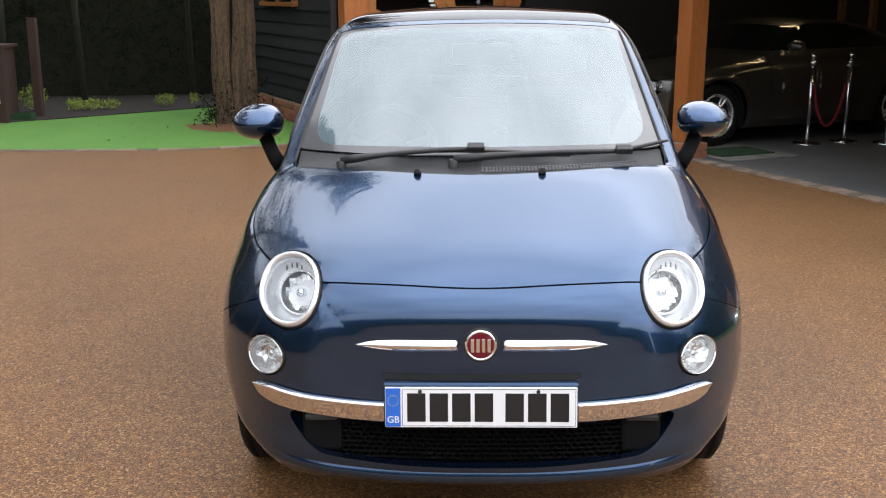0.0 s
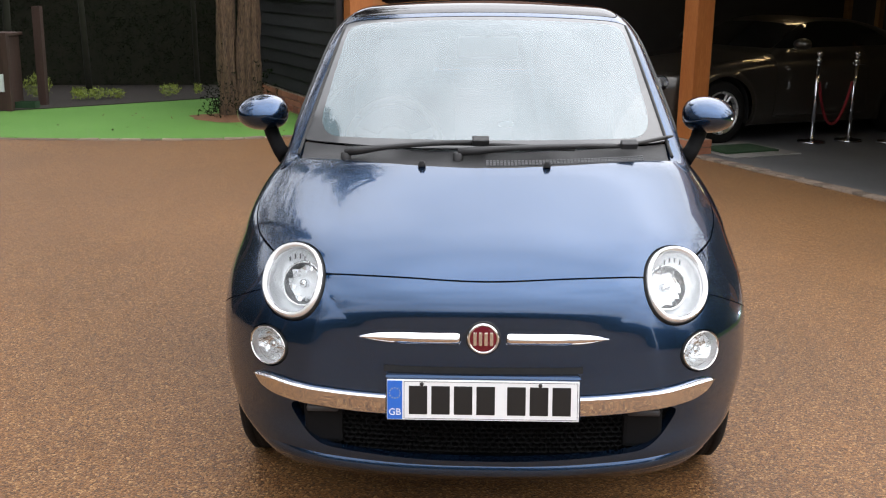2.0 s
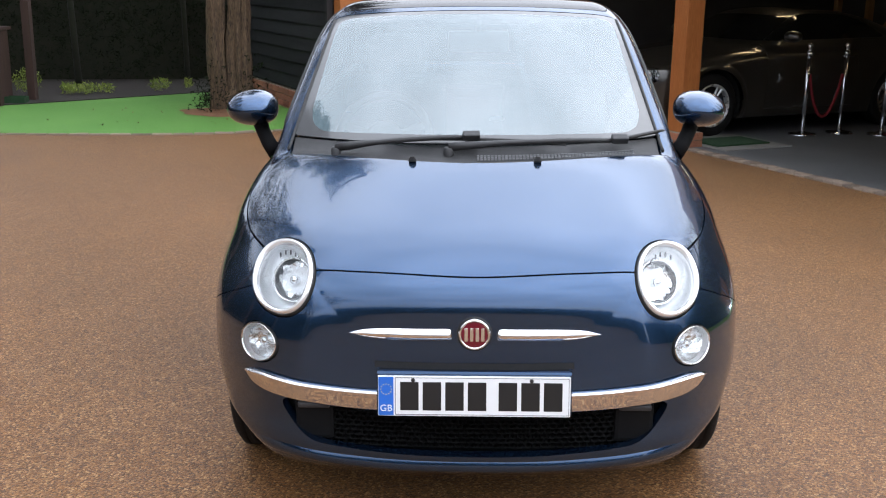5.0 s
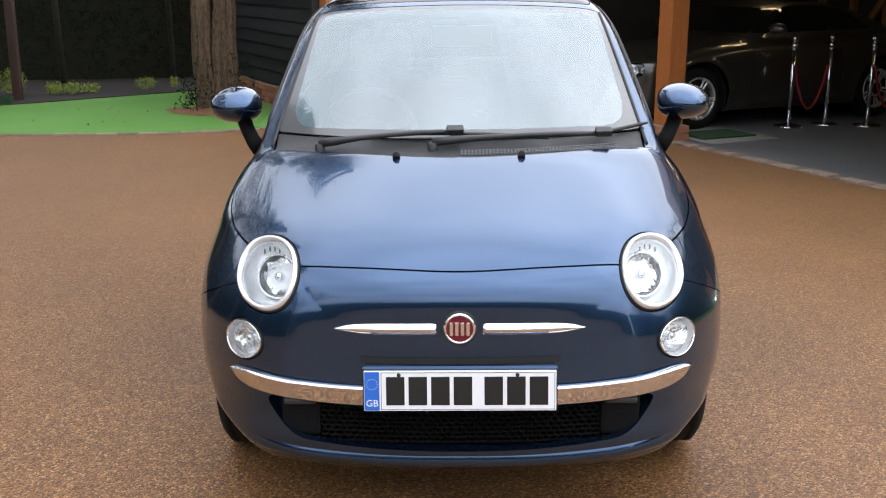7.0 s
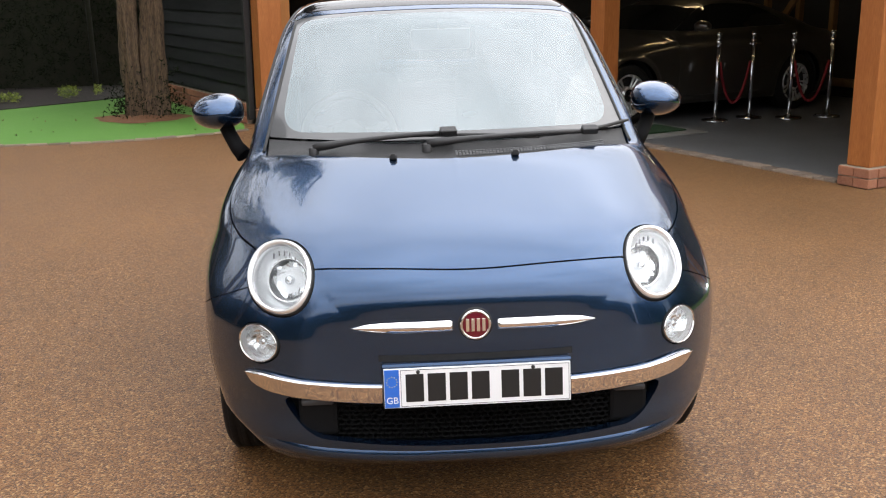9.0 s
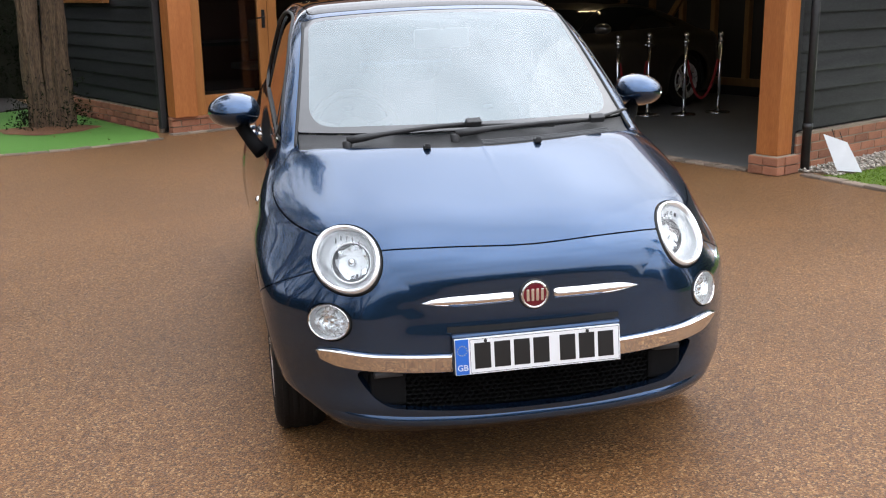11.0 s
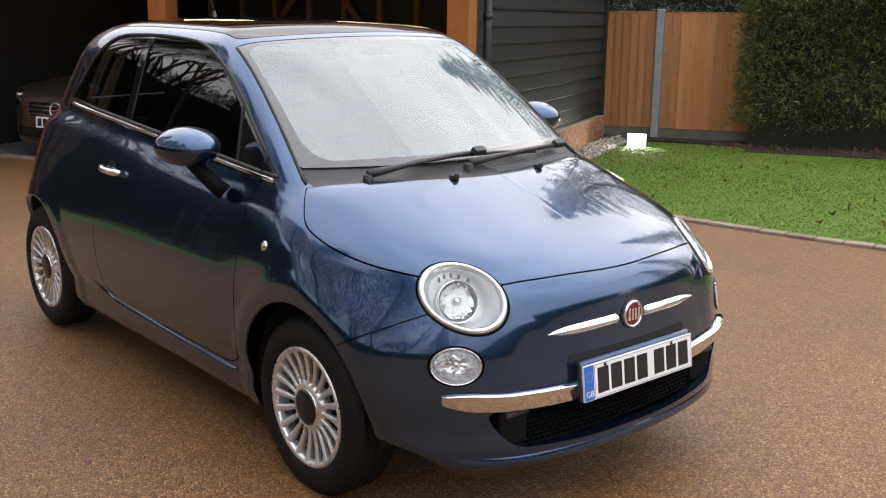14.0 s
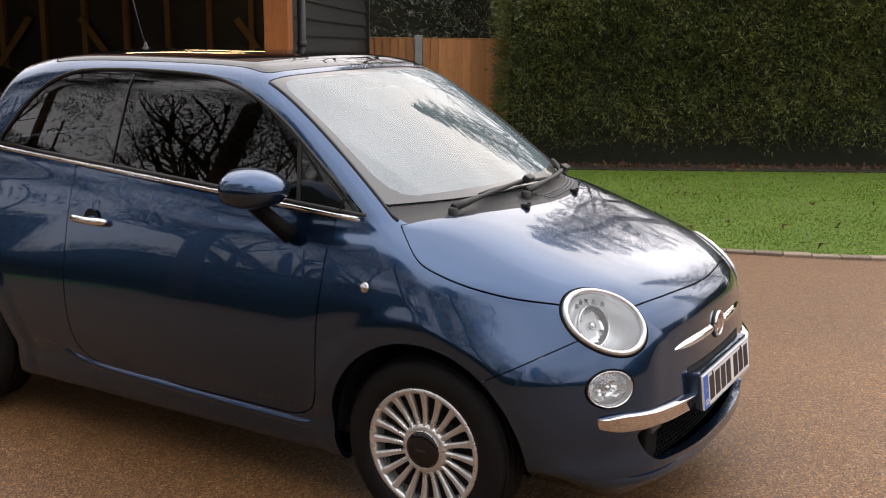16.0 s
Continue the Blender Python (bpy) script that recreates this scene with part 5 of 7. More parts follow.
# where the panels part, as signed distances (below nought inside)
hood_side = spline((0.2, 0.33, 0.443, 0.55, 0.64, 0.71, 0.77, 0.82, 0.86, 0.90, 0.95), (0.53, 0.612, 0.672, 0.711, 0.731, 0.737, 0.730, 0.702, 0.672, 0.640, 0.60))


def hood_back(a):
    return 0.652 + 0.55 * a ** 2


def hood_front(a):
    return 0.104 + 0.36 * a ** 2


def d_hood(x, y, z):
    a = np.abs(x)
    d = smax(a - hood_side(y), hood_front(a) - y, 0.01)
    return np.maximum(np.maximum(d, y - hood_back(a)), 0.66 - z)


def d_cowl(x, y, z):
    a = np.abs(x)
    return np.maximum(np.maximum(y - (0.765 + 0.5 * a ** 2), a - 0.628), np.maximum(hood_back(a) - y, 0.9 - z))


def screen_edge(z):
    return 0.640 - 0.235 * (z - 0.975)


def screen_top(a):
    return 1.415 + 0.32 * a ** 2


def d_screen(x, y, z):
    a = np.abs(x)
    d = np.maximum(a - screen_edge(z), (y - screen_top(a)) * 0.8)
    return np.maximum(d, np.maximum((0.765 + 0.5 * a ** 2) - y, 0.9 - z))


def d_clear(x, y, z):
    a = np.abs(x)
    d = smax(a - screen_edge(z) + 0.046 - 0.065 * (z - 0.98), (y - screen_top(a)) * 0.8 + 0.022, 0.05)
    return smax(d, ((0.802 + 0.46 * a ** 2) - y) * 0.8, 0.09)


def d_windows(x, y, z):
    front = (z - 0.985) * 0.82 - (y - 0.985) * 0.60
    rear = (y - 2.90) * 0.76 + (z - 1.09) * 0.68
    top = z - (1.418 - 0.09 * (y - 2.12) ** 2)
    low = (0.992 + 0.062 * (y - 0.973) - 0.012 * np.maximum(y - 2.2, 0)) - z
    d = smax(smax(front, top, 0.14), rear, 0.16)
    return np.maximum(smax(d, low, 0.012), 0.3 - np.abs(x))


def d_bpillar(x, y, z):
    return np.abs(y - 2.205 + 0.10 * (z - 1.07)) - 0.034


def d_fixed(x, y, z):
    return y - (1.265 + 0.16 * (z - 1.0))


def d_door(x, y, z):
    front = (1.112 + 0.03 * (0.7 - z)) - y
    rear = y - (2.335 + 0.10 * np.clip(z - 0.7, -0.5, 0.5))
    low = 0.300 - z
    d = smax(smax(front, rear, 0.03), low, 0.16)
    return np.maximum(np.maximum(d, 0.4 - np.abs(x)), z - (0.966 + 0.062 * (y - 0.973)))


def d_bumper(x, y, z):
    return np.maximum(np.maximum(y - 0.55, z - (0.675 - 0.52 * np.clip(y - 0.30, 0, 1))), z - 0.90 + np.clip(np.abs(x) - 0.70, 0, 1) * 0)


def d_nose(x, y, z):
    """All below the bonnet's front seam, and below the seam to the wheel arch."""
    a = np.abs(x)
    inner = np.maximum(y - hood_front(a), a - 0.55)
    outer = np.maximum(np.maximum(z - (0.672 - 0.53 * (y - 0.30)), y - 0.7), 0.0 - a)
    return np.minimum(inner, outer)


def d_grille(x, y, z):
    a = np.abs(x)
    d = smax(z - 0.410, (0.272 + 0.10 * a ** 2) - z, 0.01)
    d = smax(d, a - 0.552 + np.clip(0.40 - z, 0, 1) * 0.70, 0.05)
    return np.maximum(d, y - 0.5)


def d_roofglass(x, y, z):
    a = np.abs(x)
    d = smax(a - 0.515, smax(1.452 + 0.32 * a ** 2 - y, y - 2.66, 0.02), 0.04)
    return np.maximum(d, 1.3 - z)


def d_backlight(x, y, z):
    d = smax(np.abs(x) - 0.50 + 0.15 * (z - 1.1), smax(z - 1.40, 1.08 - z, 0.05), 0.1)
    return np.maximum(d, 2.9 - y)


def d_arches(x, y, z):
    d = 9.0
    for hy in HUBS:
        d = np.minimum(d, np.hypot(y - hy, z - HUB_Z) - ARCH)
    return np.maximum(d, 0.52 - np.abs(x))


def lamp_axes(centre, yaw, lift, sign, turn=0):
    """Centre and axes of a lamp let into the wing: across, up, out."""
    out = Vector((sign * math.sin(radians(yaw)) * math.cos(radians(lift)), -math.cos(radians(yaw)) * math.cos(radians(lift)), math.sin(radians(lift))))
    across = Vector((0, 0, 1)).cross(out).normalized()
    up = out.cross(across)
    q = radians(turn * sign)
    across, up = across * math.cos(q) + up * math.sin(q), up * math.cos(q) - across * math.sin(q)
    c = Vector((centre[0] * sign, centre[1], centre[2]))
    return c, across, up, out


HEAD = dict(centre=(0.544, 0.231, 0.728), yaw=39, lift=37.7, a=0.1375, b=0.1015, turn=30.3)
FOG = dict(centre=(0.615, 0.174, 0.550), yaw=40, lift=9, a=0.0755, b=0.0545, turn=0)


def d_lamp(spec, grow=0.0):
    def d(x, y, z):
        c, ac, up, out = lamp_axes(spec["centre"], spec["yaw"], spec["lift"], 1, spec["turn"])
        q = np.stack([np.abs(x) - c.x, y - c.y, z - c.z], 1)
        s, t, w = q @ np.array(ac), q @ np.array(up), q @ np.array(out)
        return np.maximum((np.sqrt((s / spec["a"]) ** 2 + (t / spec["b"]) ** 2) - 1) * spec["b"] - grow, np.abs(w) - 0.14)
    return d


def head_inside(lampo, skin, ring, c, out, m, inner, sign):
    """A deep pale tub behind the lens: mirror dish low, indicator shelf with dark ribs above."""
    rim = ring(inner * 0.97, -0.008)
    skin([ring(inner, 0.0), rim], M["reflector"], "bezel", lampo)
    hub = c + out * m
    ahead = Vector((math.sin(radians(22)) * sign, -1.0, 0.34)).normalized()
    depth = min(p.dot(ahead) for p in rim) - 0.008
    flat = hub - ahead * (hub.dot(ahead) - depth)

    def tub(k, low):
        return [(p - ahead * (p.dot(ahead) - depth)).lerp(flat, 1 - k) - ahead * low for p in rim]
    skin([rim, tub(0.97, 0.0), tub(0.7, 0.006)], M["reflector"], "reflector", lampo, close=flat - ahead * 0.008, label="pale satin reflector tub")
    face = Matrix.Translation(flat + ahead * 0.014 + Vector((-0.003 * sign, 0, -0.010))) @ ahead.to_track_quat("Z", "Y").to_matrix().to_4x4()
    rr = random.Random(5)
    bm = bmesh.new()
    lathe(bm, [(0.066, -0.01), (0.066, 0.006), (0.063, 0.010), (0.060, 0.005), (0.0585, -0.006)], 40, face)
    part("inner_ring", bm, M["chrome"], lampo)
    bm = bmesh.new()
    lathe(bm, [(0.0605, 0.0045), (0.0575, 0.0045), (0.0575, -0.004)], 40, face)
    part("ring_shadow", bm, M["vent"], lampo)
    bm = bmesh.new()
    fw, fh = 0.0128, 0.030
    for i in range(-4, 5):
        for j in range(-2, 3):
            x, y = i * fw, j * fh + (0.010 if i % 2 else -0.005)
            if math.hypot(x, y) > 0.056:
                continue
            q = [(x + dx * fw * 0.5, y + dy * fh * 0.5) for dx, dy in ((-1, -1), (1, -1), (1, 1), (-1, 1))]
            tx, ty = rr.uniform(-0.5, 0.5), rr.uniform(-0.35, 0.35)
            bm.faces.new([bm.verts.new((px, py, -0.030 + 6.5 * (px * px + py * py) + tx * (px - x) + ty * (py - y))) for px, py in q])
    bmesh.ops.transform(bm, matrix=face, verts=bm.verts)
    part("main_dish", bm, M["facet"], lampo, "faceted mirror dish of the main beam")
    bm = bmesh.new()
    lathe(bm, [(0.060, 0.0), (0.04, -0.032), (0.0, -0.036)], 40, face)
    part("dish_back", bm, M["vent"], lampo)
    bm = bmesh.new()
    lathe(bm, [(0.013, -0.03), (0.013, 0.0), (0.010, 0.005), (0, 0.007)], 20, face)
    part("bulb_shield", bm, M["bulb"], lampo)
    # dark ribs of the indicator, just behind the upper part of the lens
    for i in range(-2, 3):
        dx, dz = i * 0.0165 - 0.010 * sign, 0.052 - 0.003 * i * i
        dy = (out.x * dx + out.z * dz) / -out.y
        part("indicator_rib", box(hub.x + dx - 0.0017, hub.x + dx + 0.0017, hub.y + dy + 0.016, hub.y + dy + 0.026, hub.z + dz - 0.007, hub.z + dz + 0.007, bevel=0.0008), M["vent"], lampo)


def fog_inside(lampo, skin, ring, c, ac, up, out, a, b, m, inner, ang, level, turn):
    """A shallow faceted bowl with a small bulb shield."""
    deep = 0.036
    skin([ring(inner, 0.0, 1.0), ring(inner * 0.95, -0.010, 0.95), ring(inner * 0.90, -deep * 0.4, 0.7)], M["reflector"], "bezel", lampo)
    rr = random.Random(5)
    seg = 16
    bm = bmesh.new()
    rows = []
    for q, (k, dz) in enumerate(((0.90, 0.38), (0.74, 0.62), (0.55, 0.84), (0.36, 0.97), (0.16, 1.05))):
        row = []
        for i in range(seg):
            t = math.tau * (i + 0.5 * (q % 2)) / seg
            l = float(np.interp(t % math.tau, np.append(ang, math.tau), np.append(level, level[0])))
            flat = 0.7 - 0.16 * q
            row.append(bm.verts.new(c + ac * (a * inner * k * math.cos(t)) + up * (b * inner * k * math.sin(t)) + out * (flat * l + (1 - flat) * m - deep * dz + rr.uniform(-0.0015, 0.0015))))
        rows.append(row)
    for r0, r1 in zip(rows, rows[1:]):
        for i in range(seg):
            j = (i + 1) % seg
            bm.faces.new((r0[i], r0[j], r1[i]))
            bm.faces.new((r0[j], r1[j], r1[i]))
    bm.faces.new(rows[-1])
    bmesh.ops.recalc_face_normals(bm, faces=bm.faces)
    part("reflector", bm, M["facet"], lampo, "faceted bright reflector bowl")
    bm = bmesh.new()
    lathe(bm, [(0.014, -0.025), (0.014, 0.0), (0.0112, 0.006), (0, 0.009)], 20, Matrix.Translation(c + out * (m - deep * 0.55)) @ turn)
    part("bulb_shield", bm, M["bulb"], lampo)


def lamp(car, name, spec, sign, head):
    """A round lamp: gasket, chrome ring, bowl, projector and clear lens."""
    c, ac, up, out = lamp_axes(spec["centre"], spec["yaw"], spec["lift"], sign, spec["turn"])
    ac0, up0 = lamp_axes(spec["centre"], spec["yaw"], spec["lift"], sign)[1:3]
    a, b = spec["a"], spec["b"]
    # seat the ring on the wing around it
    ang = np.linspace(0, math.tau, 48, endpoint=False)
    rim = np.array([np.array(c) + np.array(ac) * a * math.cos(t) + np.array(up) * b * math.sin(t) for t in ang])
    seat = shoot(rim - np.array(out) * 0.16, np.tile(np.array(out), (48, 1)), reach=0.4)
    level = (seat - np.array(c)) @ np.array(out)

    def ring(k, h, follow=1.0):
        """Ring k times the rim's size, h proud of the wing (or, with follow 0, of the mean level)."""
        m = float(level.mean())
        return [c + ac * (a * k * math.cos(t)) + up * (b * k * math.sin(t)) + out * ((follow * l + (1 - follow) * m) + h) for t, l in zip(ang, level)]

    def skin(rings, mat_, nm, parent, close=None, label=""):
        bm = bmesh.new()
        rows = [[bm.verts.new(p) for p in r] for r in rings]
        for r0, r1 in zip(rows, rows[1:]):
            for i in range(48):
                j = (i + 1) % 48
                bm.faces.new((r0[i], r0[j], r1[j], r1[i])).smooth = True
        if close is not None:
            v = bm.verts.new(close)
            for i in range(48):
                bm.faces.new((rows[-1][i], rows[-1][(i + 1) % 48], v)).smooth = True
        bmesh.ops.recalc_face_normals(bm, faces=bm.faces)
        return part(nm, bm, mat_, parent, label)

    m = float(level.mean())
    lampo = skin([ring(1.02, -0.012), ring(1.02, 0.003), ring(1.008, 0.005), ring(0.99, 0.002), ring(0.99, -0.01)], M["rubber"], name, car, label="round clear lamp with a broad chrome ring" if head else "oval clear lamp with a thin bright rim")
    if head:
        skin([ring(1.0, 0.0), ring(0.99, 0.008), ring(0.955, 0.014), ring(0.905, 0.0135), ring(0.865, 0.007), ring(0.845, -0.006)], M["satin_chrome"], "chrome_ring", lampo)
        inner = 0.85
    else:
        skin([ring(1.0, 0.0), ring(0.985, 0.006), ring(0.955, 0.006), ring(0.94, 0.0)], M["chrome"], "chrome_ring", lampo)
        inner = 0.94
    if head:
        head_inside(lampo, skin, ring, c, out, m, inner, sign)
    else:
        fog_inside(lampo, skin, ring, c, ac, up, out, a, b, m, inner, ang, level, Matrix((ac0, up0, out)).transposed().to_4x4())
    skin([ring(inner, 0.004), ring(inner * 0.8, 0.012 if head else 0.006, 0.9), ring(inner * 0.5, 0.020 if head else 0.010, 0.7), ring(inner * 0.2, 0.024 if head else 0.012, 0.5)], M["lens"], "lens", lampo, close=c + out * (m + (0.025 if head else 0.012))).visible_shadow = False


def text_mesh(body, size, depth):
    cu = bpy.data.curves.new("lettering", "FONT")
    cu.body, cu.size, cu.extrude, cu.align_x, cu.align_y = body, size, depth, "CENTER", "CENTER"
    tmp = new("lettering", cu)
    me = bpy.data.meshes.new_from_object(tmp.evaluated_get(bpy.context.evaluated_depsgraph_get()))
    bpy.data.objects.remove(tmp)
    bpy.data.curves.remove(cu)
    me.materials.clear()
    return me


def registration_plate(car, y, z, lean, mirror_y=1, blue=True):
    """A plate with dark bars in place of its characters."""
    p = part("plate", box(-0.26, 0.26, -0.004, 0.004, -0.0555, 0.0555, bevel=0.002), M["plate_white"], car, "white plate with a blue band and black bars")
    p.matrix_local = pose(0, y, z, -lean, 0, 0)
    part("blue_band", box(-0.2585, -0.218, -0.0055, 0.0, -0.0535, 0.0535, bevel=0.0008), M["plate_blue"], p)
    bm = bmesh.new()
    for s in ((-0.213, 0.2555, 0.0505, 0.0517), (-0.213, 0.2555, -0.0517, -0.0505)):
        add_box(bm, s[0], s[1], -0.0046, -0.003, s[2], s[3])
    for s in ((-0.2136, -0.2124), (0.2549, 0.2561)):
        add_box(bm, s[0], s[1], -0.0046, -0.003, -0.0517, 0.0517)
    part("border_line", bm, M["ink"], p)
    x = -0.2
    for k in range(7):
        part("bar", box(x, x + 0.050, -0.0052, -0.003, -0.0395, 0.0395, bevel=0.0015), M["ink"], p)
        x += 0.061 if k != 3 else 0.083
    g = text_mesh("GB", 0.026, 0.0006)
    o = part("country_letters", g, M["plate_white"], p)
    o.matrix_local = pose(-0.238, -0.0058, -0.034, 90, 0, 0)
    bm = bmesh.new()
    for k in range(12):
        lathe(bm, [(0.0018, 0), (0.0018, 0.0006), (0, 0.0007)], 6, pose(-0.238 + 0.0145 * math.cos(k * math.tau / 12), -0.0055, 0.019 + 0.0145 * math.sin(k * math.tau / 12), 90, 0, 0))
    part("star_ring", bm, M["badge_gold"], p)
    for sx in (-0.165, 0.155):
        bm = bmesh.new()
        lathe(bm, [(0.0055, 0), (0.0055, 0.002), (0.003, 0.0034), (0, 0.0036)], 12, pose(sx, -0.004, 0.0445, 90, 0, 0))
        part("screw_cap", bm, M["ink"], p)
    return p


M["badge_gold"] = material("star_yellow", (0.5, 0.45, 0.2), rough=0.4)


def wheel(car, x, y, sign, z=None, size=1.0, spokes=20):
    """A multi-spoke alloy wheel with its tyre; sign tells the outer side."""
    hub = thing_part("wheel", car, pose(x, y, z or HUB_Z, 0, 90 * sign, 0) @ Matrix.Scale(size, 4))
    bm = bmesh.new()
    lathe(bm, [(0.197, -0.155), (0.215, -0.168), (0.262, -0.172), (0.283, -0.16), (0.2915, -0.14), (0.2925, -0.09), (0.2915, -0.035), (0.284, -0.014), (0.268, -0.002), (0.24, 0.004), (0.215, 0.002), (0.199, -0.006), (0.197, -0.02)], 72)
    part("tyre", bm, M["tyre"], hub, "black rubber tyre")
    bm = bmesh.new()
    for k in range(4):
        r = 0.2905
        lathe(bm, [(r, -0.142 + k * 0.033), (r + 0.0035, -0.14 + k * 0.033), (r + 0.0035, -0.122 + k * 0.033), (r, -0.12 + k * 0.033)], 60)
    part("tread", bm, M["tyre"], hub)
    bm = bmesh.new()
    lathe(bm, [(0.195, -0.15), (0.19, -0.14), (0.183, -0.09), (0.178, -0.045), (0.180, -0.012), (0.183, -0.004), (0.191, 0.0), (0.199, -0.001), (0.2, -0.008)], 72)
    part("rim", bm, M["alloy"], hub, "silver alloy rim")
    # Near-black backing and brake disc put shade into the gaps between the spokes.
    bm = bmesh.new()
    lathe(bm, [(0.176, -0.052), (0.168, -0.058), (0.05, -0.062)], 48)
    lathe(bm, [(0.12, -0.058), (0.12, -0.052), (0.04, -0.052)], 48)
    part("brake_disc", bm, M["gapshade"], hub)
    bm = bmesh.new()
    lathe(bm, [(0.085, -0.05), (0.082, -0.02), (0.074, -0.012), (0.064, -0.010), (0.06, -0.014), (0.0, -0.014)], 48)
    part("hub_plate", bm, M["alloy"], hub)
    bm = bmesh.new()
    lathe(bm, [(0.059, -0.016), (0.0585, -0.006), (0.055, -0.002), (0.04, 0.001), (0.0, 0.003)], 40)
    cap = part("centre_cap", bm, M["roofglass"], hub, "glossy dark centre cap")
    bm = bmesh.new()
    lathe(bm, [(0.0605, -0.014), (0.0615, -0.007), (0.059, -0.006), (0.0585, -0.012)], 40)
    part("cap_ring", bm, M["chrome"], hub)
    bm = bmesh.new()
    add_box(bm, -0.004, 0.004, -0.02, 0.02, 0.002, 0.0035, bevel=0.0005)
    part("cap_mark", bm, M["plastic"], hub)
    # spokes, all on one mesh
    bm = bmesh.new()
    prof = [(0.058, 0.0080, -0.012, -0.028), (0.09, 0.0080, -0.016, -0.030), (0.13, 0.0092, -0.014, -0.028), (0.165, 0.0110, -0.008, -0.024), (0.184, 0.0135, -0.003, -0.020)]
    rows = []
    for r, w, t, b in prof:
        rows.append([bm.verts.new(q) for q in ((r, -w, b), (r, -w, t - 0.004), (r, -w * 0.45, t), (r, w * 0.45, t), (r, w, t - 0.004), (r, w, b))])
    for r0, r1 in zip(rows, rows[1:]):
        for i in range(6):
            bm.faces.new((r0[i], r0[(i + 1) % 6], r1[(i + 1) % 6], r1[i]))
    bm.faces.new(rows[0])
    bm.faces.new(list(reversed(rows[-1])))
    bmesh.ops.recalc_face_normals(bm, faces=bm.faces)
    me = bpy.data.meshes.new("spoke")
    bm.to_mesh(me)
    bm.free()
    me.materials.append(M["alloy"])
    for k in range(spokes):
        o = part("spoke", me, M["alloy"], hub)
        turn = k * 360 / spokes if spokes > 12 else (k // 2) * 720 / spokes + (k % 2) * 16
        o.matrix_local = pose(0, 0, 0, 0, 0, turn)
    return hub


def thing_part(name, parent, m):
    ob = new(name)
    ob.empty_display_size = 0.1
    ob.parent = parent
    ob.matrix_local = m
    return ob


def door_mirror(car, s):
    """An egg-shaped mirror housing on a raked foot."""
    bm = bmesh.new()
    bmesh.ops.create_uvsphere(bm, u_segments=40, v_segments=24, radius=1.0)
    for v in bm.verts:
        x, y, z = v.co
        k = (abs(x) ** 2.5 + math.hypot(y, z) ** 2.5) ** 0.4
        x, y, z = x / k, y / k, z / k
        out = max(0.0, x)
        fat = 1 - 0.10 * out ** 2
        y2 = y * fat
        if y2 > 0.5:
            y2 = 0.5 + (y2 - 0.5) * 0.15
        v.co = Vector((x * 0.097, y2 * 0.128, z * (0.067 - 0.007 * out) * fat - 0.004 * out))
    bmesh.ops.recalc_face_normals(bm, faces=bm.faces)
    for f in bm.faces:
        f.smooth = True
    bmesh.ops.transform(bm, matrix=Matrix.Diagonal((s, 1, 1, 1)), verts=bm.verts)
    if s < 0:
        bmesh.ops.reverse_faces(bm, faces=bm.faces)
    h = part("door_mirror", bm, M["paint"], car, "blue door mirror on a black foot")
    h.matrix_local = pose(0.846 * s, 1.335, 1.072, 0, 0, -12 * s)
    bm = bmesh.new()
    sweep(bm, [(-0.022 * s, 0.01, -0.045), (-0.034 * s, -0.03, -0.085), (-0.055 * s, -0.075, -0.13), (-0.078 * s, -0.10, -0.16)], [0.030, 0.027, 0.028, 0.032], 14)
    part("foot", bm, M["darkplastic"], h)
    bm = bmesh.new()
    lathe(bm, [(0.0, 0.0), (0.9, 0.002), (1.0, -0.01)], 32, Matrix.Translation((0, 0.074, 0.0)) @ Euler((radians(-90), 0, 0)).to_matrix().to_4x4() @ Matrix.Diagonal((0.075, 0.05, 1, 1)))
    part("mirror_glass", bm, M["chrome"], h)


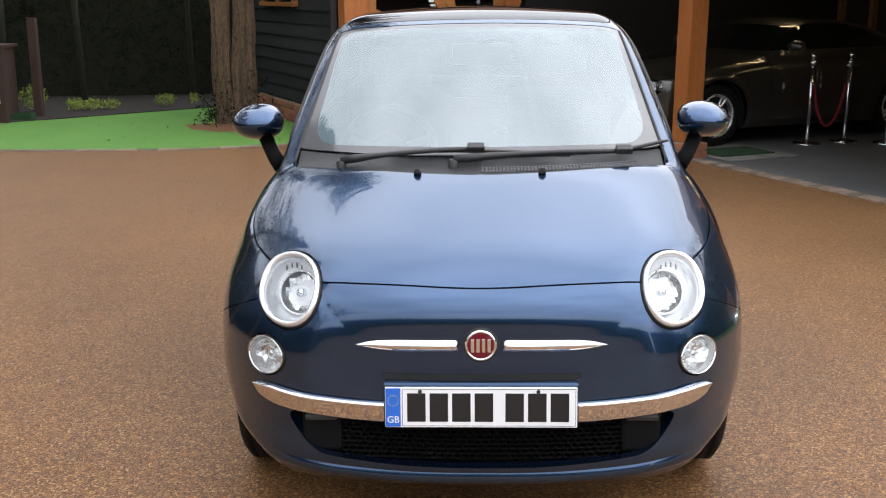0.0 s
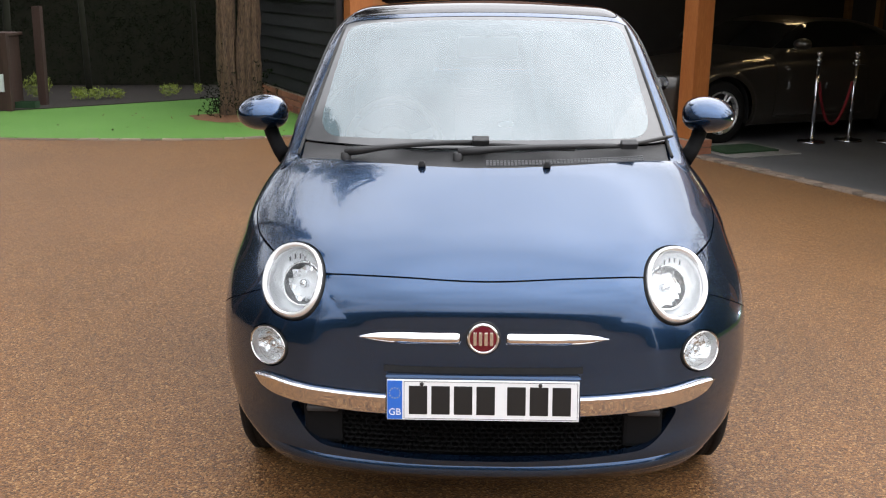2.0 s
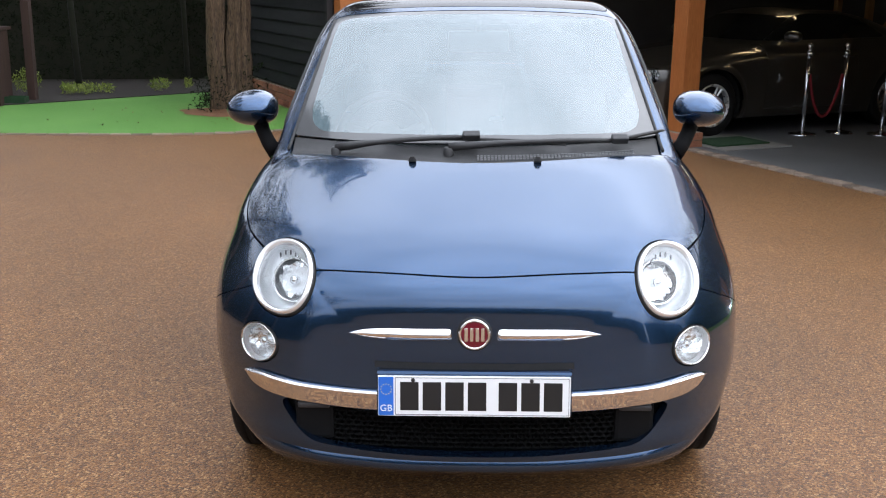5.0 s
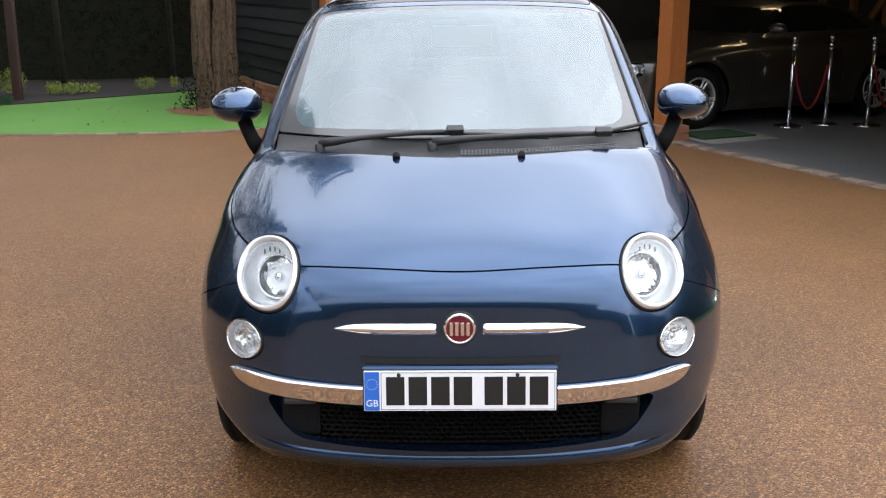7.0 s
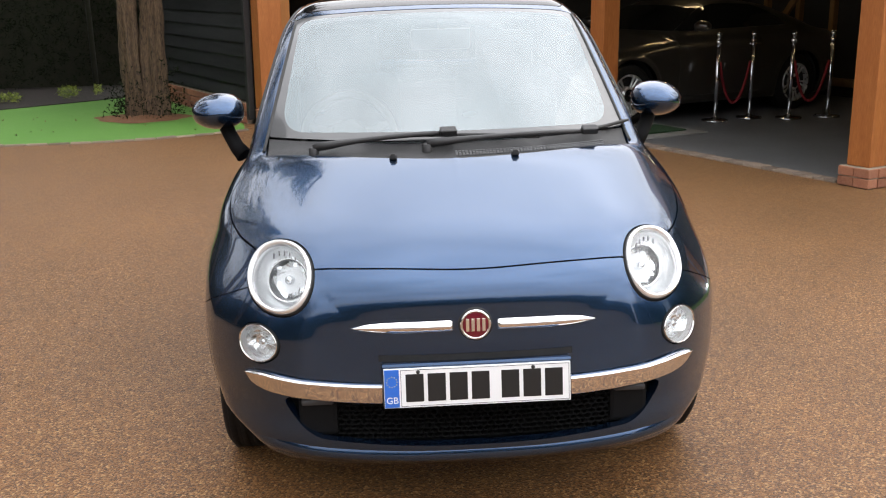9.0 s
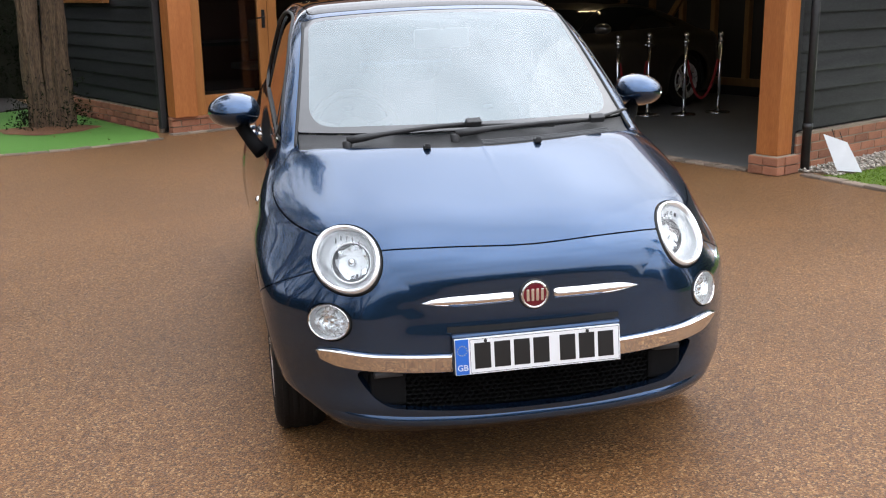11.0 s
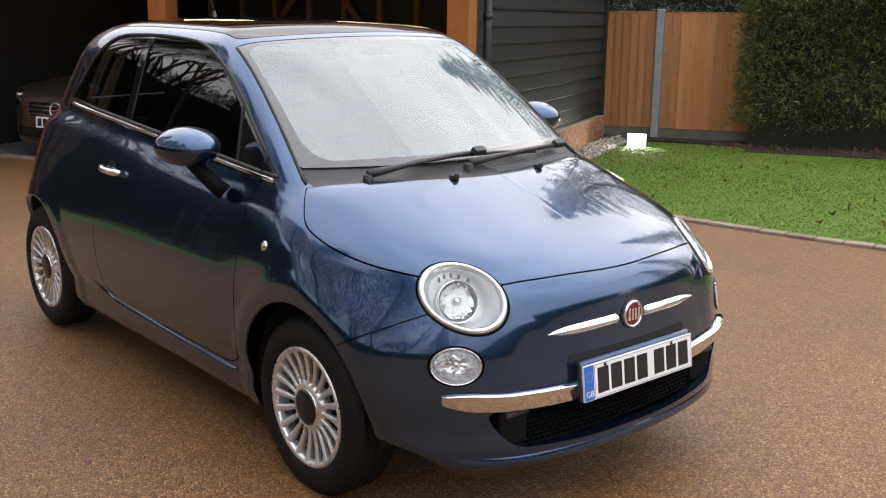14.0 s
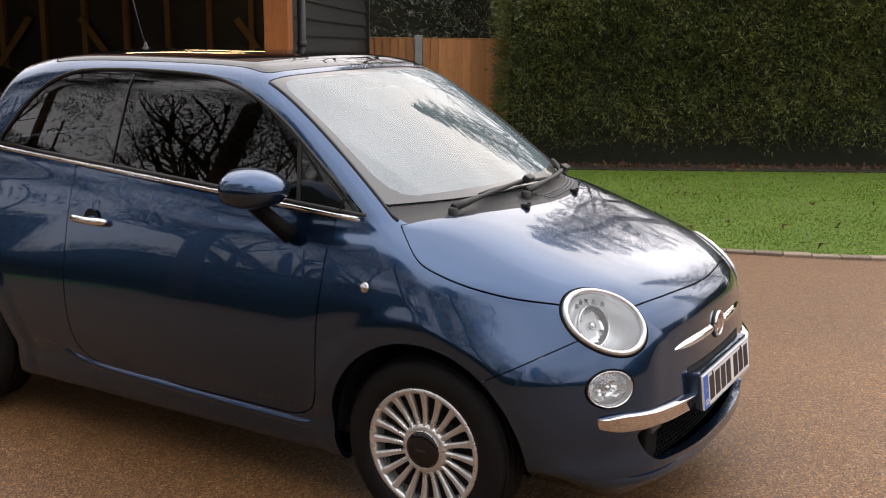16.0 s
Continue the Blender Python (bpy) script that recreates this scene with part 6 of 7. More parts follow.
def blue_car():
    car = thing("car", pose(0, 0, -0.004, 0.45, -0.8, 0), "small blue hatchback with chrome trim parked on the drive", "car")
    rest = body_grid()
    rest = clipped(rest, -d_arches(*rest[0].T))
    screen, rest = take(rest, d_screen)
    cowl, rest = take(rest, d_cowl)
    windows, rest = take(rest, d_windows)
    hole, rest = take(rest, d_lamp(HEAD, 0.004))
    hole, rest = take(rest, d_lamp(FOG, 0.003))
    hood, rest = take(rest, d_hood)
    roofglass, rest = take(rest, d_roofglass)
    backlight, rest = take(rest, d_backlight)
    door, rest = take(rest, d_door)
    nose, rest = take(rest, d_nose)
    grille, nose = take(nose, d_grille)

    panel_part("body_shell", rest, M["paint"], car, "blue metallic body shell", lip=0.02)
    panel_part("bonnet", hood, M["paint"], car, "blue metallic bonnet")
    panel_part("front_bumper", nose, M["paint"], car, "blue painted bumper and nose panel", lip=0.03)
    for s in (-1, 1):
        side = clipped(door, -s * door[0][:, 0])
        panel_part("door", side, M["paint"], car, "blue door")
    # windscreen: clear middle under a pale painted sky veil, dark printed border
    clear = clipped(screen, d_clear(*screen[0].T))
    border = clipped(screen, -d_clear(*screen[0].T))
    ws = panel_part("windscreen", clear, M["screen"], car, "raked windscreen with a pale veil for reflected sky", lip=0.0)
    panel_part("screen_border", border, M["frit"], ws, lip=0.006)
    panel_part("cowl_panel", cowl, M["plastic"], car, "black plastic scuttle panel", lip=0.01, push=-0.006)
    panel_part("roof_glass", roofglass, M["roofglass"], car, "dark glass roof panel")
    panel_part("rear_window", backlight, M["sideglass"], car, lip=0.0)
    for s in (-1, 1):
        w = clipped(windows, -s * windows[0][:, 0])
        bp = clipped(w, d_bpillar(*w[0].T))
        panes = clipped(w, -d_bpillar(*w[0].T))
        front = clipped(panes, panes[0][:, 1] - 2.2)
        rear = clipped(panes, 2.2 - panes[0][:, 1])
        tri = clipped(front, d_fixed(*front[0].T) + 0.008)
        bar = clipped(clipped(front, d_fixed(*front[0].T) - 0.008), -d_fixed(*clipped(front, d_fixed(*front[0].T) - 0.008)[0].T) - 0.008)
        main = clipped(front, 0.008 - d_fixed(*front[0].T))
        panel_part("door_window", main, M["sideglass"], car, "dark side window", lip=0.0, push=-0.003)
        panel_part("corner_window", tri, M["dark_glass"], car, lip=0.0, push=-0.002)
        panel_part("quarter_window", rear, M["sideglass"], car, "dark rear quarter window", lip=0.0, push=-0.003)
        panel_part("window_pillar", bp, M["dark_glass"], car, lip=0.004, push=-0.002)
        panel_part("glass_channel", bar, M["rubber"], car, lip=0.004)
        zz = np.linspace(1.075, 1.40, 16)
        bm = bmesh.new()
        sweep(bm, [tuple(p) for p in on_side(2.171 - 0.10 * (zz - 1.07), zz, s)], 0.003, 8)
        part("pillar_edge", bm, M["plastic"], car, "thin dark edge of the window pillar")
        # rubber seal and chrome line along the sill of the windows
        def belt(lo, hi):
            return lambda u, v: (0.995 + u * (2.90 - 0.995), 0.992 + 0.062 * (0.995 + u * 1.905 - 0.973) - 0.012 * np.maximum(0.995 + u * 1.905 - 2.2, 0) + lo + v * (hi - lo))
        shell_patch("belt_chrome", lambda a, b: on_side(a, b, s), 60, 6, belt(-0.022, -0.006), lambda u, v: 0.006 * np.sqrt(np.maximum(0, 1 - (2 * v - 1) ** 2)) * np.minimum(1, 30 * np.minimum(u, 1 - u)) - 0.001, M["chrome"], car, "chrome belt strip")
        shell_patch("belt_seal", lambda a, b: on_side(a, b, s), 60, 4, belt(-0.006, 0.008), lambda u, v: 0.004 * np.sqrt(np.maximum(0, 1 - (2 * v - 1) ** 2)) - 0.001, M["rubber"], car)
    # seal round the side windows: a bar along the outline
    for s in (-1, 1):
        pts = []
        for k in range(97):
            t = math.tau * k / 96
            cy, cz = 1.95, 1.17
            lo, hi = 0.0, 1.4
            for _ in range(24):
                mid = (lo + hi) / 2
                d = d_windows(np.array([0.6]), np.array([cy + mid * math.cos(t)]), np.array([cz + mid * math.sin(t)]))[0]
                lo, hi = (mid, hi) if d < 0 else (lo, mid)
            pts.append((cy + lo * math.cos(t), cz + lo * math.sin(t)))
        q = on_side(np.array([p[0] for p in pts]), np.array([p[1] for p in pts]), s)
        bm = bmesh.new()
        sweep(bm, [tuple(p) for p in q], 0.007, 8, caps=False)
        part("window_seal", bm, M["rubber"], car)
    # roof and screen trims
    for s in (-1, 1):
        zz = np.linspace(0.98, 1.39, 24)
        xx = screen_edge(zz) * s
        o = np.stack([xx, np.full_like(xx, 1.9), zz], 1)
        q = shoot(o, np.tile((0.0, -1.0, 0.0), (len(xx), 1)))
        bm = bmesh.new()
        sweep(bm, [tuple(p) for p in q], 0.006, 8)
        part("screen_trim", bm, M["rubber"], car)

    # front fittings
    for s in (-1, 1):
        lamp(car, "headlamp", HEAD, s, True)
        lamp(car, "fog_lamp", FOG, s, False)
        # moustache bar
        shell_patch("chrome_whisker", on_front, 40, 9,
                    lambda u, v: (s * (0.060 + u * 0.285), 0.618 - 0.004 * u + (v - 0.5) * 0.034 * (1 - u ** 6) * np.where(u < 0.03, 0.9, 1)),
                    lambda u, v: np.where((u < 0.01), -0.002, 0.013 * (1 - np.abs(2 * v - 1) ** 2.2) * (1 - 0.6 * u ** 3)) - 0.001, M["chrome"], car, "chrome whisker bar")
        # chrome bumper
        shell_patch("chrome_bumper", on_front, 44, 26,
                    lambda u, v: (s * (0.262 + u * 0.394), 0.4285 + 0.021 * u ** 2.2 + (v - 0.5) * 0.060 * (1 - 0.5 * np.clip((u - 0.8) / 0.2, 0, 1) ** 2)),
                    lambda u, v: 0.026 * (1 - np.abs(2 * v - 1) ** 30) * (0.12 + 0.88 * v) * np.clip((1 - u) / 0.03, 0, 1) ** 0.5 - 0.002, M["chrome"], car, "chrome bumper bar")
    # badge
    nb = body_normal(on_front([0.0], [0.622]))[0]
    bp = on_front([0.0], [0.622])[0]
    turn = Matrix.Translation(Vector(bp)) @ Vector(nb).to_track_quat("Z", "Y").to_matrix().to_4x4()
    bm = bmesh.new()
    lathe(bm, [(0.0, 0.0), (0.0435, 0.0), (0.0435, 0.010), (0.040, 0.0135), (0.0365, 0.012), (0.0355, 0.009), (0.0355, 0.0)], 48, turn)
    gasket = bmesh.new()
    lathe(gasket, [(0.048, -0.002), (0.048, 0.004), (0.0436, 0.005), (0.0436, 0.0)], 48, turn)
    badge = part("badge", bm, M["chrome"], car, "round chrome-ringed dark red badge")
    bm = bmesh.new()
    lathe(bm, [(0.0355, 0.009), (0.02, 0.0115), (0.0, 0.012)], 48, turn)
    part("badge_gasket", gasket, M["rubber"], badge)
    part("badge_face", bm, M["badge_red"], badge)
    bm = bmesh.new()
    for k in range(4):
        x = -0.0225 + k * 0.015
        add_box(bm, x - 0.0045, x + 0.0045, -0.0185, 0.0185, 0.0105, 0.0135, bevel=0.0008)
    bmesh.ops.transform(bm, matrix=turn, verts=bm.verts)
    part("badge_bar", bm, M["chrome"], badge)
    # plate
    holder = part("plate_holder", box(-0.266, 0.266, 0.0045, 0.06, -0.058, 0.068, bevel=0.009), M["paint"], car, "dark blue plate holder")
    holder.matrix_local = pose(0, 0.004, 0.459, -7, 0, 0)
    # Near-black strip laid on the nose: the shadow above the plate holder.
    shell_patch("holder_gap", on_front, 50, 5, lambda u, v: ((2 * u - 1) * 0.272, 0.531 + (v - 0.5) * 0.018), lambda u, v: 0.0015 + 0 * u, M["gapshade"], car, "near-black strip for the shadow above the plate holder")
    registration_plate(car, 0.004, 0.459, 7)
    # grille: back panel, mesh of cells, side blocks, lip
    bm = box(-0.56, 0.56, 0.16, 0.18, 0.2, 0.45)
    part("grille_back", bm, M["gapshade"], car)
    bm = bmesh.new()
    for row in range(10):
        for col in range(-21, 22):
            x = col * 0.022 + (0.011 if row % 2 else 0)
            z = 0.276 + row * 0.0145
            if abs(x) > 0.45:
                continue
            y = 0.082 + 0.16 * x * x
            pts = [(x + 0.0118 * math.cos(t), y, z + 0.0086 * math.sin(t)) for t in (math.tau * k / 6 + math.pi / 6 for k in range(6))]
            ins = [(x + 0.0092 * math.cos(t), y + 0.002, z + 0.0062 * math.sin(t)) for t in (math.tau * k / 6 + math.pi / 6 for k in range(6))]
            deep = [(px, py + 0.02, pz) for px, py, pz in ins]
            r = [[bm.verts.new(q) for q in ring] for ring in (pts, ins, deep)]
            for a, b in zip(r, r[1:]):
                for k in range(6):
                    bm.faces.new((a[k], a[(k + 1) % 6], b[(k + 1) % 6], b[k]))
    bmesh.ops.recalc_face_normals(bm, faces=bm.faces)
    tagged(part("grille_mesh", bm, M["darkplastic"], car, "black honeycomb grille"), kind="stuff")
    for s in (-1, 1):
        bm = bmesh.new()
        add_box(bm, 0.395, 0.505, 0.098, 0.17, 0.285, 0.405, bevel=0.012, m=Matrix.Diagonal((s, 1, 1, 1)))
        bmesh.ops.recalc_face_normals(bm, faces=bm.faces)
        b = part("grille_block", bm, M["darkplastic"], car, "black grille end block")
        bm = bmesh.new()
        add_box(bm, 0.405, 0.495, 0.082, 0.11, 0.385, 0.403, bevel=0.006, m=Matrix.Diagonal((s, 1, 1, 1)))
        bmesh.ops.recalc_face_normals(bm, faces=bm.faces)
        part("block_ledge", bm, M["plastic"], b)
    shell_patch("lower_lip", on_front, 60, 6, lambda u, v: ((2 * u - 1) * 0.66, 0.232 + 0.02 * np.abs(2 * u - 1) ** 2 + (v - 0.5) * 0.045), lambda u, v: 0.014 * np.cos((v - 0.5) * math.pi) * (1 - np.abs(2 * u - 1) ** 6) - 0.001, M["paint"], car)
    # arch liners
    for s in (-1, 1):
        for hy in HUBS:
            bm = bmesh.new()
            rows = []
            for k in range(41):
                t = math.radians(-4 + 188 * k / 40)
                rows.append([bm.verts.new((s * x, hy + (ARCH + 0.006) * math.cos(t), max(0.19, HUB_Z + (ARCH + 0.006) * math.sin(t)))) for x in (0.735, 0.48)])
            for a, b in zip(rows, rows[1:]):
                bm.faces.new((a[0], b[0], b[1], a[1])).smooth = True
            v = [r[1] for r in rows]
            bm.faces.new(v)
            part("arch_liner", bm, M["gapshade"], car)
            # rolled lip of the arch
            q = []
            tt = np.linspace(radians(-5), radians(185), 60)
            q = on_side(hy + (ARCH + 0.004) * np.cos(tt), np.maximum(0.175, HUB_Z + (ARCH + 0.004) * np.sin(tt)), s)
            bm = bmesh.new()
            sweep(bm, [tuple(p - np.array((0.006 * s, 0, 0))) for p in q], 0.007, 8)
            part("arch_lip", bm, M["paint"], car)
    for s in (-1, 1):
        for hy in HUBS:
            wheel(car, 0.782 * s, hy, s)
        door_mirror(car, s)
        # sill crease
        shell_patch("sill_strip", lambda a, b: on_side(a, b, s), 40, 6, lambda u, v: (1.13 + u * 1.34, 0.275 + 0.03 * u * u + 0.065 * np.clip((u - 0.78) / 0.22, 0, 1) ** 2 + (v - 0.5) * 0.032), lambda u, v: 0.010 * np.cos((v - 0.5) * math.pi) * np.minimum(1, 12 * np.minimum(u, 1 - u)) - 0.001, M["paint"], car)
        # handle: cup, near-black for the shade in its hollow, and chrome pull
        c = on_side([2.215], [0.862], s)[0]
        bm = bmesh.new()
        lathe(bm, [(0.046, 0.001), (0.038, -0.002), (0.0, -0.010)], 28, Matrix.Translation(c) @ pose(0, 0, 0, 0, 90 * s, 0) @ Matrix.Diagonal((1.0, 0.9, 1, 1)))
        h = part("door_handle", bm, M["gapshade"], car, "chrome door handle over a dark cup")
        bm = bmesh.new()
        n = body_normal(np.array([c]))[0]
        path = [(c[0] + s * (0.004 + 0.030 * math.sin(math.pi * t) ** 0.5), c[1] - 0.092 + 0.184 * t, c[2] + 0.006 + 0.004 * (t - 0.5)) for t in (0.0, 0.06, 0.15, 0.3, 0.5, 0.7, 0.85, 0.94, 1.0)]
        sweep(bm, path, [0.010, 0.013, 0.0145, 0.014, 0.013, 0.014, 0.0145, 0.013, 0.010], 12)
        part("pull", bm, M["chrome"], h, "chrome pull")
        # side repeater
        c = on_side([0.93], [0.788], s)[0]
        bm = bmesh.new()
        lathe(bm, [(0.0165, -0.002), (0.0165, 0.003), (0.0135, 0.006), (0.012, 0.005), (0.008, 0.008), (0, 0.010)], 24, Matrix.Translation(c) @ Vector(body_normal(np.array([c]))[0]).to_track_quat("Z", "Y").to_matrix().to_4x4())
        part("side_repeater", bm, M["chrome"], car, "small round chrome side repeater")
    # washers and scuttle vents
    for s in (-1, 1):
        c = on_top([0.2 * s], [0.672])[0]
        bm = bmesh.new()
        add_box(bm, -0.012, 0.012, -0.016, 0.014, -0.002, 0.012, bevel=0.004)
        add_box(bm, -0.008, 0.008, -0.018, -0.008, 0.002, 0.018, bevel=0.003)
        bmesh.ops.transform(bm, matrix=Matrix.Translation(c), verts=bm.verts)
        part("washer_jet", bm, M["plastic"], car, "black washer jet")
    bm = bmesh.new()
    for k in range(46):
        x = 0.01 + k * 0.0115
        for r in range(3):
            y = 0.683 + 0.53 * x * x + r * 0.014
            p = on_top([x], [y])[0]
            add_box(bm, x - 0.004, x + 0.004, y - 0.005, y + 0.005, p[2] - 0.006, p[2] - 0.0015)
    part("scuttle_vent", bm, M["vent"], car, "grey vent slots in the scuttle")
    # wipers
    wiper(car, (-0.46, 0.808), (-0.012, 0.780), (-0.30, 0.806), (0.295, 0.788), 0.012)
    wiper(car, (-0.085, 0.736), (0.475, 0.862), (0.315, 0.805), (0.645, 0.985), 0.03)
    # aerial
    bm = bmesh.new()
    c = on_top([0.0], [2.68])[0]
    lathe(bm, [(0.022, -0.004), (0.02, 0.004), (0.010, 0.012), (0.006, 0.03), (0.0, 0.034)], 20, Matrix.Translation(c))
    ae = part("aerial", bm, M["plastic"], car, "short black roof aerial")
    bm = bmesh.new()
    sweep(bm, [tuple(c + np.array(d)) for d in ((0, 0, 0.01), (0, 0.03, 0.1), (0, 0.10, 0.32))], [0.003, 0.002, 0.0012], 8)
    part("rod", bm, M["plastic"], ae)
    cabin(car)
    return car


def wiper(car, tip, joint, b0, b1, bow):
    """A black arm from its spindle to the blade, lying over the foot of the screen."""
    def at(x, y, h):
        p = on_top([x], [y])[0]
        return tuple(p + body_normal(np.array([p]))[0] * h)
    bm = bmesh.new()
    n = 10
    arm = [at(tip[0] + (joint[0] - tip[0]) * t, tip[1] + (joint[1] - tip[1]) * t - bow * math.sin(math.pi * t), 0.016 + 0.010 * math.sin(math.pi * t)) for t in np.linspace(0, 1, n)]
    sweep(bm, arm, [0.014, 0.0145, 0.011] + [0.0085] * (n - 4) + [0.007], 8)
    w = part("wiper", bm, M["plastic"], car, "black windscreen wiper")
    bm = bmesh.new()
    blade = [at(b0[0] + (b1[0] - b0[0]) * t, b0[1] + (b1[1] - b0[1]) * t - 0.022 * math.sin(math.pi * t), 0.014) for t in np.linspace(0, 1, 14)]
    sweep(bm, blade, [0.004] + [0.0065] * 12 + [0.004], 8)
    part("blade", bm, M["rubber"], w)
    bm = bmesh.new()
    j = Vector(at(joint[0], joint[1] - 0.005, 0.03))
    add_box(bm, -0.028, 0.028, -0.014, 0.014, -0.012, 0.012, bevel=0.005, m=Matrix.Translation(j) @ pose(0, 0, 0, 30, 0, 5))
    part("blade_clip", bm, M["plastic"], w)
    bm = bmesh.new()
    lathe(bm, [(0.017, -0.03), (0.017, -0.003), (0.012, 0.002), (0, 0.003)], 16, Matrix.Translation(Vector(arm[0])))
    part("spindle_cap", bm, M["plastic"], w)


def cabin(car):
    """Seats, dash, wheel and mirror, seen dimly through the glass."""
    bm = bmesh.new()
    prof = [(0.80, 0.93), (0.95, 0.975), (1.15, 0.985), (1.3, 0.96), (1.34, 0.9), (1.34, 0.6), (0.8, 0.6)]
    rows = [[bm.verts.new((x, y + 0.10 * (x / 0.6) ** 2, z - 0.03 * (x / 0.6) ** 2)) for y, z in prof] for x in np.linspace(-0.62, 0.62, 15)]
    for a, b in zip(rows, rows[1:]):
        for i in range(len(prof)):
            j = (i + 1) % len(prof)
            bm.faces.new((a[i], a[j], b[j], b[i])).smooth = True
    bmesh.ops.recalc_face_normals(bm, faces=bm.faces)
    part("dashboard", bm, M["dash"], car, "pale dashboard")
    bm = bmesh.new()
    m = Matrix.Translation((-0.355, 1.46, 0.93)) @ pose(0, 0, 0, 68, 0, 0)
    ring = [m @ Vector((0.18 * math.cos(t), 0.18 * math.sin(t), 0)) for t in (math.tau * k / 40 for k in range(41))]
    sweep(bm, ring, 0.016, 10, caps=False)
    lathe(bm, [(0.07, -0.03), (0.075, 0.01), (0.05, 0.025), (0, 0.03)], 24, m)
    for a in (20, 160, 270):
        add_box(bm, 0.05, 0.175, -0.015, 0.015, -0.01, 0.008, bevel=0.004, m=m @ pose(0, 0, 0, 0, 0, a))
    part("steering_wheel", bm, M["ivory"], car, "pale steering wheel")
    for sx in (-0.36, 0.36):
        bm = bmesh.new()
        add_box(bm, sx - 0.24, sx + 0.24, 1.55, 2.05, 0.42, 0.60, bevel=0.05)
        add_box(bm, sx - 0.23, sx + 0.23, -0.08, 0.08, 0, 0.62, bevel=0.06, m=Matrix.Translation((0, 2.02, 0.52)) @ pose(0, 0, 0, -16, 0, 0))
        for f in bm.faces:
            f.smooth = True
        st = part("seat", bm, M["cloth"], car, "dark cloth front seat")
        bm = bmesh.new()
        add_box(bm, sx - 0.13, sx + 0.13, -0.05, 0.05, 0, 0.2, bevel=0.045, m=Matrix.Translation((0, 2.20, 1.10)) @ pose(0, 0, 0, -12, 0, 0))
        for f in bm.faces:
            f.smooth = True
        part("headrest", bm, M["cloth"], st)
    bm = bmesh.new()
    add_box(bm, -0.6, 0.6, 2.75, 2.95, 0.5, 1.0, bevel=0.05)
    part("rear_seat", bm, M["cloth"], car)
    bm = bmesh.new()
    add_box(bm, -0.115, 0.115, -0.02, 0.02, -0.04, 0.04, bevel=0.015, m=Matrix.Translation((0.012, 1.40, 1.315)))
    mi = part("inner_mirror", bm, M["plate_white"], car, "pale rear-view mirror")
    bm = bmesh.new()
    sweep(bm, [(0.012, 1.40, 1.34), (0.012, 1.385, 1.395)], 0.012, 10)
    part("stalk", bm, M["plastic"], mi)
    part("cabin_floor", box(-0.7, 0.7, 0.9, 3.2, 0.25, 0.28), M["gapshade"], car)
    part("headlining", box(-0.42, 0.42, 1.62, 2.7, 1.37, 1.385, bevel=0.004), M["cloth"], car)


blue_car()


# ---- the grey coupe in the barn ----
coupe_top = spline((-0.1, 0.0, 0.12, 0.35, 0.8, 1.3, 1.6, 2.6, 3.4, 4.0, 4.3, 4.5), (0.50, 0.60, 0.69, 0.77, 0.85, 0.915, 0.94, 0.96, 0.985, 0.97, 0.90, 0.78))
coupe_side = spline((0.0, 0.25, 0.6, 0.9, 1.6, 2.4, 3.2, 3.6, 4.0, 4.4), (0.72, 0.82, 0.875, 0.895, 0.885, 0.885, 0.90, 0.905, 0.87, 0.74))
coupe_off = spline((0.15, 0.25, 0.4, 0.55, 0.7, 0.82, 0.92, 1.0), (-0.09, -0.04, -0.012, 0.0, -0.008, -0.03, -0.075, -0.12))
coupe_roof = spline((1.7, 2.1, 2.5, 2.9, 3.3, 3.7), (1.20, 1.285, 1.31, 1.285, 1.20, 1.07))
COUPE_HUBS, COUPE_Z, COUPE_ARCH = (0.88, 3.46), 0.325, 0.375


def coupe_field(x, y, z):
    a = np.abs(x)
    w = coupe_side(y) + coupe_off(z)
    for hy in COUPE_HUBS:
        w = w + 0.012 * step01(0.45, 0.40, np.hypot(y - hy, z - COUPE_Z))
    f_front = (0.02 + 0.25 * a ** 2 + 0.9 * np.clip(a - 0.45, 0, 1) ** 2 + 0.5 * np.clip(z - 0.55, 0, 1) ** 2 + 1.2 * np.clip(0.32 - z, 0, 1) ** 2 - y) * 0.9
    f_rear = (y - 4.38 + 0.15 * a ** 2 + 0.8 * np.clip(a - 0.45, 0, 1) ** 2) * 0.9
    low = smax(smax((z - coupe_top(y) + 0.08 * a ** 2) * 0.95, a - w, 0.09), f_front, 0.08)
    low = smax(smax(low, f_rear, 0.14), 0.17 - z, 0.03)
    yy = y - 1.36 - 0.35 * a ** 2
    f_screen = (z - (0.92 + 0.50 * yy)) * 0.89
    f_back = (z - (0.95 + 0.40 * (3.98 - y))) * 0.9
    f_glass = a - (0.775 - 0.42 * (np.maximum(z, 0.9) - 0.94))
    high = smax(smax(z - coupe_roof(y) + 0.10 * a ** 2, f_glass, 0.12), smax(f_screen, f_back, 0.02), 0.07)
    return smin(low, np.maximum(high, 0.85 - z), 0.03)


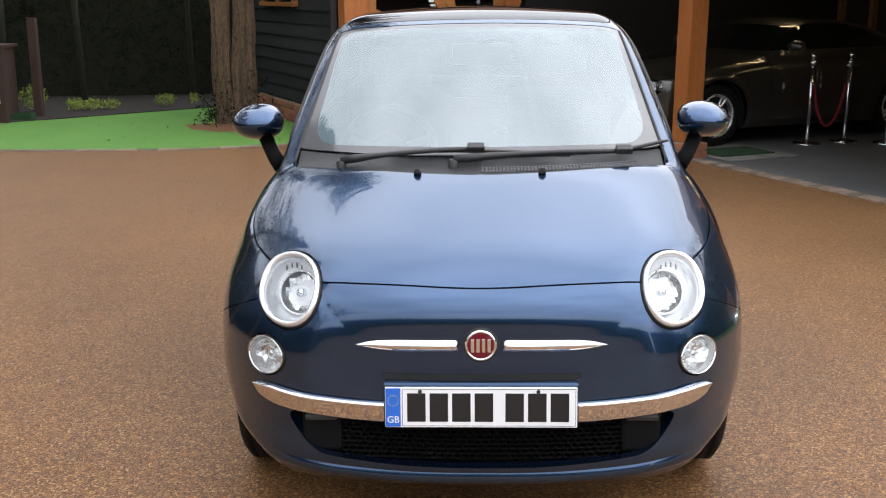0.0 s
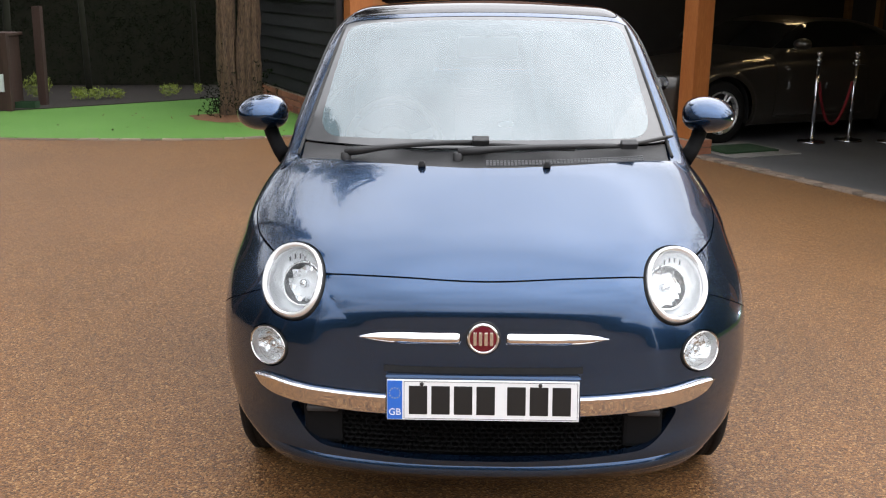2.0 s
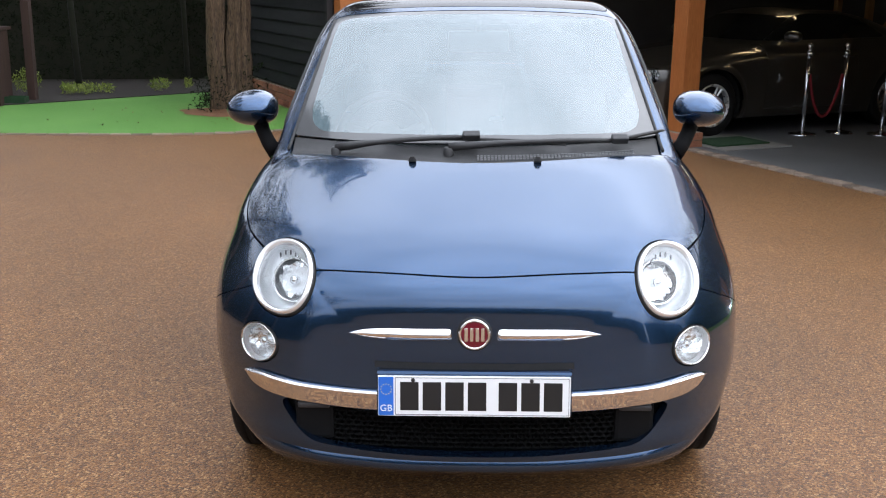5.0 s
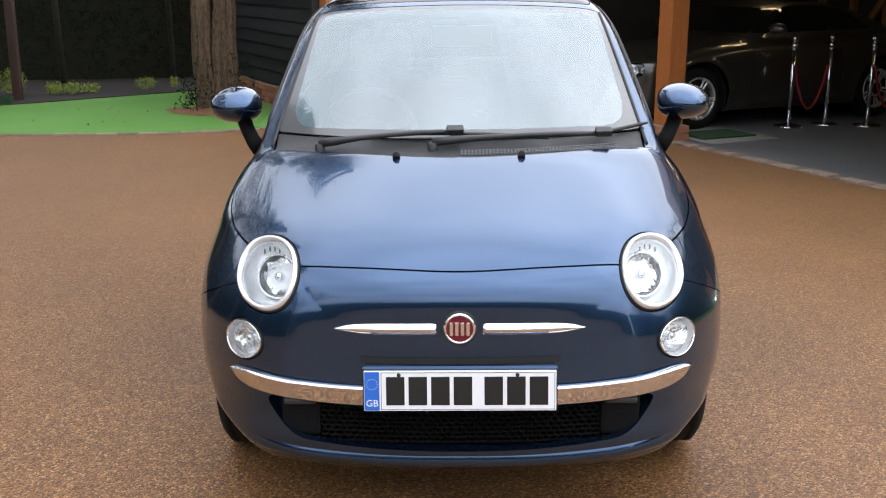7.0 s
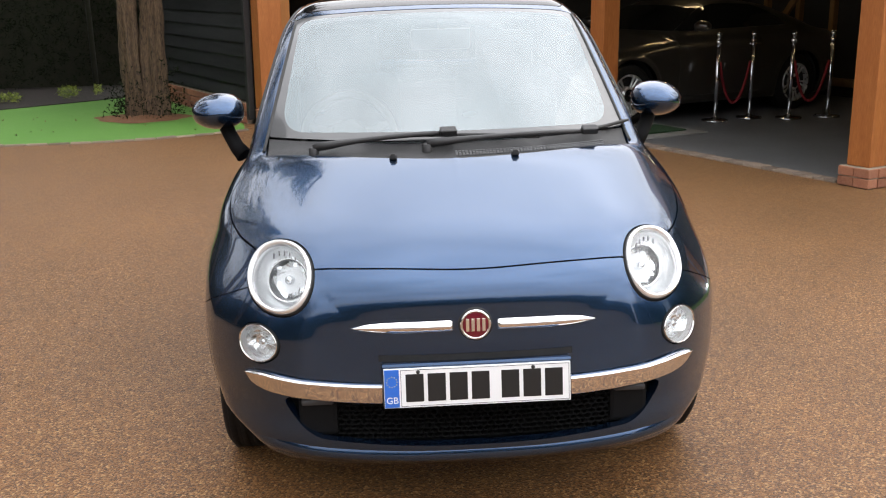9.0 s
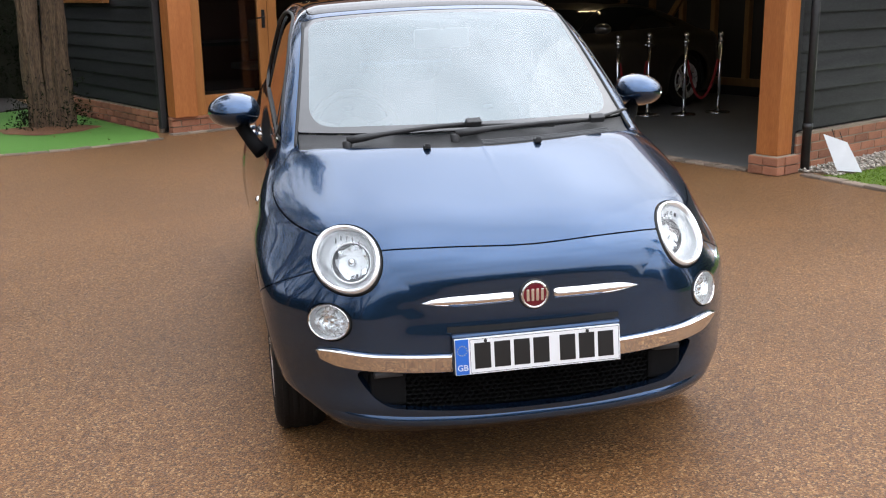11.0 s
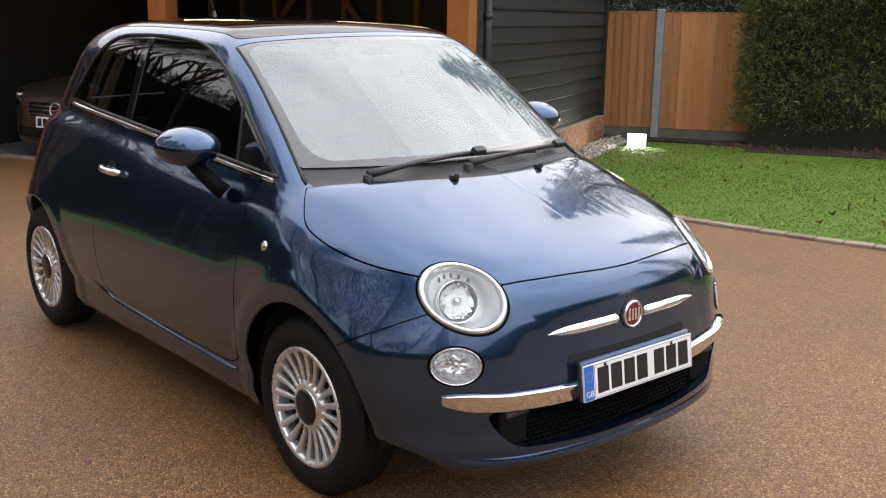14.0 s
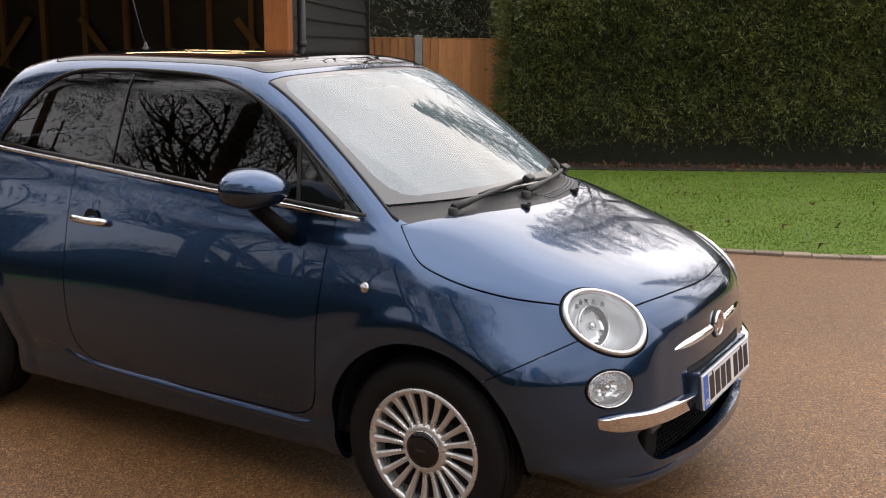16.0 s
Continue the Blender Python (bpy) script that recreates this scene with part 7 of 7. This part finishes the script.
def grey_coupe():
    SHAPE["field"] = coupe_field
    car = thing("car", BARN @ pose(4.34, 0.13, 0.012, 0, 0, 180), "dark grey sports coupe parked inside the barn", "car")
    rest = body_grid(0.6, 3.8, 0.5, 50, 120, 34, 200)

    def arches(x, y, z):
        d = 9.0
        for hy in COUPE_HUBS:
            d = np.minimum(d, np.hypot(y - hy, z - COUPE_Z) - COUPE_ARCH)
        return np.maximum(d, 0.55 - np.abs(x))

    def windscreen(x, y, z):
        a = np.abs(x)
        return np.maximum(np.maximum(a - (0.70 - 0.42 * (z - 0.94)), y - (1.98 + 0.2 * a ** 2)), np.maximum(1.46 + 0.33 * a ** 2 - y, 0.90 - z))

    def sides(x, y, z):
        front = (z - 0.965) * 0.88 - (y - 1.62) * 0.50
        rear = (y - 3.35) * 0.5 + (z - 1.0) * 0.86
        top = z - (1.245 - 0.10 * (y - 2.4) ** 2)
        return np.maximum(smax(smax(smax(front, top, 0.1), rear, 0.1), 0.965 + 0.015 * (y - 1.6) - z, 0.01), 0.35 - np.abs(x))

    def bonnet(x, y, z):
        a = np.abs(x)
        return np.maximum(np.maximum(a - (0.66 + 0.06 * y), 0.22 + 0.35 * a ** 2 - y), np.maximum(y - (1.38 + 0.33 * a ** 2), 0.62 - z))

    def door(x, y, z):
        return np.maximum(np.maximum(smax(1.56 - y, y - 2.85, 0.02), 0.27 - z), 0.4 - np.abs(x))

    def mouth(x, y, z):
        return np.maximum(smax(np.abs(x) - 0.40, np.abs(z - 0.52) - 0.075, 0.06), y - 0.5)

    def intake(x, y, z):
        return np.maximum(smax(np.abs(x) - 0.62, np.abs(z - 0.285) - 0.05, 0.04), y - 0.5)

    def headlamp(x, y, z):
        return np.maximum(smax(np.hypot((np.abs(x) - 0.64) / 1.35, z - 0.625) - 0.085, np.abs(y - 0.3) - 0.35, 0.01), 0.2 - np.abs(x))

    rest = clipped(rest, -arches(*rest[0].T))
    ws, rest = take(rest, windscreen)
    sw, rest = take(rest, sides)
    bn, rest = take(rest, bonnet)
    dr, rest = take(rest, door)
    mo, rest = take(rest, mouth)
    inn, rest = take(rest, intake)
    hl, rest = take(rest, headlamp)
    panel_part("body_shell", rest, M["grey_paint"], car, "dark grey body shell")
    panel_part("bonnet", bn, M["grey_paint"], car)
    panel_part("windscreen", ws, M["dark_glass"], car, "dark windscreen", lip=0.0)
    for s in (-1, 1):
        panel_part("door", clipped(dr, -s * dr[0][:, 0]), M["grey_paint"], car)
        panel_part("side_window", clipped(sw, -s * sw[0][:, 0]), M["dark_glass"], car, "dark side window", lip=0.0)
        l = panel_part("headlamp", clipped(hl, -s * hl[0][:, 0]), M["lens"], car, "clear headlamp", lip=0.0)
        bm = bmesh.new()
        for dx, r in ((0.60, 0.062), (0.715, 0.045)):
            lathe(bm, [(r, 0.03), (r * 0.9, 0.0), (r * 0.5, -0.03), (0, -0.035)], 20, Matrix.Translation((dx * s, 0.21 + 0.55 * (dx - 0.55), 0.625)) @ pose(0, 0, 0, 90, 0, 20 * s))
        part("reflector", bm, M["bulb"], l)
    panel_part("grille", mo, M["gapshade"], car, "dark front grille", lip=0.0, push=-0.02)
    panel_part("intake", inn, M["gapshade"], car, lip=0.0, push=-0.02)
    for z in (0.475, 0.52, 0.565):
        shell_patch("grille_bar", on_front, 30, 5, lambda u, v: ((2 * u - 1) * 0.40, z + (v - 0.5) * 0.012), lambda u, v: 0.006 * np.cos((v - 0.5) * math.pi) - 0.004, M["steel"], car)
    p = on_front([0.0], [0.525])[0]
    bm = bmesh.new()
    turn = Matrix.Translation(p) @ pose(0, 0, 0, 90, 0, 0)
    lathe(bm, [(0.08, 0.0), (0.08, 0.01), (0.073, 0.014), (0.068, 0.01), (0.068, 0.0)], 36, turn)
    part("ring_badge", bm, M["alloy"], car, "large chrome ring badge")
    pl = part("plate", box(-0.26, 0.26, -0.006, 0.006, -0.056, 0.056, bevel=0.002), M["plate_white"], car, "white plate with dark bars")
    pl.matrix_local = pose(0, 0.012, 0.40, -4, 0, 0)
    for k in range(7):
        part("bar", box(-0.235 + k * 0.067, -0.185 + k * 0.067, -0.0075, -0.004, -0.038, 0.038), M["ink"], pl)
    for s in (-1, 1):
        for hy in COUPE_HUBS:
            wheel(car, 0.855 * s, hy, s, COUPE_Z, 1.11, 10)
            bm = bmesh.new()
            rows = []
            for k in range(33):
                t = math.radians(-20 + 220 * k / 32)
                rows.append([bm.verts.new((s * x, hy + (COUPE_ARCH + 0.006) * math.cos(t), max(0.19, COUPE_Z + (COUPE_ARCH + 0.006) * math.sin(t)))) for x in (0.83, 0.5)])
            for a, b in zip(rows, rows[1:]):
                bm.faces.new((a[0], b[0], b[1], a[1])).smooth = True
            bm.faces.new([r[1] for r in rows])
            part("arch_liner", bm, M["gapshade"], car)
        bm = bmesh.new()
        bmesh.ops.create_uvsphere(bm, u_segments=24, v_segments=14, radius=1.0)
        for v in bm.verts:
            v.co = Vector((v.co.x * 0.11, min(v.co.y, 0.4) * 0.085, v.co.z * 0.062))
        for f in bm.faces:
            f.smooth = True
        mr = part("door_mirror", bm, M["grey_paint"], car, "grey door mirror")
        mr.matrix_local = pose(0.95 * s, 1.80, 1.02)
        part("foot", box(-0.10, 0.02, -0.03, 0.03, -0.06, -0.03, bevel=0.01, m=Matrix.Diagonal((s, 1, 1, 1))), M["plastic"], mr)
        c = on_side([2.72], [0.80], s)[0]
        bm = bmesh.new()
        sweep(bm, [(c[0] + s * 0.003, c[1] - 0.1, c[2]), (c[0] + s * 0.025, c[1] - 0.05, c[2]), (c[0] + s * 0.025, c[1] + 0.05, c[2]), (c[0] + s * 0.003, c[1] + 0.1, c[2])], 0.011, 8)
        part("door_handle", bm, M["steel"], car)
    part("cabin_block", box(-0.6, 0.6, 1.7, 3.2, 0.3, 0.9, bevel=0.05), M["gapshade"], car)
    SHAPE["field"] = body_field


grey_coupe()
# ---- edging blocks of the drive ----
def sett_mesh(name, l, w, h):
    bm = box(-l / 2, l / 2, -w / 2, w / 2, -0.04, h, bevel=0.008)
    me = bpy.data.meshes.new(name)
    bm.to_mesh(me)
    bm.free()
    me.materials.append(M["sett"])
    return me


def edging(name, line, length, width, height, label):
    """Blocks laid end to end along a line of points."""
    base = thing(name, Matrix.Translation((line[0][0], line[0][1], 0)), label, "kerb", kind="structure")
    me = sett_mesh("sett", length - 0.008, width, height)
    pts = [Vector((x, y, 0)) for x, y in line]
    gone, k = 0.0, 0
    for a, b in zip(pts, pts[1:]):
        seg = (b - a).length
        while gone < seg:
            p = a.lerp(b, gone / seg) - pts[0]
            turn = math.degrees(math.atan2((b - a).y, (b - a).x))
            ob = new("sett", me)
            ob.parent = base
            ob.matrix_local = pose(p.x, p.y, rng.uniform(-0.004, 0.003), rng.uniform(-1, 1), rng.uniform(-1, 1), turn + rng.uniform(-1.5, 1.5))
            gone += length
        gone -= seg


edging("kerb_lawn", [p for p in lawn_line if p[1] > -2.5][::-1], 0.205, 0.105, 0.022, "grey-brown block edging along the lawn")
edging("kerb_turf", [p for p in turf_line if p[0] > -7.5], 0.205, 0.06, 0.018, "grey-brown block edging along the turf")
for a_, b_ in ((0.3, 2.99), (3.32, 5.8)):
    edging("kerb_barn", [tuple(on_barn(a_ + (b_ - a_) * t, -0.055)[:2]) for t in np.linspace(0, 1, 6)], 0.105, 0.13, 0.02, "row of pale setts at the barn threshold")
edging("kerb_wing", [tuple(on_barn(5.84, 0.15 + 2.4 * t)[:2]) for t in np.linspace(0, 1, 4)], 0.205, 0.105, 0.02, "block edging at the foot of the door plinth")
